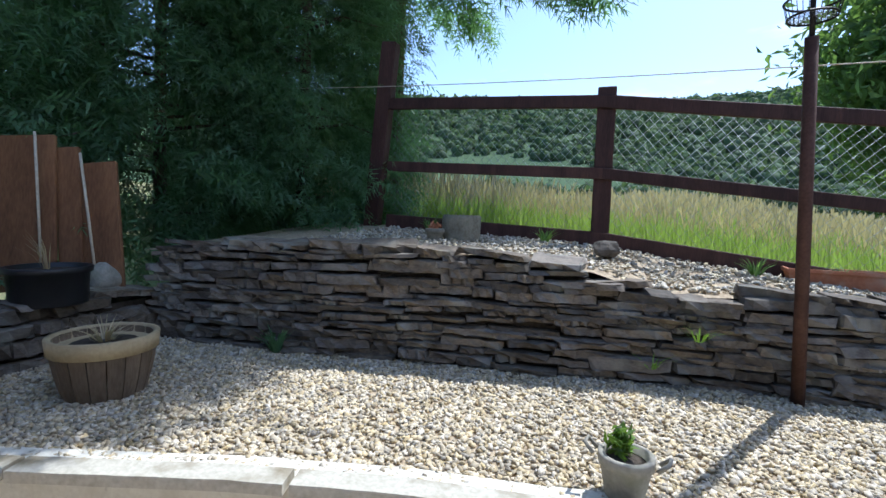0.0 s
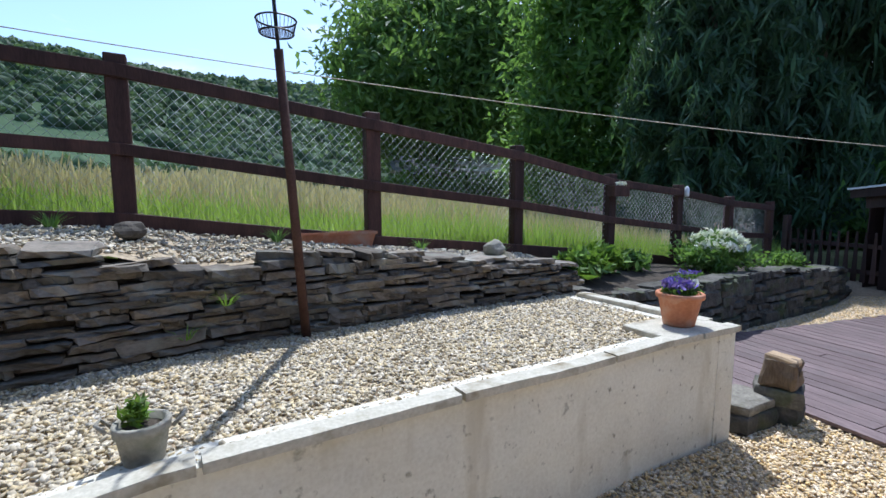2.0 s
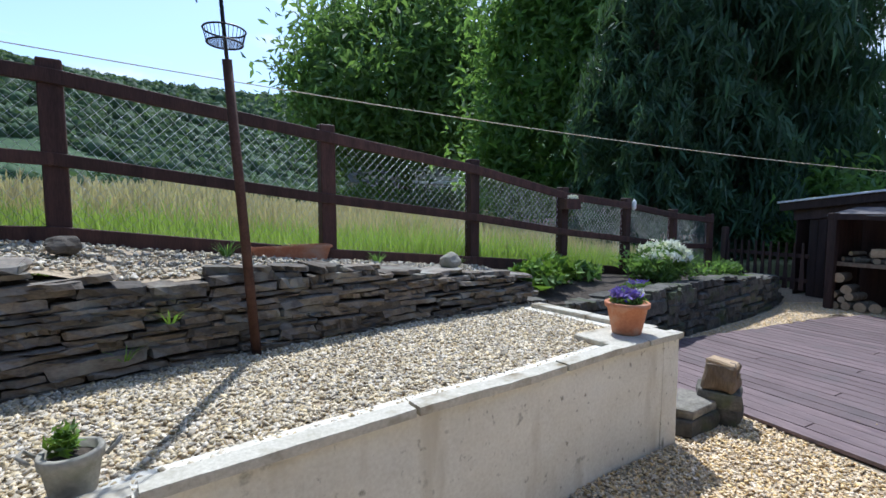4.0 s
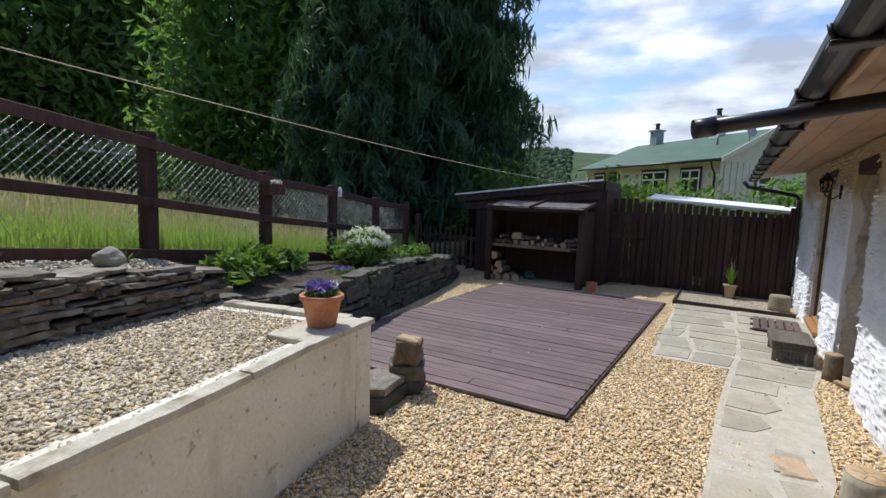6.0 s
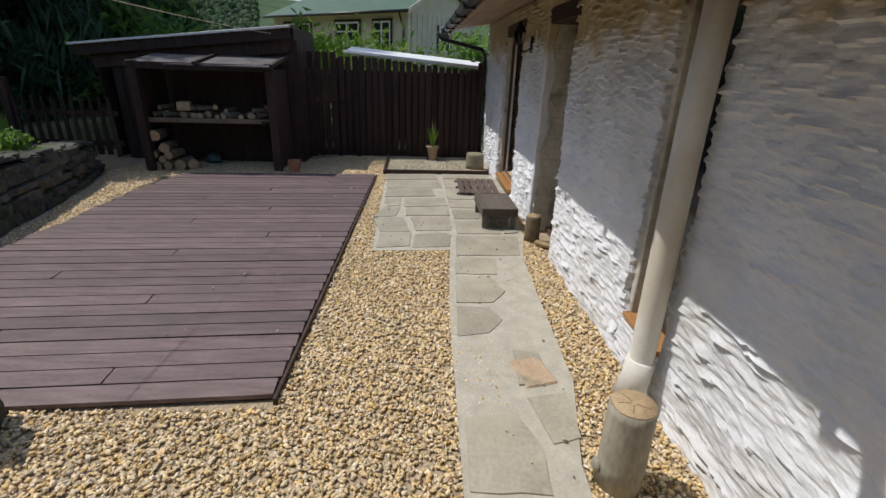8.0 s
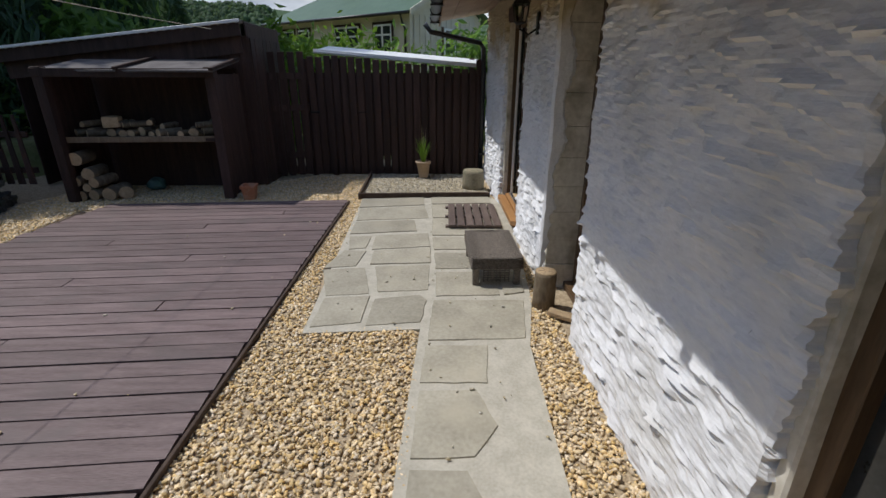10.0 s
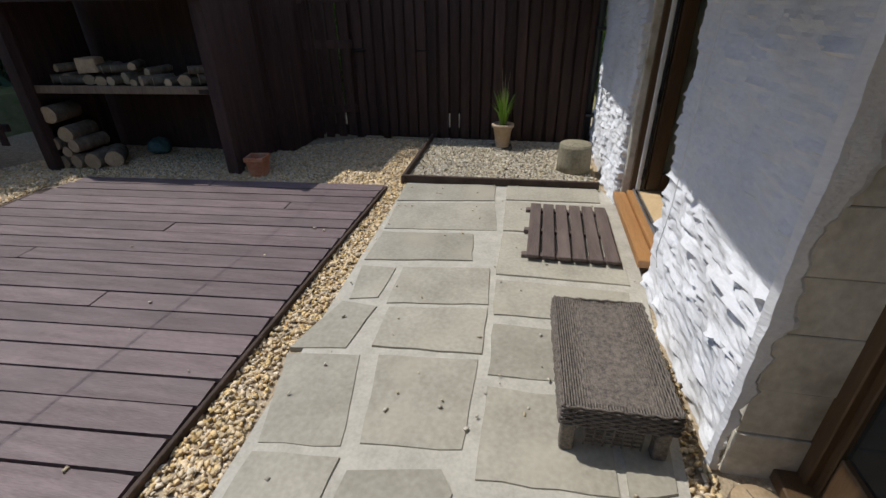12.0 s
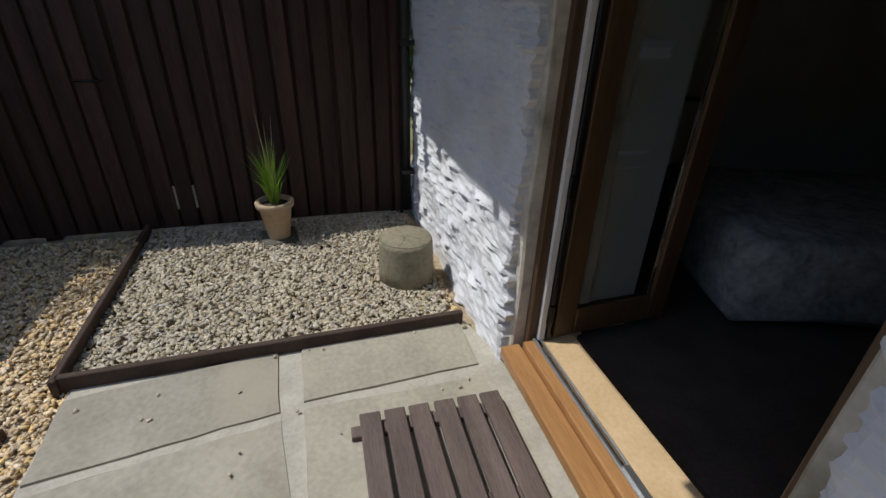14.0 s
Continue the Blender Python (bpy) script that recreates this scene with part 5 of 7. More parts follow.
conifer("weeping_conifer", (10.9, 9.4, 0.3), 9.0, 2.6, 42000, 0.11, M_LEAF_DARK, "dark dense conifer close behind the picket fence", 15, 2.2, 0.02, 0.35)
cypress((-4.15, 3.33, 1.35), 5.6, 1.35, 26000, "green cypress with feathery hanging sprays above the stone wall", 10, 0.23)
# next tree is an addition: its unseen high crown only shades the left gravel
cypress((-3.5, 4.2, 1.4), 7.6, 3.15, 17000, "added cypress, its crown out of view, shading the terrace gravel", 14, 0.40, 1.0, 0.42, 0.25)
cypress((-5.0, 2.2, 1.3), 5.2, 1.5, 19000, "green cypress behind the terrace corner", 11, 0.29)
cypress((-5.2, 0.6, 1.2), 5.0, 1.4, 9000, "green cypress beyond the terrace end", 12, 0.32)
cypress((-5.6, 4.6, 1.4), 6.0, 1.7, 5000, "tall green cypress behind its neighbours", 13, 0.36)


def shrub(name, loc, radii, n, size, mat, label, seed, category="shrub", clumps=40):
    w = thing(name, loc, label, category)
    r = random.Random(seed)
    for k in range(5):
        a = r.uniform(0, 6.28)
        tube("stem", [(0, 0, -0.02), (math.cos(a) * radii[0] * 0.3, math.sin(a) * radii[1] * 0.3, radii[2] * 0.6), (math.cos(a) * radii[0] * 0.6, math.sin(a) * radii[1] * 0.6, radii[2] * 1.3)], [0.012 + 0.02 * radii[2], 0.01, 0.004], M_BARK, w, "", 5)
    pts = crown_points((0, 0, radii[2] * 0.95), radii, clumps, max(6, n // clumps), seed, 0.4, -0.9, 0.4)
    pts = pts[pts[:, 2] > 0.0]
    tagged(leaves("foliage", pts, size, mat, w), kind="stuff")
    return w


shrub("laurel_bush", (13.6, 6.2, 0.0), (1.5, 1.5, 1.35), 5200, 0.16, M_LEAF_MID, "rounded green bush behind the log store", 21)
shrub("privet_hedge", (15.5, 2.2, 0.0), (1.2, 2.6, 1.15), 6500, 0.13, M_LEAF_BRIGHT, "pale green hedge beyond the fence", 22)
shrub("privet_hedge", (15.5, -1.4, 0.0), (1.0, 1.0, 1.2), 3500, 0.13, M_LEAF_MID, "green bush below the neighbour's gable", 23)
shrub("yellow_shrub", (13.5, 2.7, 0.0), (0.5, 0.4, 1.25), 1500, 0.12, M_LEAF_BRIGHT, "yellow-green shrub behind the shed", 24)
conifer("small_conifer", (34, 15, 0.2), 6.2, 1.5, 6000, 0.3, M_LEAF_DARK, "small dark conifer far beyond the shed", 25, 1.0, 0.02, 0.9)
conifer("small_conifer", (33, 16.2, 0.2), 5.2, 1.3, 5000, 0.3, M_LEAF_DARK, "small dark conifer far beyond the shed", 26, 1.0, 0.02, 0.9)


# ---- wooded hillside ----
def hill_wood():
    r = np.random.default_rng(31)
    pts = []
    while len(pts) < 12000:
        az, d = r.uniform(-55, 72), 60 + 310 * r.uniform(0, 1) ** 0.85
        if az > 40:
            d = 200 + 500 * r.uniform(0, 1) ** 0.7
        a = radians(az)
        x, y = 2 + d * math.sin(a), 1 + d * math.cos(a)
        if d < 250 and noise.noise((x * 0.012, y * 0.012, 3)) < -0.32:
            continue
        pts.append((x, y, d))
    v = []
    for x, y, d in pts:
        s = r.uniform(0.9, 2.3) * (0.7 + d / 420)
        q = ICO_V * (1 + 0.22 * r.normal(size=(len(ICO_V), 1))) * [s, s, s * r.uniform(0.8, 1.15)]
        v.append(q + [x, y, land(x, y) + s * 0.35])
    v = np.array(v)
    w = tagged(new("hillside_wood"), "dense broadleaf woodland covering the valley side", "woodland", kind="stuff")
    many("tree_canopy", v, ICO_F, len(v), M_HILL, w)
    # loose leaf clumps break the crowns' outlines
    per = 9
    base = np.repeat(v.mean(1), per, 0)
    sc = np.repeat((v.max(1) - v.min(1)).mean(1) * 0.5, per)
    u = r.normal(size=(len(base), 3))
    u /= np.linalg.norm(u, axis=1)[:, None]
    u[:, 2] = np.abs(u[:, 2])
    c = base + u * sc[:, None] * r.uniform(0.85, 1.15, (len(base), 1))
    t = np.array([[0, -0.5, 0], [0.4, 0.0, 0.2], [0, 0.6, 0], [-0.4, 0.0, 0.2]])
    lv = np.einsum("nij,nkj->nki", random_turns(len(c)), t[None] * (sc * 0.62)[:, None, None]) + c[:, None]
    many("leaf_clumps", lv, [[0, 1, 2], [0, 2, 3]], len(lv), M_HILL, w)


hill_wood()


# ---- meadow grass ----
def meadow():
    w = tagged(new("meadow_grass"), "tall uncut meadow grass with pinkish seed heads", "grass", kind="stuff")
    r = np.random.default_rng(41)

    def blades(name, n, dmin, dmax, hmin, hmax, mat, wid):
        x = r.uniform(-16, 16, n * 2)
        dd = dmin + (dmax - dmin) * r.uniform(0, 1, n * 2) ** 1.7
        sx = 1 + dd / 12
        x = 2 + (x - 2) * np.minimum(sx, 3.0) * 0.75
        fy = np.interp(x, [f[0] for f in FENCE], [f[1] for f in FENCE])
        y = fy + 0.12 + dd
        keep = (x > -6 - dd) & (x < 9.5 + dd * 0.8)
        x, y, dd = x[keep][:n], y[keep][:n], dd[keep][:n]
        z = np.array([land(a, b) for a, b in zip(x, y)])
        patch = np.array([0.75 + 0.5 * noise.noise((a * 0.35, b * 0.35, 1)) for a, b in zip(x, y)])
        hgt = r.uniform(hmin, hmax, len(x)) * patch
        ang = r.uniform(0, 6.28, len(x))
        ln = r.uniform(0.0, 0.35, len(x)) * hgt
        la = r.uniform(0, 6.28, len(x))
        wx, wy = np.cos(ang) * wid * (1 + dd / 10), np.sin(ang) * wid * (1 + dd / 10)
        b = np.stack([x, y, z - 0.03], -1)
        top = b + np.stack([np.cos(la) * ln, np.sin(la) * ln, hgt], -1)
        mid = b + np.stack([np.cos(la) * ln * 0.35, np.sin(la) * ln * 0.35, hgt * 0.55], -1)
        o = np.stack([wx, wy, wx * 0], -1)
        v = np.stack([b - o, b + o, mid + o * 0.8, top, mid - o * 0.8], 1)
        if mat is M_SEED:
            v = np.stack([mid + o * 0.1, mid + o * 0.3 + (top - mid) * 0.4, top + o, top + (top - mid) * 0.2, top - o], 1)
        many(name, v, [[0, 1, 2], [0, 2, 4], [4, 2, 3]], len(v), mat, w)

    blades("near_blades", 42000, 0.0, 9.0, 0.22, 0.62, M_GRASS, 0.006)
    blades("far_blades", 42000, 6.0, 46.0, 0.3, 0.75, M_GRASS, 0.010)
    blades("seed_heads", 22000, 0.8, 12.0, 0.42, 0.78, M_SEED, 0.006)
    blades("far_seed_heads", 44000, 8.0, 46.0, 0.5, 0.95, M_SEED, 0.014)


meadow()


# ---- neighbouring houses ----
def neighbour():
    A, B = Vector((25.5, 0.7)), Vector((32.0, 9.2))
    d = (B - A)
    ln = d.length
    ang = math.degrees(math.atan2(d.y, d.x))
    w = thing("neighbour_house", (A.x, A.y, 0), "cream boarded two-storey house with a green metal roof", "house", ang)
    ez, wd = 4.05, 6.4
    t = Vector((0, 0))
    # local x along the long side, local -y into the house
    rz = ez + 1.55
    bx("long_wall", (ln - 0.6, 0.25, ez), (ln / 2, -0.45, ez / 2), M_CREAMWALL, w, bev=0)
    raw("gable_wall", [(0.3, -0.5, 0), (0.3, -wd + 0.4, 0), (0.3, -wd + 0.4, ez), (0.3, -wd / 2, rz - 0.15), (0.3, -0.5, ez),
                       (0.55, -0.5, 0), (0.55, -wd + 0.4, 0), (0.55, -wd + 0.4, ez), (0.55, -wd / 2, rz - 0.15), (0.55, -0.5, ez)],
        [(0, 1, 2, 3, 4), (9, 8, 7, 6, 5), (0, 5, 6, 1), (1, 6, 7, 2), (2, 7, 8, 3), (3, 8, 9, 4), (4, 9, 5, 0)], M_CREAMWALL, w)
    for k in range(14):
        bx("gable_batten", (0.03, 0.05, 3.9 if k % 13 else 3.8), (0.28, -0.6 - k * 0.40, 1.98), M_CREAMWALL, w)
    for s, y0 in ((1, 0.05), (-1, -wd - 0.05)):
        ym = -wd / 2
        raw("roof", [(-0.1, y0, ez - 0.05), (ln, y0, ez - 0.05), (ln - 1.6, ym, rz), (-0.1, ym, rz), (-0.1, y0, ez - 0.15), (ln, y0, ez - 0.15), (ln - 1.6, ym, rz - 0.1), (-0.1, ym, rz - 0.1)],
            [(0, 1, 2, 3), (7, 6, 5, 4), (0, 4, 5, 1), (0, 3, 7, 4), (1, 5, 6, 2)], M_GREENROOF, w, "green profiled roof")
    raw("barge_board", [(-0.14, 0.1, ez - 0.22), (-0.14, 0.1, ez), (-0.14, -wd / 2, rz + 0.06), (-0.14, -wd / 2, rz - 0.18), (-0.08, 0.1, ez - 0.22), (-0.08, 0.1, ez), (-0.08, -wd / 2, rz + 0.06), (-0.08, -wd / 2, rz - 0.18)],
        [(0, 1, 2, 3), (7, 6, 5, 4), (0, 4, 5, 1), (1, 5, 6, 2), (3, 2, 6, 7), (0, 3, 7, 4)], M_CREAMWALL, w)
    tube("gutter", [(0, 0.1, ez - 0.12), (ln, 0.1, ez - 0.12)], 0.07, M_BLACKPLASTIC, w)
    tube("down_pipe", [(0.5, 0.08, ez - 0.15), (0.5, -0.05, ez - 0.5), (0.55, -0.28, ez - 0.7), (0.55, -0.28, 0.1)], 0.05, M_BLACKPLASTIC, w)
    for x, ww in ((1.9, 1.1), (4.3, 1.7), (7.6, 0.9), (8.9, 0.9)):
        win = bx("window", (ww, 0.12, 1.25), (x, -0.29, 2.95), M_WHITE, w)
        n = 2 if ww > 1 else 1
        for i in range(n):
            bx("pane", (ww / n - 0.12, 0.04, 0.68), ((i - (n - 1) / 2) * ww / n, 0.055, -0.2), M_DARKPANE, win)
            bx("pane", (ww / n - 0.12, 0.04, 0.32), ((i - (n - 1) / 2) * ww / n, 0.055, 0.38), M_DARKPANE, win)
        bx("surround", (ww + 0.2, 0.05, 0.12), (x, -0.28, 3.62), M_DARKWOOD, w)
        for s in (-1, 1):
            bx("surround", (0.09, 0.05, 1.3), (x + s * (ww / 2 + 0.045), -0.28, 2.95), M_DARKWOOD, w)
    gw = bx("window", (0.12, 0.95, 1.2), (0.26, -3.2, 2.9), M_WHITE, w)
    bx("pane", (0.04, 0.75, 0.45), (-0.055, 0, 0.28), M_DARKPANE, gw)
    bx("pane", (0.04, 0.75, 0.45), (-0.055, 0, -0.27), M_DARKPANE, gw)
    bx("surround", (0.05, 0.12, 1.3), (0.25, -3.76, 2.9), M_DARKWOOD, w)
    bx("surround", (0.05, 0.12, 1.3), (0.25, -2.64, 2.9), M_DARKWOOD, w)
    for x, hh in ((3.1, 0.9), (7.4, 0.7)):
        c = bx("chimney", (0.55, 0.55, hh + 0.5), (x, -wd / 2, rz + hh / 2 - 0.2), M_WHITE if hh > 0.8 else M_GREYROOF, w)
        bx("chimney_cap", (0.7, 0.7, 0.1), (0, 0, hh / 2 + 0.27), M_GREYROOF, c)
        lathe("chimney_pot", [(0.13, 0), (0.11, 0.35), (0.16, 0.36), (0.16, 0.42)], M_BLACKPLASTIC, c, (0, 0, hh / 2 + 0.3), 10)
    tube("vent_pipe", [(1.5, -1.4, ez + 0.8), (1.5, -1.4, ez + 1.35)], 0.05, M_GREYROOF, w)
    tube("aerial_mast", [(0.0, -1.6, ez + 0.8), (0.0, -1.6, ez + 1.9)], 0.025, M_GREYROOF, w)
    tube("aerial_arm", [(0.0, -1.9, ez + 1.2), (0.0, -1.2, ez + 1.35)], 0.02, M_GREYROOF, w)
    lathe("satellite_dish", [(0.04, 0), (0.2, 0.05), (0.3, 0.14), (0.29, 0.145), (0.19, 0.065)], M_GREYROOF, w, (0.0, -1.55, ez + 1.25), 16, ry=-80)
    bx("skirting", (ln, 5.5, 0.3), (ln / 2, -wd / 2, 0.05), M_CREAMWALL, w)
    return w


neighbour()


def bungalow():
    w = thing("bungalow", (8.4, 37.5, 1.95), "low pale bungalow with a grey roof beyond the meadow", "house", -10)
    bx("wall", (9.0, 5.0, 3.2), (4.5, 2.5, 1.0), M_CREAMWALL, w, bev=0)
    for x0, x1, mat in ((-0.4, 3.4, M_GREYROOF), (3.9, 9.3, M_WHITE)):
        raw("roof", [(x0, -0.4, 2.1), (x1, -0.4, 2.1), (x1, 2.5, 3.5), (x0, 2.5, 3.5), (x1, 5.4, 2.1), (x0, 5.4, 2.1), (x0, -0.4, 2.0), (x1, -0.4, 2.0)], [(0, 1, 2, 3), (3, 2, 4, 5), (0, 6, 7, 1), (0, 3, 5), (1, 4, 2)], mat, w)
    for x in (1.5, 5.5, 7.6):
        win = bx("window", (1.2, 0.1, 0.9), (x, -0.02, 1.4), M_WHITE, w)
        bx("pane", (1.0, 0.04, 0.7), (0, -0.045, 0), M_DARKPANE, win)


bungalow()
shrub("garden_hedge", (9.3, 34.5, 1.3), (2.4, 1.2, 1.25), 4200, 0.22, M_LEAF_BRIGHT, "clipped bright green hedge beyond the meadow", 27)
shrub("garden_hedge", (14.5, 33.5, 1.1), (3.6, 1.4, 1.2), 5200, 0.22, M_LEAF_OAK, "dark hedge before the bungalow", 28)

# ---- stone work last ----
dry_wall("stone_wall", STONE, BED_Z, lambda x: along(STONE_TOP, x), "dry stone retaining wall of thin brown-grey slabs", STONES)
dry_wall("stone_wall_return", [(-2.9, -0.9), (-2.92, 0.3), (-3.2, 1.35)], BED_Z, lambda x: 1.06, "low dry stone planter wall at the terrace end", STONES, course=(0.06, 0.12), seed=8, lean=0.02)
dry_wall("low_stone_wall", LOWWALL, -0.02, lambda x: along(LOWTOP, x), "low mossy dry stone wall of the flower border", STONES_DARK, course=(0.07, 0.14), length=(0.2, 0.5), seed=5, depth=0.25)


def top_strip():
    """Gravel and earth between stone wall and fence."""
    verts, faces = [], []
    xs = np.arange(-3.6, 2.9, 0.12)
    for x in xs:
        y0, y1 = along(STONE, x) + 0.16, fence_y(x) + 0.08
        for k in range(7):
            f = k / 6
            z = (along(STONE_TOP, x) - 0.02) * (1 - f) + (fence_z(x) + 0.01) * f + 0.015 * noise.noise((x * 3, f * 4, 0))
            verts.append((x, y0 + (y1 - y0) * f, z))
    for i in range(len(xs) - 1):
        for k in range(6):
            faces.append((i * 7 + k, (i + 1) * 7 + k, (i + 1) * 7 + k + 1, i * 7 + k + 1))
    return tagged(raw("border_ground", verts, faces, M_GRAVEL_BED), "gravelled strip behind the stone wall", "gravel", kind="structure")


top_strip()


def border_soil():
    verts, faces = [], []
    xs = np.arange(2.7, 9.3, 0.15)
    for x in xs:
        y0, y1 = along(LOWWALL, x) + 0.1, fence_y(min(x, 8.7)) + 0.06
        for k in range(5):
            f = k / 4
            z = (along(LOWTOP, x) - 0.03) * (1 - f) + (fence_z(x) + 0.0) * f + 0.03 * noise.noise((x * 3, f * 4, 3))
            verts.append((x, y0 + (y1 - y0) * f, z))
    for i in range(len(xs) - 1):
        for k in range(4):
            faces.append((i * 5 + k, (i + 1) * 5 + k, (i + 1) * 5 + k + 1, i * 5 + k + 1))
    return tagged(raw("flower_border", verts, faces, M_EARTH), "dark soil of the flower border", "soil", kind="structure")


border_soil()


# ---- bird pole and line ----
def bird_pole():
    w = thing("bird_feeder_pole", (0.385, 2.57, BED_Z - 0.05), "leaning rusty steel pole carrying wire feeding trays", "bird feeder")
    a, b = Vector((0, 0, 0)), Vector((-0.10, -0.35, 1.70))
    at = lambda z: tuple(a.lerp(b, z / 1.70))
    tube("pole", [at(0), at(0.8), at(1.70)], [0.030, 0.028, 0.025], M_RUST, w, "rust-brown thick pole", 10)
    tube("thin_rod", [at(1.64), at(1.86), at(2.5)], 0.011, M_BLACKMETAL, w, "", 6)
    ring = [(math.cos(t), math.sin(t)) for t in np.linspace(0, 2 * math.pi, 25)]
    c = Vector(at(1.80))
    tube("tray_rim", [tuple(c + Vector((0.1 * x, 0.1 * y, 0.035))) for x, y in ring], 0.005, M_BLACKMETAL, w, "", 5)
    tube("tray_rim", [tuple(c + Vector((0.085 * x, 0.085 * y, -0.03))) for x, y in ring], 0.005, M_BLACKMETAL, w, "", 5)
    bm = bmesh.new()
    for i in range(28):
        t = 2 * math.pi * i / 28
        tube_bm([c + Vector((0.1 * math.cos(t), 0.1 * math.sin(t), 0.035)), c + Vector((0.085 * math.cos(t), 0.085 * math.sin(t), -0.03))], 0.0018, 3, bm)
    for i in range(-5, 6):
        q = i * 0.015
        h2 = math.sqrt(max(0, 0.085 ** 2 - q * q))
        tube_bm([c + Vector((q, -h2, -0.03)), c + Vector((q, h2, -0.03))], 0.0016, 3, bm)
        tube_bm([c + Vector((-h2, q, -0.03)), c + Vector((h2, q, -0.03))], 0.0016, 3, bm)
    part("tray_mesh", bm, M_BLACKMETAL, w)
    c = Vector(at(2.06))
    tube("top_ring", [tuple(c + Vector((0.095 * x, 0.095 * y, 0))) for x, y in ring], 0.005, M_BLACKMETAL, w, "", 5)
    tube("hook", [tuple(c + Vector((-0.095, 0, 0))), tuple(c + Vector((-0.11, 0, -0.06))), tuple(c + Vector((-0.10, 0, -0.13)))], 0.004, M_BLACKMETAL, w, "", 5)


bird_pole()
cl = thing("washing_line", (0, 0, 0), "thin pale washing line strung across the garden", "washing line")
pts = []
for i in range(41):
    f = i / 40
    p = Vector((-5.5, 3.197, 3.121)).lerp(Vector((9.618, 2.148, 2.03)), f)
    pts.append((p.x, p.y, p.z - 0.276 * 4 * f * (1 - f)))
tube("line", pts, 0.0035, M_ROPE, cl, "", 5)


# ---- pots and plants ----
def pot(name, loc, rt, rb, h, mat, label, category="pot", rim=0.012, soil=True, seg=28):
    w = thing(name, loc, label, category)
    t = 0.012
    lathe("body", [(rb * 0.2, 0.004), (rb, 0.0), (rb * 1.02, 0.01), (rt * 0.97, h - 0.035), (rt * 0.98 + rim, h - 0.033), (rt + rim, h - 0.004), (rt + rim * 0.6, h), (rt - t, h), (rt - t - 0.002, h - 0.03), (rt * 0.3, h - 0.032)], mat, w, seg=seg, wobble=0.015)
    if soil:
        lathe("soil", [(0.01, h - 0.045), (rt - t - 0.003, h - 0.045), (rt - t - 0.003, h - 0.026), (rt * 0.4, h - 0.018), (0.01, h - 0.015)], M_EARTH, w, seg=16, wobble=0.05)
    return w


def tuft(name, parent, loc, n, hgt, spread, mat, wid=0.006, label=""):
    """Narrow upright blades."""
    r = np.random.default_rng(int(abs(loc[0] * 100)) + n)
    v = []
    for k in range(n):
        a, h = r.uniform(0, 6.28), hgt * r.uniform(0.55, 1.05)
        l = spread * r.uniform(0.2, 1.0)
        c, s = math.cos(a), math.sin(a)
        b0 = np.array([c * 0.02, s * 0.02, 0.0]) + loc
        m1 = b0 + [c * l * 0.35, s * l * 0.35, h * 0.6]
        t1 = b0 + [c * l, s * l, h]
        o = np.array([-s, c, 0]) * wid
        v.append([b0 - o, b0 + o, m1 + o * 0.9, t1, m1 - o * 0.9])
    return tagged(many(name, np.array(v), [[0, 1, 2], [0, 2, 4], [4, 2, 3]], n, mat, parent, label), kind="stuff")


def ball_leaves(name, parent, c, radii, n, size, mat, label="", seed=1):
    r = np.random.default_rng(seed)
    u = r.normal(size=(n, 3))
    u /= np.linalg.norm(u, axis=1)[:, None]
    p = u * np.array(radii) * r.uniform(0.3, 1.0, (n, 1)) + np.array(c)
    return tagged(leaves(name, p, size, mat, parent, label), kind="stuff")


sp = pot("small_pot", (-0.165, 1.26, BED_Z + 0.005), 0.080, 0.060, 0.14, M_GREYPOT, "small lichened grey tub with handles and a straggly plant", rim=0.006)
for s in (-1, 1):
    tube("handle", [(s * 0.096, -0.025, 0.12), (s * 0.125, -0.02, 0.15), (s * 0.125, 0.02, 0.15), (s * 0.096, 0.025, 0.12)], 0.007, M_GREYPOT, sp, "", 6)
ball_leaves("foliage", sp, (-0.02, 0.01, 0.165), (0.045, 0.045, 0.055), 130, 0.026, M_LEAF_BRIGHT, "small yellow-green leaves", 3)

fp = pot("flower_pot", (2.74, 1.94, COPING_Z + 0.0), 0.135, 0.095, 0.215, M_TERRA, "terracotta pot of violet and white pansies on the wall end", "flower pot", 0.014)
ball_leaves("foliage", fp, (0, 0, 0.225), (0.115, 0.115, 0.06), 420, 0.032, M_LEAF_MID, "green leaves", 4)
ball_leaves("blossom", fp, (-0.02, 0, 0.275), (0.12, 0.12, 0.035), 120, 0.035, M_PETAL_V, "violet pansy flowers", 5)
ball_leaves("white_blossom", fp, (0.07, -0.03, 0.27), (0.04, 0.04, 0.03), 22, 0.03, M_PETAL_W, "white pansy flowers", 6)


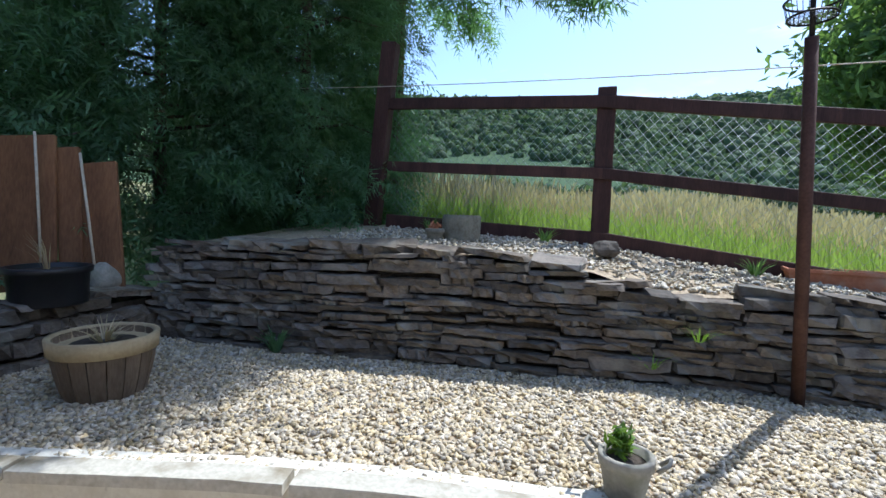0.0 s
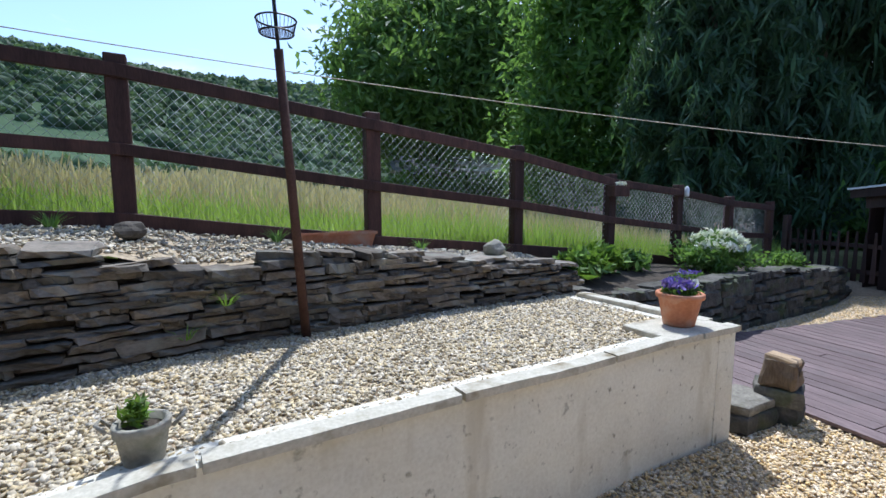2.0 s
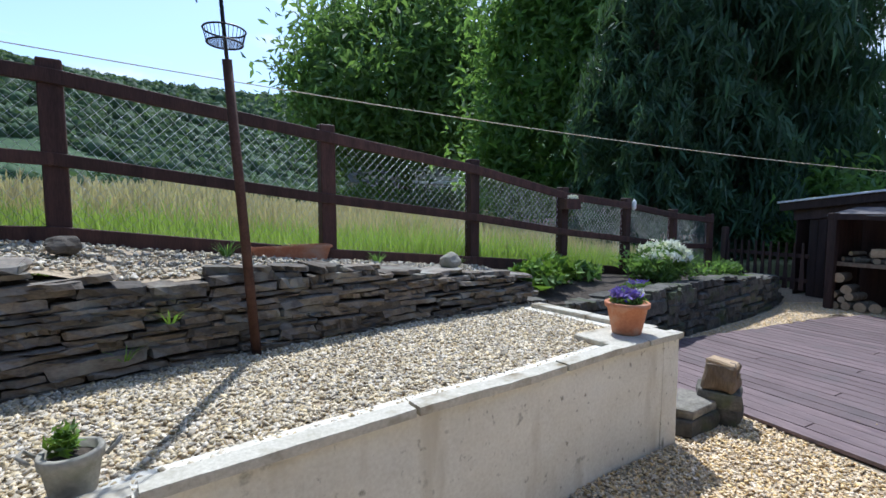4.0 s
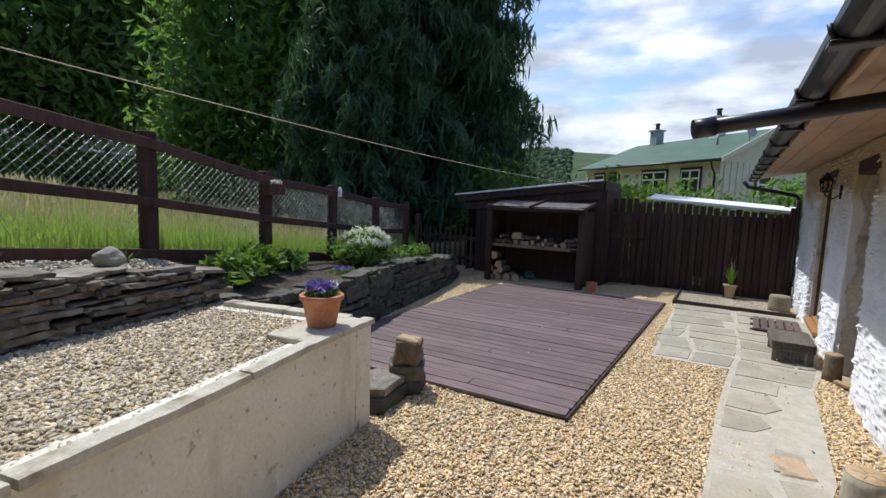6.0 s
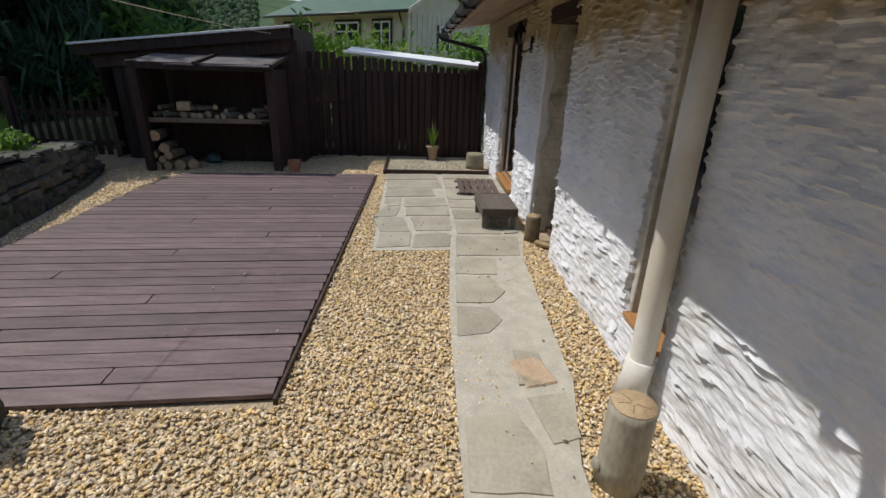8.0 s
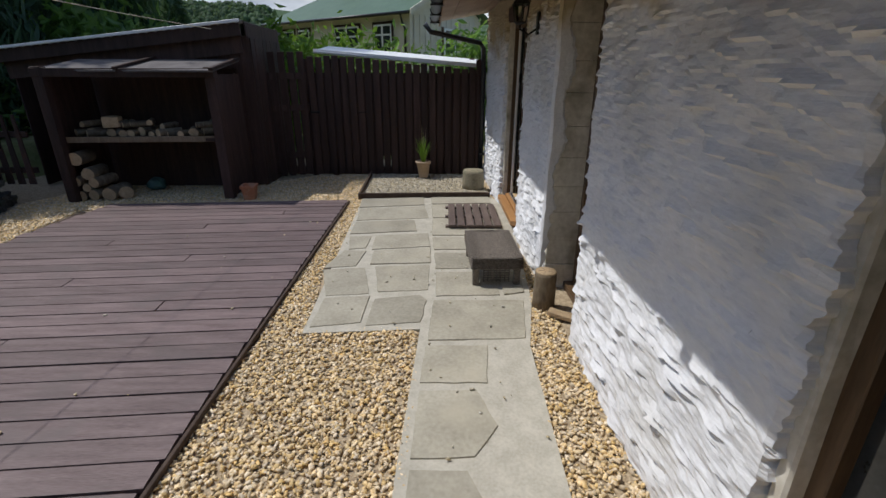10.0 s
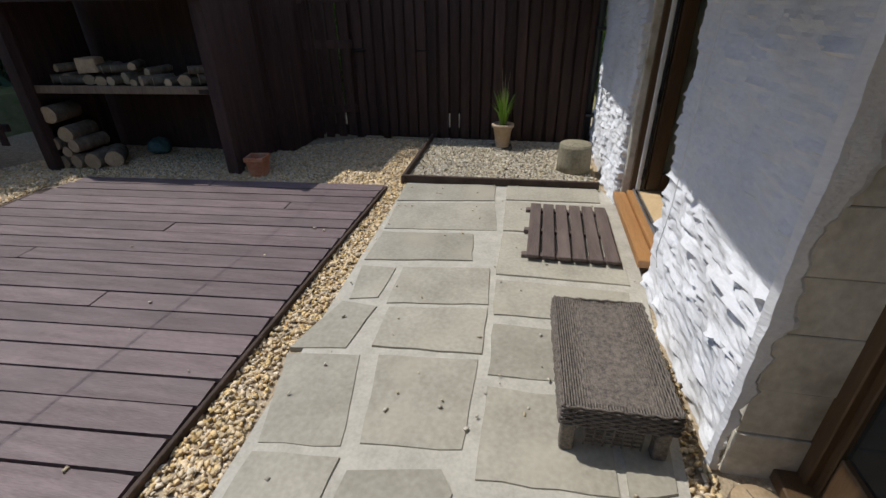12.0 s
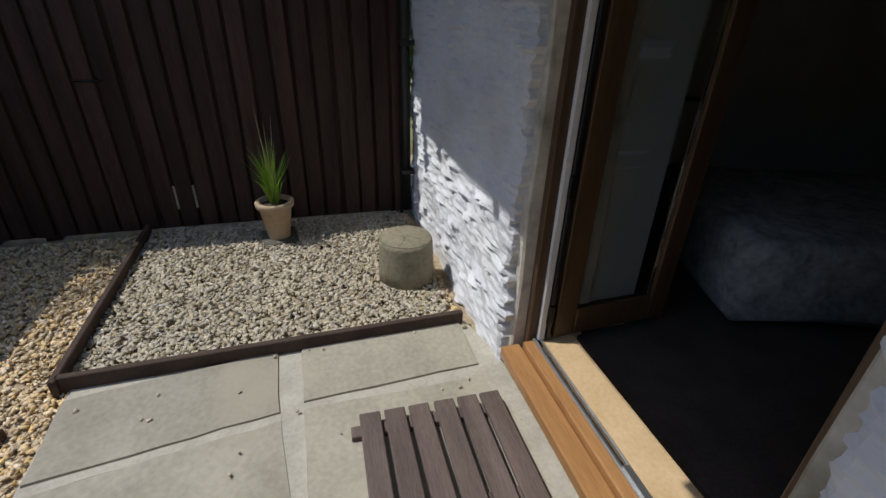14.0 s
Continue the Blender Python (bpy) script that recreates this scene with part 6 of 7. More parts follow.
def trough():
    w = thing("planter_trough", (0.69, 3.72, 1.19), "long terracotta-coloured trough planter on the gravel strip", "planter", 8)
    bm = bmesh.new()
    def ring(hx, hy, z):
        return [bm.verts.new((sx * hx, sy * hy, z)) for sx, sy in ((-1, -1), (1, -1), (1, 1), (-1, 1))]
    rs = [ring(0.29, 0.065, 0), ring(0.325, 0.085, 0.125), ring(0.34, 0.098, 0.125), ring(0.34, 0.098, 0.15), ring(0.318, 0.078, 0.15), ring(0.312, 0.072, 0.10)]
    bm.faces.new(rs[0][::-1])
    for a, b in zip(rs, rs[1:]):
        for k in range(4):
            bm.faces.new((a[k], a[(k + 1) % 4], b[(k + 1) % 4], b[k]))
    bmesh.ops.bevel(bm, geom=[e for e in bm.edges], offset=0.004, segments=2, affect="EDGES")
    part("body", bm, M_TERRA, w)
    bx("soil", (0.62, 0.14, 0.02), (0, 0, 0.118), M_EARTH, w)
    tuft("weeds", w, (0, 0, 0.12), 26, 0.05, 0.25, M_LEAF_MID, 0.004)


trough()
st = thing("tree_stump", (-1.75, 2.90, 1.40), "short weathered tree stump standing on the gravel strip", "stump")
lathe("bark", [(0.155, -0.03), (0.15, 0.06), (0.145, 0.20), (0.138, 0.222)], M_OLDWOOD, st, seg=20, wobble=0.18)
lathe("cut_face", [(0.137, 0.2225), (0.132, 0.227), (0.02, 0.228)], M_OLDWOOD, st, seg=20, wobble=0.18)
pp = pot("small_pot", (-1.86, 2.68, 1.42), 0.068, 0.05, 0.10, M_GREYPOT, "small grey pot with pink buds before the stump", rim=0.006)
ball_leaves("blossom", pp, (0, 0, 0.12), (0.05, 0.05, 0.03), 40, 0.025, M_TERRA, "pinkish buds", 8)


def boulder(loc, size, mat, label, seed, name="boulder"):
    bm = bmesh.new()
    bmesh.ops.create_icosphere(bm, subdivisions=3, radius=1)
    for v in bm.verts:
        v.co *= 1 + 0.28 * noise.noise(v.co * 1.3 + Vector((seed, 0, 0))) + 0.06 * noise.noise(v.co * 5)
        v.co.x *= size[0]; v.co.y *= size[1]; v.co.z *= size[2]
    ob = part(name, bm, mat, None, "", pose(*loc, 0, 0, seed * 37))
    return tagged(ob, label, "stone")


boulder((2.02, 3.30, 1.19), (0.105, 0.09, 0.075), M_GREYPOT, "pale round boulder on the wall top", 1)
boulder((-0.65, 2.92, 1.43), (0.10, 0.08, 0.065), M_SLATE, "rough grey stone on the wall top", 2)
boulder((-3.36, 1.06, 1.15), (0.12, 0.10, 0.10), M_GREYPOT, "pale grey block of stone on the planter wall", 3)
boulder((-2.95, 1.02, 0.78), (0.045, 0.035, 0.035), M_SLATE, "small stone on the gravel by the barrel tub", 4)
boulder((-1.95, 0.08, 0.80), (0.20, 0.15, 0.05), M_GREYPOT, "flat grey stone by the wall coping", 5)


def barrel():
    w = thing("barrel_tub", (-2.36, 0.69, BED_Z), "half-barrel style tub with a tan band and dry stems", "planter")
    n = 18
    for k in range(n):
        a0, a1 = 2 * math.pi * k / n + 0.012, 2 * math.pi * (k + 1) / n - 0.012
        bm = bmesh.new()
        rows = []
        for r, z in ((0.16, 0.0), (0.185, 0.09), (0.205, 0.2), (0.21, 0.27)):
            rows.append([bm.verts.new((q * math.cos(t), q * math.sin(t), z)) for q in (r, r - 0.018) for t in ((a0, a1) if q == r else (a1, a0))])
        for u, v in zip(rows, rows[1:]):
            for i in range(4):
                bm.faces.new((u[i], u[(i + 1) % 4], v[(i + 1) % 4], v[i]))
        bm.faces.new(rows[0][::-1]); bm.faces.new(rows[-1])
        part("stave", bm, M_BARRELWOOD, w)
    lathe("band", [(0.208, 0.205), (0.215, 0.207), (0.221, 0.278), (0.205, 0.282), (0.195, 0.275), (0.19, 0.238)], M_BARRELRIM, w, seg=28)
    lathe("soil", [(0.01, 0.22), (0.19, 0.22), (0.19, 0.235), (0.01, 0.245)], M_EARTH, w, seg=18)
    tuft("dry_stems", w, (0, 0, 0.23), 60, 0.11, 0.17, M_SEED, 0.003, "dry straw-coloured stems")


barrel()
tb = pot("black_tub", (-3.12, 0.72, 1.07), 0.19, 0.17, 0.21, M_BLACKPLASTIC, "round black plastic tub on the planter wall", "tub", 0.012)
tuft("dry_stems", tb, (0, 0, 0.19), 14, 0.22, 0.16, M_SEED, 0.003)


def leaning_boards():
    w = thing("leaning_boards", (-3.55, 0.95, 1.05), "rust-brown boards leaning behind the planter wall", "boards", 40)
    for k, (x, wd, h, t) in enumerate(((-0.42, 0.72, 1.0, -6), (0.0, 0.14, 0.95, -8), (0.16, 0.26, 0.86, -11))):
        bx("board", (wd, 0.03, h), (x, 0.03 * k, h / 2), M_BOARD, w, rx=-8, ry=t * 0.6, bev=0.006)
    tube("cane", [(-0.12, -0.06, 0.0), (-0.15, -0.03, 1.02)], 0.008, M_ROPE, w, "", 6)
    tube("cane", [(0.2, -0.05, 0.0), (0.10, -0.02, 0.9)], 0.008, M_ROPE, w, "", 6)


M_BOARD = material("rusty_board", (0.13, 0.060, 0.028), (0.26, 0.13, 0.06), 4, 0.85, 0.4, fine=40, stretch=(2, 2, 0.4))
leaning_boards()

# ---- steps, logs ----
def rough_slab(loc, size, mat, label, seed, rz):
    """A split stone slab with a broken outline."""
    r = random.Random(seed)
    n = 14
    bm = bmesh.new()
    rings = []
    for f, z in ((0.95, -0.5), (1.0, -0.3), (1.02, 0.15), (0.985, 0.42), (0.94, 0.5)):
        ring = []
        for k in range(n):
            a = 2 * math.pi * k / n
            c, s = math.cos(a), math.sin(a)
            q = 1 / max(abs(c), abs(s)) * 0.5 * (0.90 + 0.10 * noise.noise((c * 2 + seed, s * 2, 0)))
            w = f * (1 + 0.05 * noise.noise((c * 4, s * 4, z * 5 + seed)))
            ring.append(bm.verts.new((c * q * w * size[0], s * q * w * size[1], z * size[2] + 0.012 * noise.noise((c * 3 + seed, s * 3, 4)))))
        rings.append(ring)
    for u, v in zip(rings, rings[1:]):
        for k in range(n):
            bm.faces.new((u[k], u[(k + 1) % n], v[(k + 1) % n], v[k]))
    bm.faces.new(rings[0][::-1])
    bm.faces.new(rings[-1])
    return tagged(part("step_stone", bm, mat, None, "", pose(*loc, r.uniform(-1.5, 1.5), r.uniform(-1.5, 1.5), rz)), label, "step")


for loc, size, mat, lab, sd, turn in (
        ((3.40, 1.99, 0.055), (0.52, 0.38, 0.13), M_SLATE_DARK, "dark rough stone at the bottom of the steps", 1, 8),
        ((3.42, 2.00, 0.155), (0.50, 0.33, 0.075), M_STEP, "grey split slab forming the lower tread", 2, 12),
        ((3.36, 2.38, 0.09), (0.56, 0.36, 0.20), M_SLATE_DARK, "dark rough stone under the upper tread", 3, -4),
        ((3.34, 2.36, 0.235), (0.52, 0.34, 0.09), M_SLATE_DARK, "rough stone slab in the step stack", 4, 10),
        ((3.30, 2.40, 0.315), (0.46, 0.33, 0.07), M_STEP, "grey split slab forming the upper tread", 5, -8),
        ((3.76, 1.98, 0.06), (0.34, 0.36, 0.14), M_SLATE_DARK, "dark rough stone under the upright log", 6, 20),
        ((3.75, 1.97, 0.185), (0.33, 0.34, 0.125), M_SLATE_DARK, "dark slab under the upright log", 7, 35)):
    rough_slab(loc, size, mat, lab, sd, turn)
bk = thing("log_block", (3.73, 1.95, 0.243), "upright squared log with a pale split top", "log", 24, rx=3, ry=4)
part("block", box_bm(0.235, 0.22, 0.22, 0.02, 3, 0.03, 5), M_BARRELWOOD, bk, "", pose(0, 0, 0.11))
part("split_top", box_bm(0.215, 0.20, 0.05, 0.012, 3, 0.012, 6), M_CUT, bk, "pale split top", pose(0, 0, 0.205, 4, 3))
lathe("knot", [(0.03, 0), (0.02, 0.008), (0.005, 0.01)], M_BARK, bk, (0.02, -0.112, 0.13), 10, rx=90)


def standing_log(loc, r, h, mat, label, wob=0.06, knots=()):
    w = thing("standing_log", loc, label, "log")
    lathe("bark", [(r * 1.04, -0.01), (r * 1.02, h * 0.3), (r, h * 0.9), (r * 0.98, h)], mat, w, seg=24, wobble=wob)
    lathe("cut_face", [(r * 0.97, h + 0.0005), (r * 0.94, h + 0.006), (r * 0.1, h + 0.007)], M_CUT if mat is not M_OLDWOOD else M_OLDWOOD, w, seg=24, wobble=wob, label="sawn top with cracks")
    for a in (0.4, 1.5, 2.7, 4.1):
        tube("crack", [(0.01 * math.cos(a), 0.01 * math.sin(a), h + 0.0065), (r * 0.7 * math.cos(a), r * 0.7 * math.sin(a), h + 0.0065)], 0.0018, M_BARK, w, "", 4)
    for a, z in knots:
        lathe("knot", [(0.035, 0), (0.03, 0.02), (0.012, 0.03)], mat, w, (r * 0.97 * math.cos(a), r * 0.97 * math.sin(a), z), 10, ry=90, rz=math.degrees(a))
    return w


standing_log((3.52, -1.03, 0.0), 0.095, 0.42, M_GREYWOOD, "tall weathered log with a cracked sawn top by the wall", 0.05, ((0.3 + 1.2, 0.09),))
standing_log((6.53, -1.29, 0.0), 0.075, 0.27, M_BARK, "short barked log with a pale sawn top in the doorway corner", 0.07)
standing_log((10.05, -1.03, 0.0), 0.15, 0.27, M_OLDWOOD, "squat old stump on the gravel by the gate", 0.05)

# ---- pots by the gate ----
gp = pot("plant_pot", (10.72, -0.30, 0.03), 0.105, 0.07, 0.25, M_TERRA_PALE, "pale terracotta pot of upright spiky leaves by the fence", "plant pot", 0.016)
tuft("spiky_leaves", gp, (0, 0, 0.22), 60, 0.40, 0.16, M_LEAF_BRIGHT, 0.008, "long narrow green leaves")
tuft("seed_stalks", gp, (0, 0, 0.22), 5, 0.62, 0.06, M_SEED, 0.004)
bx0 = thing("paving_offcut", (10.72, -0.30, 0.012), "dark slab under the plant pot", "slab")
bx("slab", (0.24, 0.22, 0.035), (0, 0, 0), M_SLATE_DARK, bx0, rz=8)


def square_pot():
    w = thing("square_pot", (9.50, 1.93, 0.0), "small square terracotta pot by the log store post", "pot", 8)
    bm = bmesh.new()
    def ring(h2, z):
        return [bm.verts.new((sx * h2, sy * h2, z)) for sx, sy in ((-1, -1), (1, -1), (1, 1), (-1, 1))]
    rs = [ring(0.065, 0), ring(0.085, 0.15), ring(0.095, 0.15), ring(0.095, 0.19), ring(0.08, 0.19), ring(0.075, 0.12)]
    bm.faces.new(rs[0][::-1]); bm.faces.new(rs[-1])
    for a, b in zip(rs, rs[1:]):
        for k in range(4):
            bm.faces.new((a[k], a[(k + 1) % 4], b[(k + 1) % 4], b[k]))
    bmesh.ops.bevel(bm, geom=bm.edges[:], offset=0.004, segments=1, affect="EDGES")
    part("body", bm, M_TERRA, w)
    bx("soil", (0.14, 0.14, 0.02), (0, 0, 0.135), M_EARTH, w)


square_pot()
# a blue-grey domed lid, built with the boulder shape
boulder((10.0, 3.42, 0.085), (0.13, 0.12, 0.085), M_BLUEGREY, "smooth blue-grey domed lid under the store", 6)


# ---- wicker stool ----
def stool():
    w = thing("wicker_stool", (7.16, -0.98, 0.017), "low dark woven wicker stool against the house wall", "stool", 1.5)
    L, W, H = 0.66, 0.39, 0.235
    bx("seat_core", (L - 0.02, W - 0.02, 0.085), (0, 0, H - 0.052), M_WICKER, w, bev=0.02)
    # woven strands across the top and round the apron
    r = random.Random(4)
    bm = bmesh.new()
    n = 40
    for k in range(n):
        y = -W / 2 + 0.006 + (W - 0.012) * k / (n - 1)
        sag = -0.012 * (1 - (2 * y / W) ** 2)
        pts = []
        for i in range(45):
            x = -L / 2 + L * i / 44
            pts.append((x, y + r.uniform(-.0008, .0008), H - 0.003 + sag + 0.0016 * (1 if (i // 2 + k) % 2 else -1) + r.uniform(-.0006, .0006)))
        tube_bm(pts, 0.0050, 4, bm)
    tagged(part("woven_top", bm, M_WICKER, w, "tight dark woven top"), kind="stuff")
    bm = bmesh.new()
    for k in range(9):
        z = H - 0.092 + 0.0105 * k
        loop = []
        for (x0, y0), (x1, y1) in zip(((-L / 2, -W / 2), (L / 2, -W / 2), (L / 2, W / 2), (-L / 2, W / 2)), ((L / 2, -W / 2), (L / 2, W / 2), (-L / 2, W / 2), (-L / 2, -W / 2))):
            m = int(math.hypot(x1 - x0, y1 - y0) / 0.03)
            nx, ny = (y1 - y0), -(x1 - x0)
            q = math.hypot(nx, ny)
            for i in range(m):
                o = 0.004 * (1 if (i + k) % 2 else -1)
                loop.append((x0 + (x1 - x0) * i / m + nx / q * o, y0 + (y1 - y0) * i / m + ny / q * o, z))
        tube_bm(loop + loop[:1], 0.006, 4, bm)
    tagged(part("woven_apron", bm, M_WICKER, w), kind="stuff")
    for x in (-1, 1):
        for y in (-1, 1):
            bx("leg", (0.05, 0.05, 0.15), (x * (L / 2 - 0.035), y * (W / 2 - 0.035), 0.074), M_WICKER, w, bev=0.006)
    bm = bmesh.new()
    for k in range(5):
        tube_bm([(-L / 2 + 0.03, -0.10, 0.035 + 0.02 * k), (-L / 2 + 0.03, 0.10, 0.035 + 0.02 * k)], 0.004, 4, bm)
    for k in range(7):
        tube_bm([(-L / 2 + 0.03, -0.10 + 0.033 * k, 0.02), (-L / 2 + 0.03, -0.10 + 0.033 * k, 0.15)], 0.004, 4, bm)
    tagged(part("end_lattice", bm, M_WICKER, w, "woven end panel"), kind="stuff")


stool()


def duckboard():
    w = thing("duckboard", (8.62, -0.925, 0.012), "brown slatted timber duckboard before the door", "duckboard", -0.5)
    for k in range(6):
        bx("slat", (0.84, 0.078, 0.022), (0.0, 0.238 - k * 0.0955, 0.043), M_MAT, w, bev=0.004, rz=0.3 * (k % 3 - 1))
    for x in (-0.36, 0.0, 0.36):
        bx("bearer", (0.05, 0.60, 0.028), (x, 0.01, 0.018), M_MAT, w, bev=0.003)


duckboard()
pk = thing("plank_offcut", (6.33, -1.41, 0.004), "short pale plank offcut lying in the doorway gravel", "plank", 62)
part("board", box_bm(0.26, 0.075, 0.03, 0.004, 2, 0.004, 3), M_CUT, pk, "", pose(0, 0, 0.022, 0, -5, 0))


def lantern():
    x = 7.55
    w = thing("wall_lantern", (x, wall_y(x) + 0.02, 1.86), "black iron coach lantern on the cottage wall", "lantern")
    bx("back_plate", (0.06, 0.02, 0.16), (0, 0.0, 0.06), M_BLACKMETAL, w)
    tube("arm", [(0, 0.01, 0.02), (0, 0.07, -0.02), (0, 0.14, 0.02), (0, 0.14, 0.06)], 0.008, M_BLACKMETAL, w, "", 6)
    lathe("cap", [(0.075, 0.19), (0.07, 0.20), (0.03, 0.25), (0.012, 0.275), (0.004, 0.29)], M_BLACKMETAL, w, (0, 0.14, 0), 6, smooth=False)
    lathe("base", [(0.02, 0.05), (0.045, 0.06), (0.05, 0.07)], M_BLACKMETAL, w, (0, 0.14, 0), 6, smooth=False)
    lathe("glass", [(0.042, 0.07), (0.062, 0.19)], M_GLASS, w, (0, 0.14, 0), 6, smooth=False)
    for k in range(6):
        a = math.pi / 3 * k
        tube("bar", [(0.046 * math.cos(a), 0.14 + 0.046 * math.sin(a), 0.07), (0.066 * math.cos(a), 0.14 + 0.066 * math.sin(a), 0.19)], 0.004, M_BLACKMETAL, w, "", 4)


lantern()
hk = thing("wall_hook", (2.95, wall_y(2.95) + 0.03, 0.93), "small rusty hook in the whitewashed wall", "hook")
tube("hook", [(0, -0.03, 0.02), (0, 0.012, 0.018), (0, 0.014, 0.0), (0.0, 0.024, -0.004)], 0.004, M_RUST, hk, "", 5)
wr = thing("cable", (0, 0, 0), "thin grey cable hanging down the whitewashed wall", "cable")
tube("wire", [(7.72, wall_y(7.7) + 0.045, 1.95), (7.74, wall_y(7.7) + 0.05, 1.2), (7.77, wall_y(7.7) + 0.05, 0.6), (7.80, wall_y(7.7) + 0.06, 0.36), (7.74, wall_y(7.7) + 0.06, 0.30)], 0.0022, M_WHITE, wr, "", 5)

# ---- border plants ----
shrub("flowering_bush", (5.95, 4.55, 0.60), (0.42, 0.34, 0.26), 2600, 0.05, M_LEAF_MID, "bushy plant thick with white flowers in the border", 51, "flower bush", 60)
fb = bpy.data.objects["flowering_bush"]
_c = crown_points((0.03, -0.05, 0.36), (0.40, 0.32, 0.24), 95, 6, 52, 0.8, -0.1, 0.12)
tagged(leaves("blossom", _c, 0.055, M_PETAL_W, fb, "white flowers"), kind="stuff")
shrub("leafy_plant", (3.75, 4.15, 0.74), (0.26, 0.22, 0.16), 900, 0.075, M_LEAF_BRIGHT, "broad-leaved green plant in the border", 53, "plant", 26)
shrub("leafy_plant", (3.35, 3.85, 0.80), (0.24, 0.22, 0.12), 700, 0.09, M_LEAF_BRIGHT, "broad-leaved green plant in the border", 54, "plant", 20)
shrub("leafy_plant", (4.35, 4.35, 0.70), (0.22, 0.2, 0.13), 600, 0.06, M_LEAF_MID, "low green plant in the border", 55, "plant", 20)
shrub("leafy_plant", (7.6, 4.75, 0.48), (0.40, 0.22, 0.16), 900, 0.05, M_LEAF_MID, "low trailing green plant over the stone edge", 56, "plant", 26)
shrub("ground_cover", (5.0, 4.05, 0.62), (0.22, 0.12, 0.05), 300, 0.03, M_LEAF_MID, "low mat of border leaves", 57, "plant", 14)
gc = bpy.data.objects["ground_cover"]
ball_leaves("blossom", gc, (0.0, 0, 0.10), (0.2, 0.1, 0.02), 70, 0.03, M_PETAL_V, "small violet flowers", 58)
wd = thing("weed", (-2.25, 1.55, BED_Z), "small dark green weed at the wall foot", "plant")
tuft("leaves", wd, (0, 0, 0), 60, 0.17, 0.16, M_LEAF_CYPRESS, 0.007)
wd = thing("weed", (-0.05, 2.42, 1.02), "pale grass sprig growing out of the stone wall", "plant")
tuft("leaves", wd, (0, 0, 0), 14, 0.10, 0.18, M_LEAF_BRIGHT, 0.004)
wd = thing("weed", (-0.25, 2.34, 0.86), "pale grass sprig growing out of the stone wall", "plant")
tuft("leaves", wd, (0, 0, 0), 12, 0.08, 0.14, M_LEAF_BRIGHT, 0.004)
for k, (x, dy) in enumerate(((-2.2, -0.2), (-1.2, -0.25), (0.2, -0.3), (1.5, -0.2), (2.4, -0.3))):
    wd = thing("weed", (x, fence_y(x) + dy, fence_z(x)), "small weed growing along the fence foot", "plant")
    tuft("leaves", wd, (0, 0, 0), 30, 0.14, 0.14, M_LEAF_MID, 0.006)
hb = thing("hanging_planter", (4.42, 4.70, 1.66), "small wooden planter with pale flowers on the fence post", "planter", 13)
bx("box", (0.30, 0.12, 0.14), (0, 0, 0.07), M_FENCE, hb)
ball_leaves("blossom", hb, (0.05, 0, 0.17), (0.10, 0.05, 0.03), 50, 0.035, M_PETAL_W, "pale flowers", 61)
bf = thing("bird_feeder", (5.97, 5.10, 1.66), "small pale bird feeder hung on the fence post", "bird feeder")
lathe("body", [(0.02, 0), (0.035, 0.02), (0.035, 0.12), (0.01, 0.16)], M_WHITE, bf, seg=12)


def picket():
    w = thing("picket_fence", (9.25, 0, 0), "short dark picket fence beside the log store", "fence")
    for k in range(11):
        y = 4.48 + k * 0.135
        z0 = 0.25
        bm = box_bm(0.022, 0.085, 0.80, 0.003)
        for v in bm.verts:
            if v.co.z > 0.39:
                v.co.y *= 0.35
                v.co.z += 0.03
        part("picket", bm, M_DARKWOOD, w, "", pose(0, y, z0 + 0.40))
    for z in (0.42, 0.85):
        bx("rail", (0.04, 1.5, 0.07), (0.03, 5.15, z), M_DARKWOOD, w)
    bx("post", (0.1, 0.1, 1.35), (0.02, 5.93, 0.65), M_DARKWOOD, w)


picket()

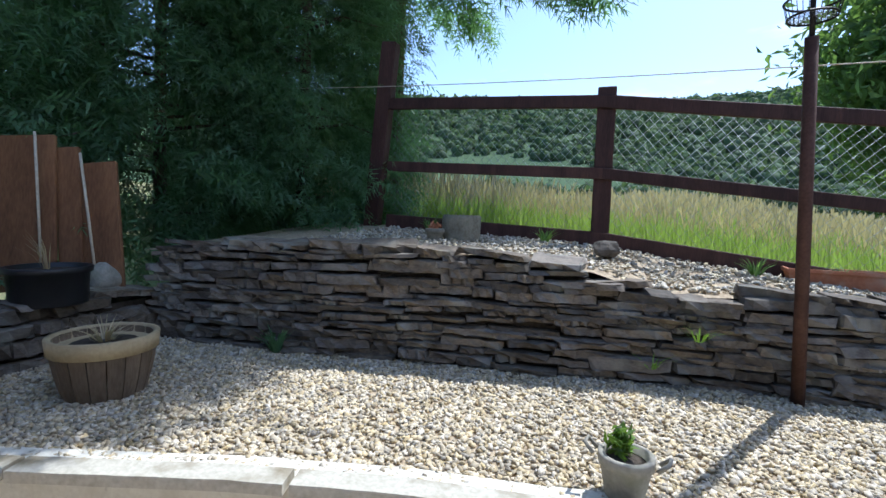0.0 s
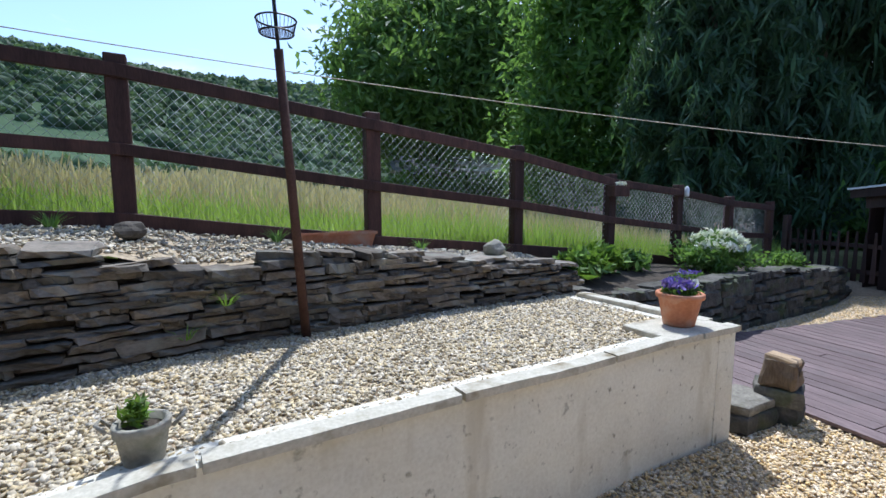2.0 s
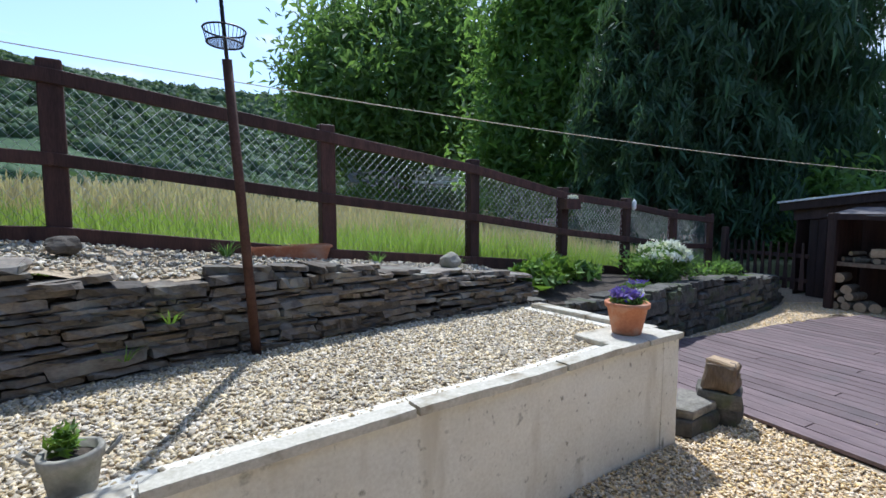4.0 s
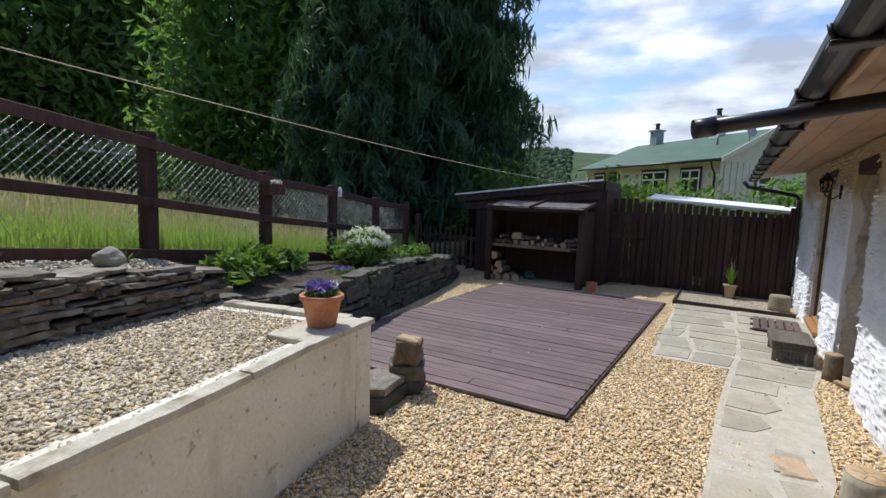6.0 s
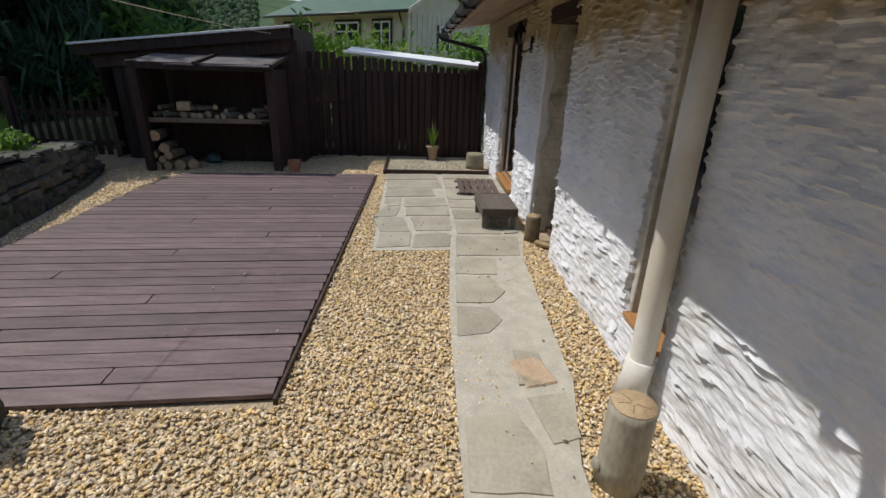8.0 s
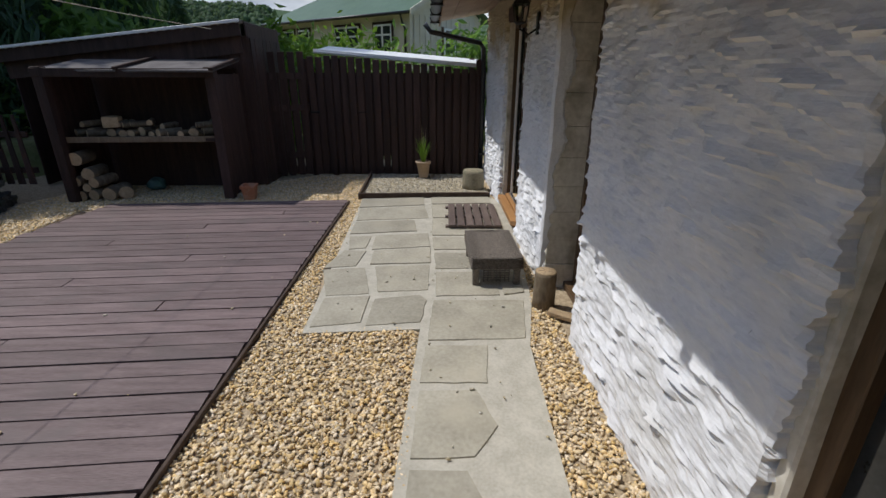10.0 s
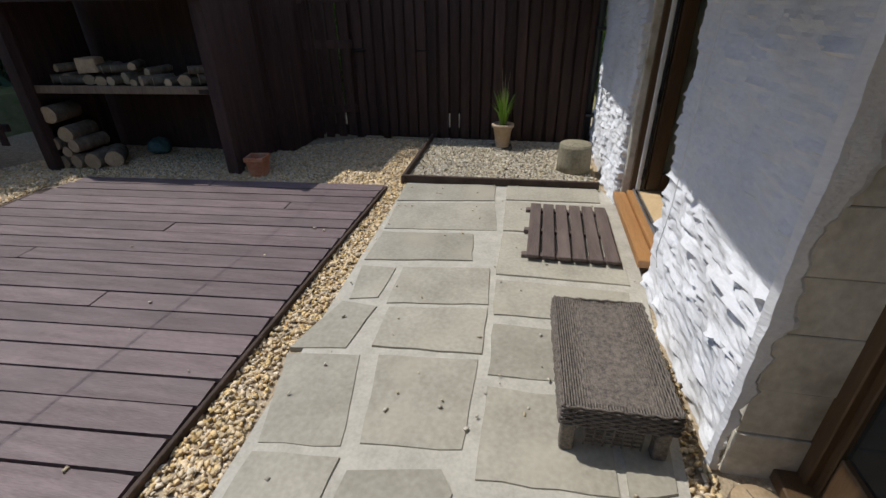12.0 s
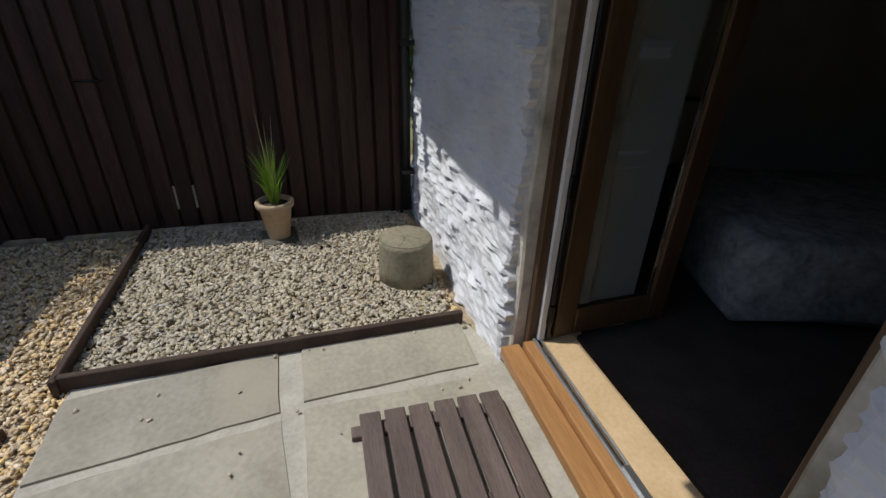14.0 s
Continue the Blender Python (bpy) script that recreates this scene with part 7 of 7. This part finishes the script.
# ---- loose gravel, last ----
bed_poly = [(x, y + 0.09) for x, y in COPING] + [(2.98, 1.95), (2.92, 2.3), (2.72, 3.14)] + [(x, y + 0.04) for x, y in STONE[::-1]] + [(-3.3, 0.6), (-4.2, -0.6)]
pebbles("terrace_gravel", bed_poly, 4200, BED_Z - 0.002, M_GRAVEL_PALE, bed, 0.0146, holes=([(2.42, 1.7), (3.05, 1.82), (3.0, 2.18), (2.38, 2.07)],))
deck_poly = [(3.98, 0.60), (9.32, 0.60), (8.95, 3.75), (3.9, 3.5)]
pave_poly = [(6.19, 0.30), (6.24, -0.40), (5.62, -0.42), (5.1, -0.4), (4.72, -0.41), (4.62, -0.62), (4.45, -0.70), (4.0, -0.62), (3.88, -0.36), (2.2, -0.34), (2.2, -0.86), (3.0, -0.84), (3.7, -0.93), (4.2, -1.02), (6.0, -1.10), (6.6, -1.20), (8.2, -1.28), (9.60, -1.22), (9.5, 0.44), (7.6, 0.36), (7.2, 0.44)]
frame_poly = [(9.50, 0.50), (11.0, 0.55), (11.0, -1.15), (9.60, -1.2)]
yard_poly = [(1.0, 1.50), (3.15, 1.80), (3.2, 2.6), (4.0, 3.3), (4.3, 3.36), (5.9, 3.8), (7.1, 4.06), (8.3, 4.35), (9.2, 4.7), (10.3, 4.3), (10.3, 2.2), (10.95, 1.4), (10.98, -1.22), (9.7, -1.22), (6.0, -1.36), (3.8, -1.40), (2.0, -1.46), (1.0, -1.5)]
pebbles("yard_gravel", yard_poly, 3600, -0.004, M_GRAVEL_GOLD, yard, 0.0132, holes=(deck_poly, pave_poly, frame_poly))
pebbles("gate_gravel", frame_poly, 4600, 0.012, M_GRAVEL_GREY, yard, 0.0138)
pebbles("stray_gravel", [(4.0, 0.62), (9.2, 0.62), (8.9, 2.0), (4.0, 2.0)], 2.2, 0.034, M_GRAVEL_PALE, yard, 0.012)
pebbles("stray_gravel", pave_poly, 16, 0.019, M_GRAVEL_GREY, yard, 0.010)
pebbles("strip_gravel", [(-2.6, 1.75), (-0.72, 2.45), (0.36, 2.85), (1.54, 3.2), (2.75, 3.4), (2.8, 4.3), (1.04, 3.85), (-0.86, 3.5), (-2.6, 3.1)], 900, 0, M_GRAVEL_GREY, bed, 0.017,
        zfun=lambda x, y: (lambda f: (along(STONE_TOP, x) - 0.012) * (1 - f) + (fence_z(x) + 0.018) * f)(min(1, max(0, (y - along(STONE, x) - 0.16) / (fence_y(x) + 0.08 - along(STONE, x) - 0.16)))))
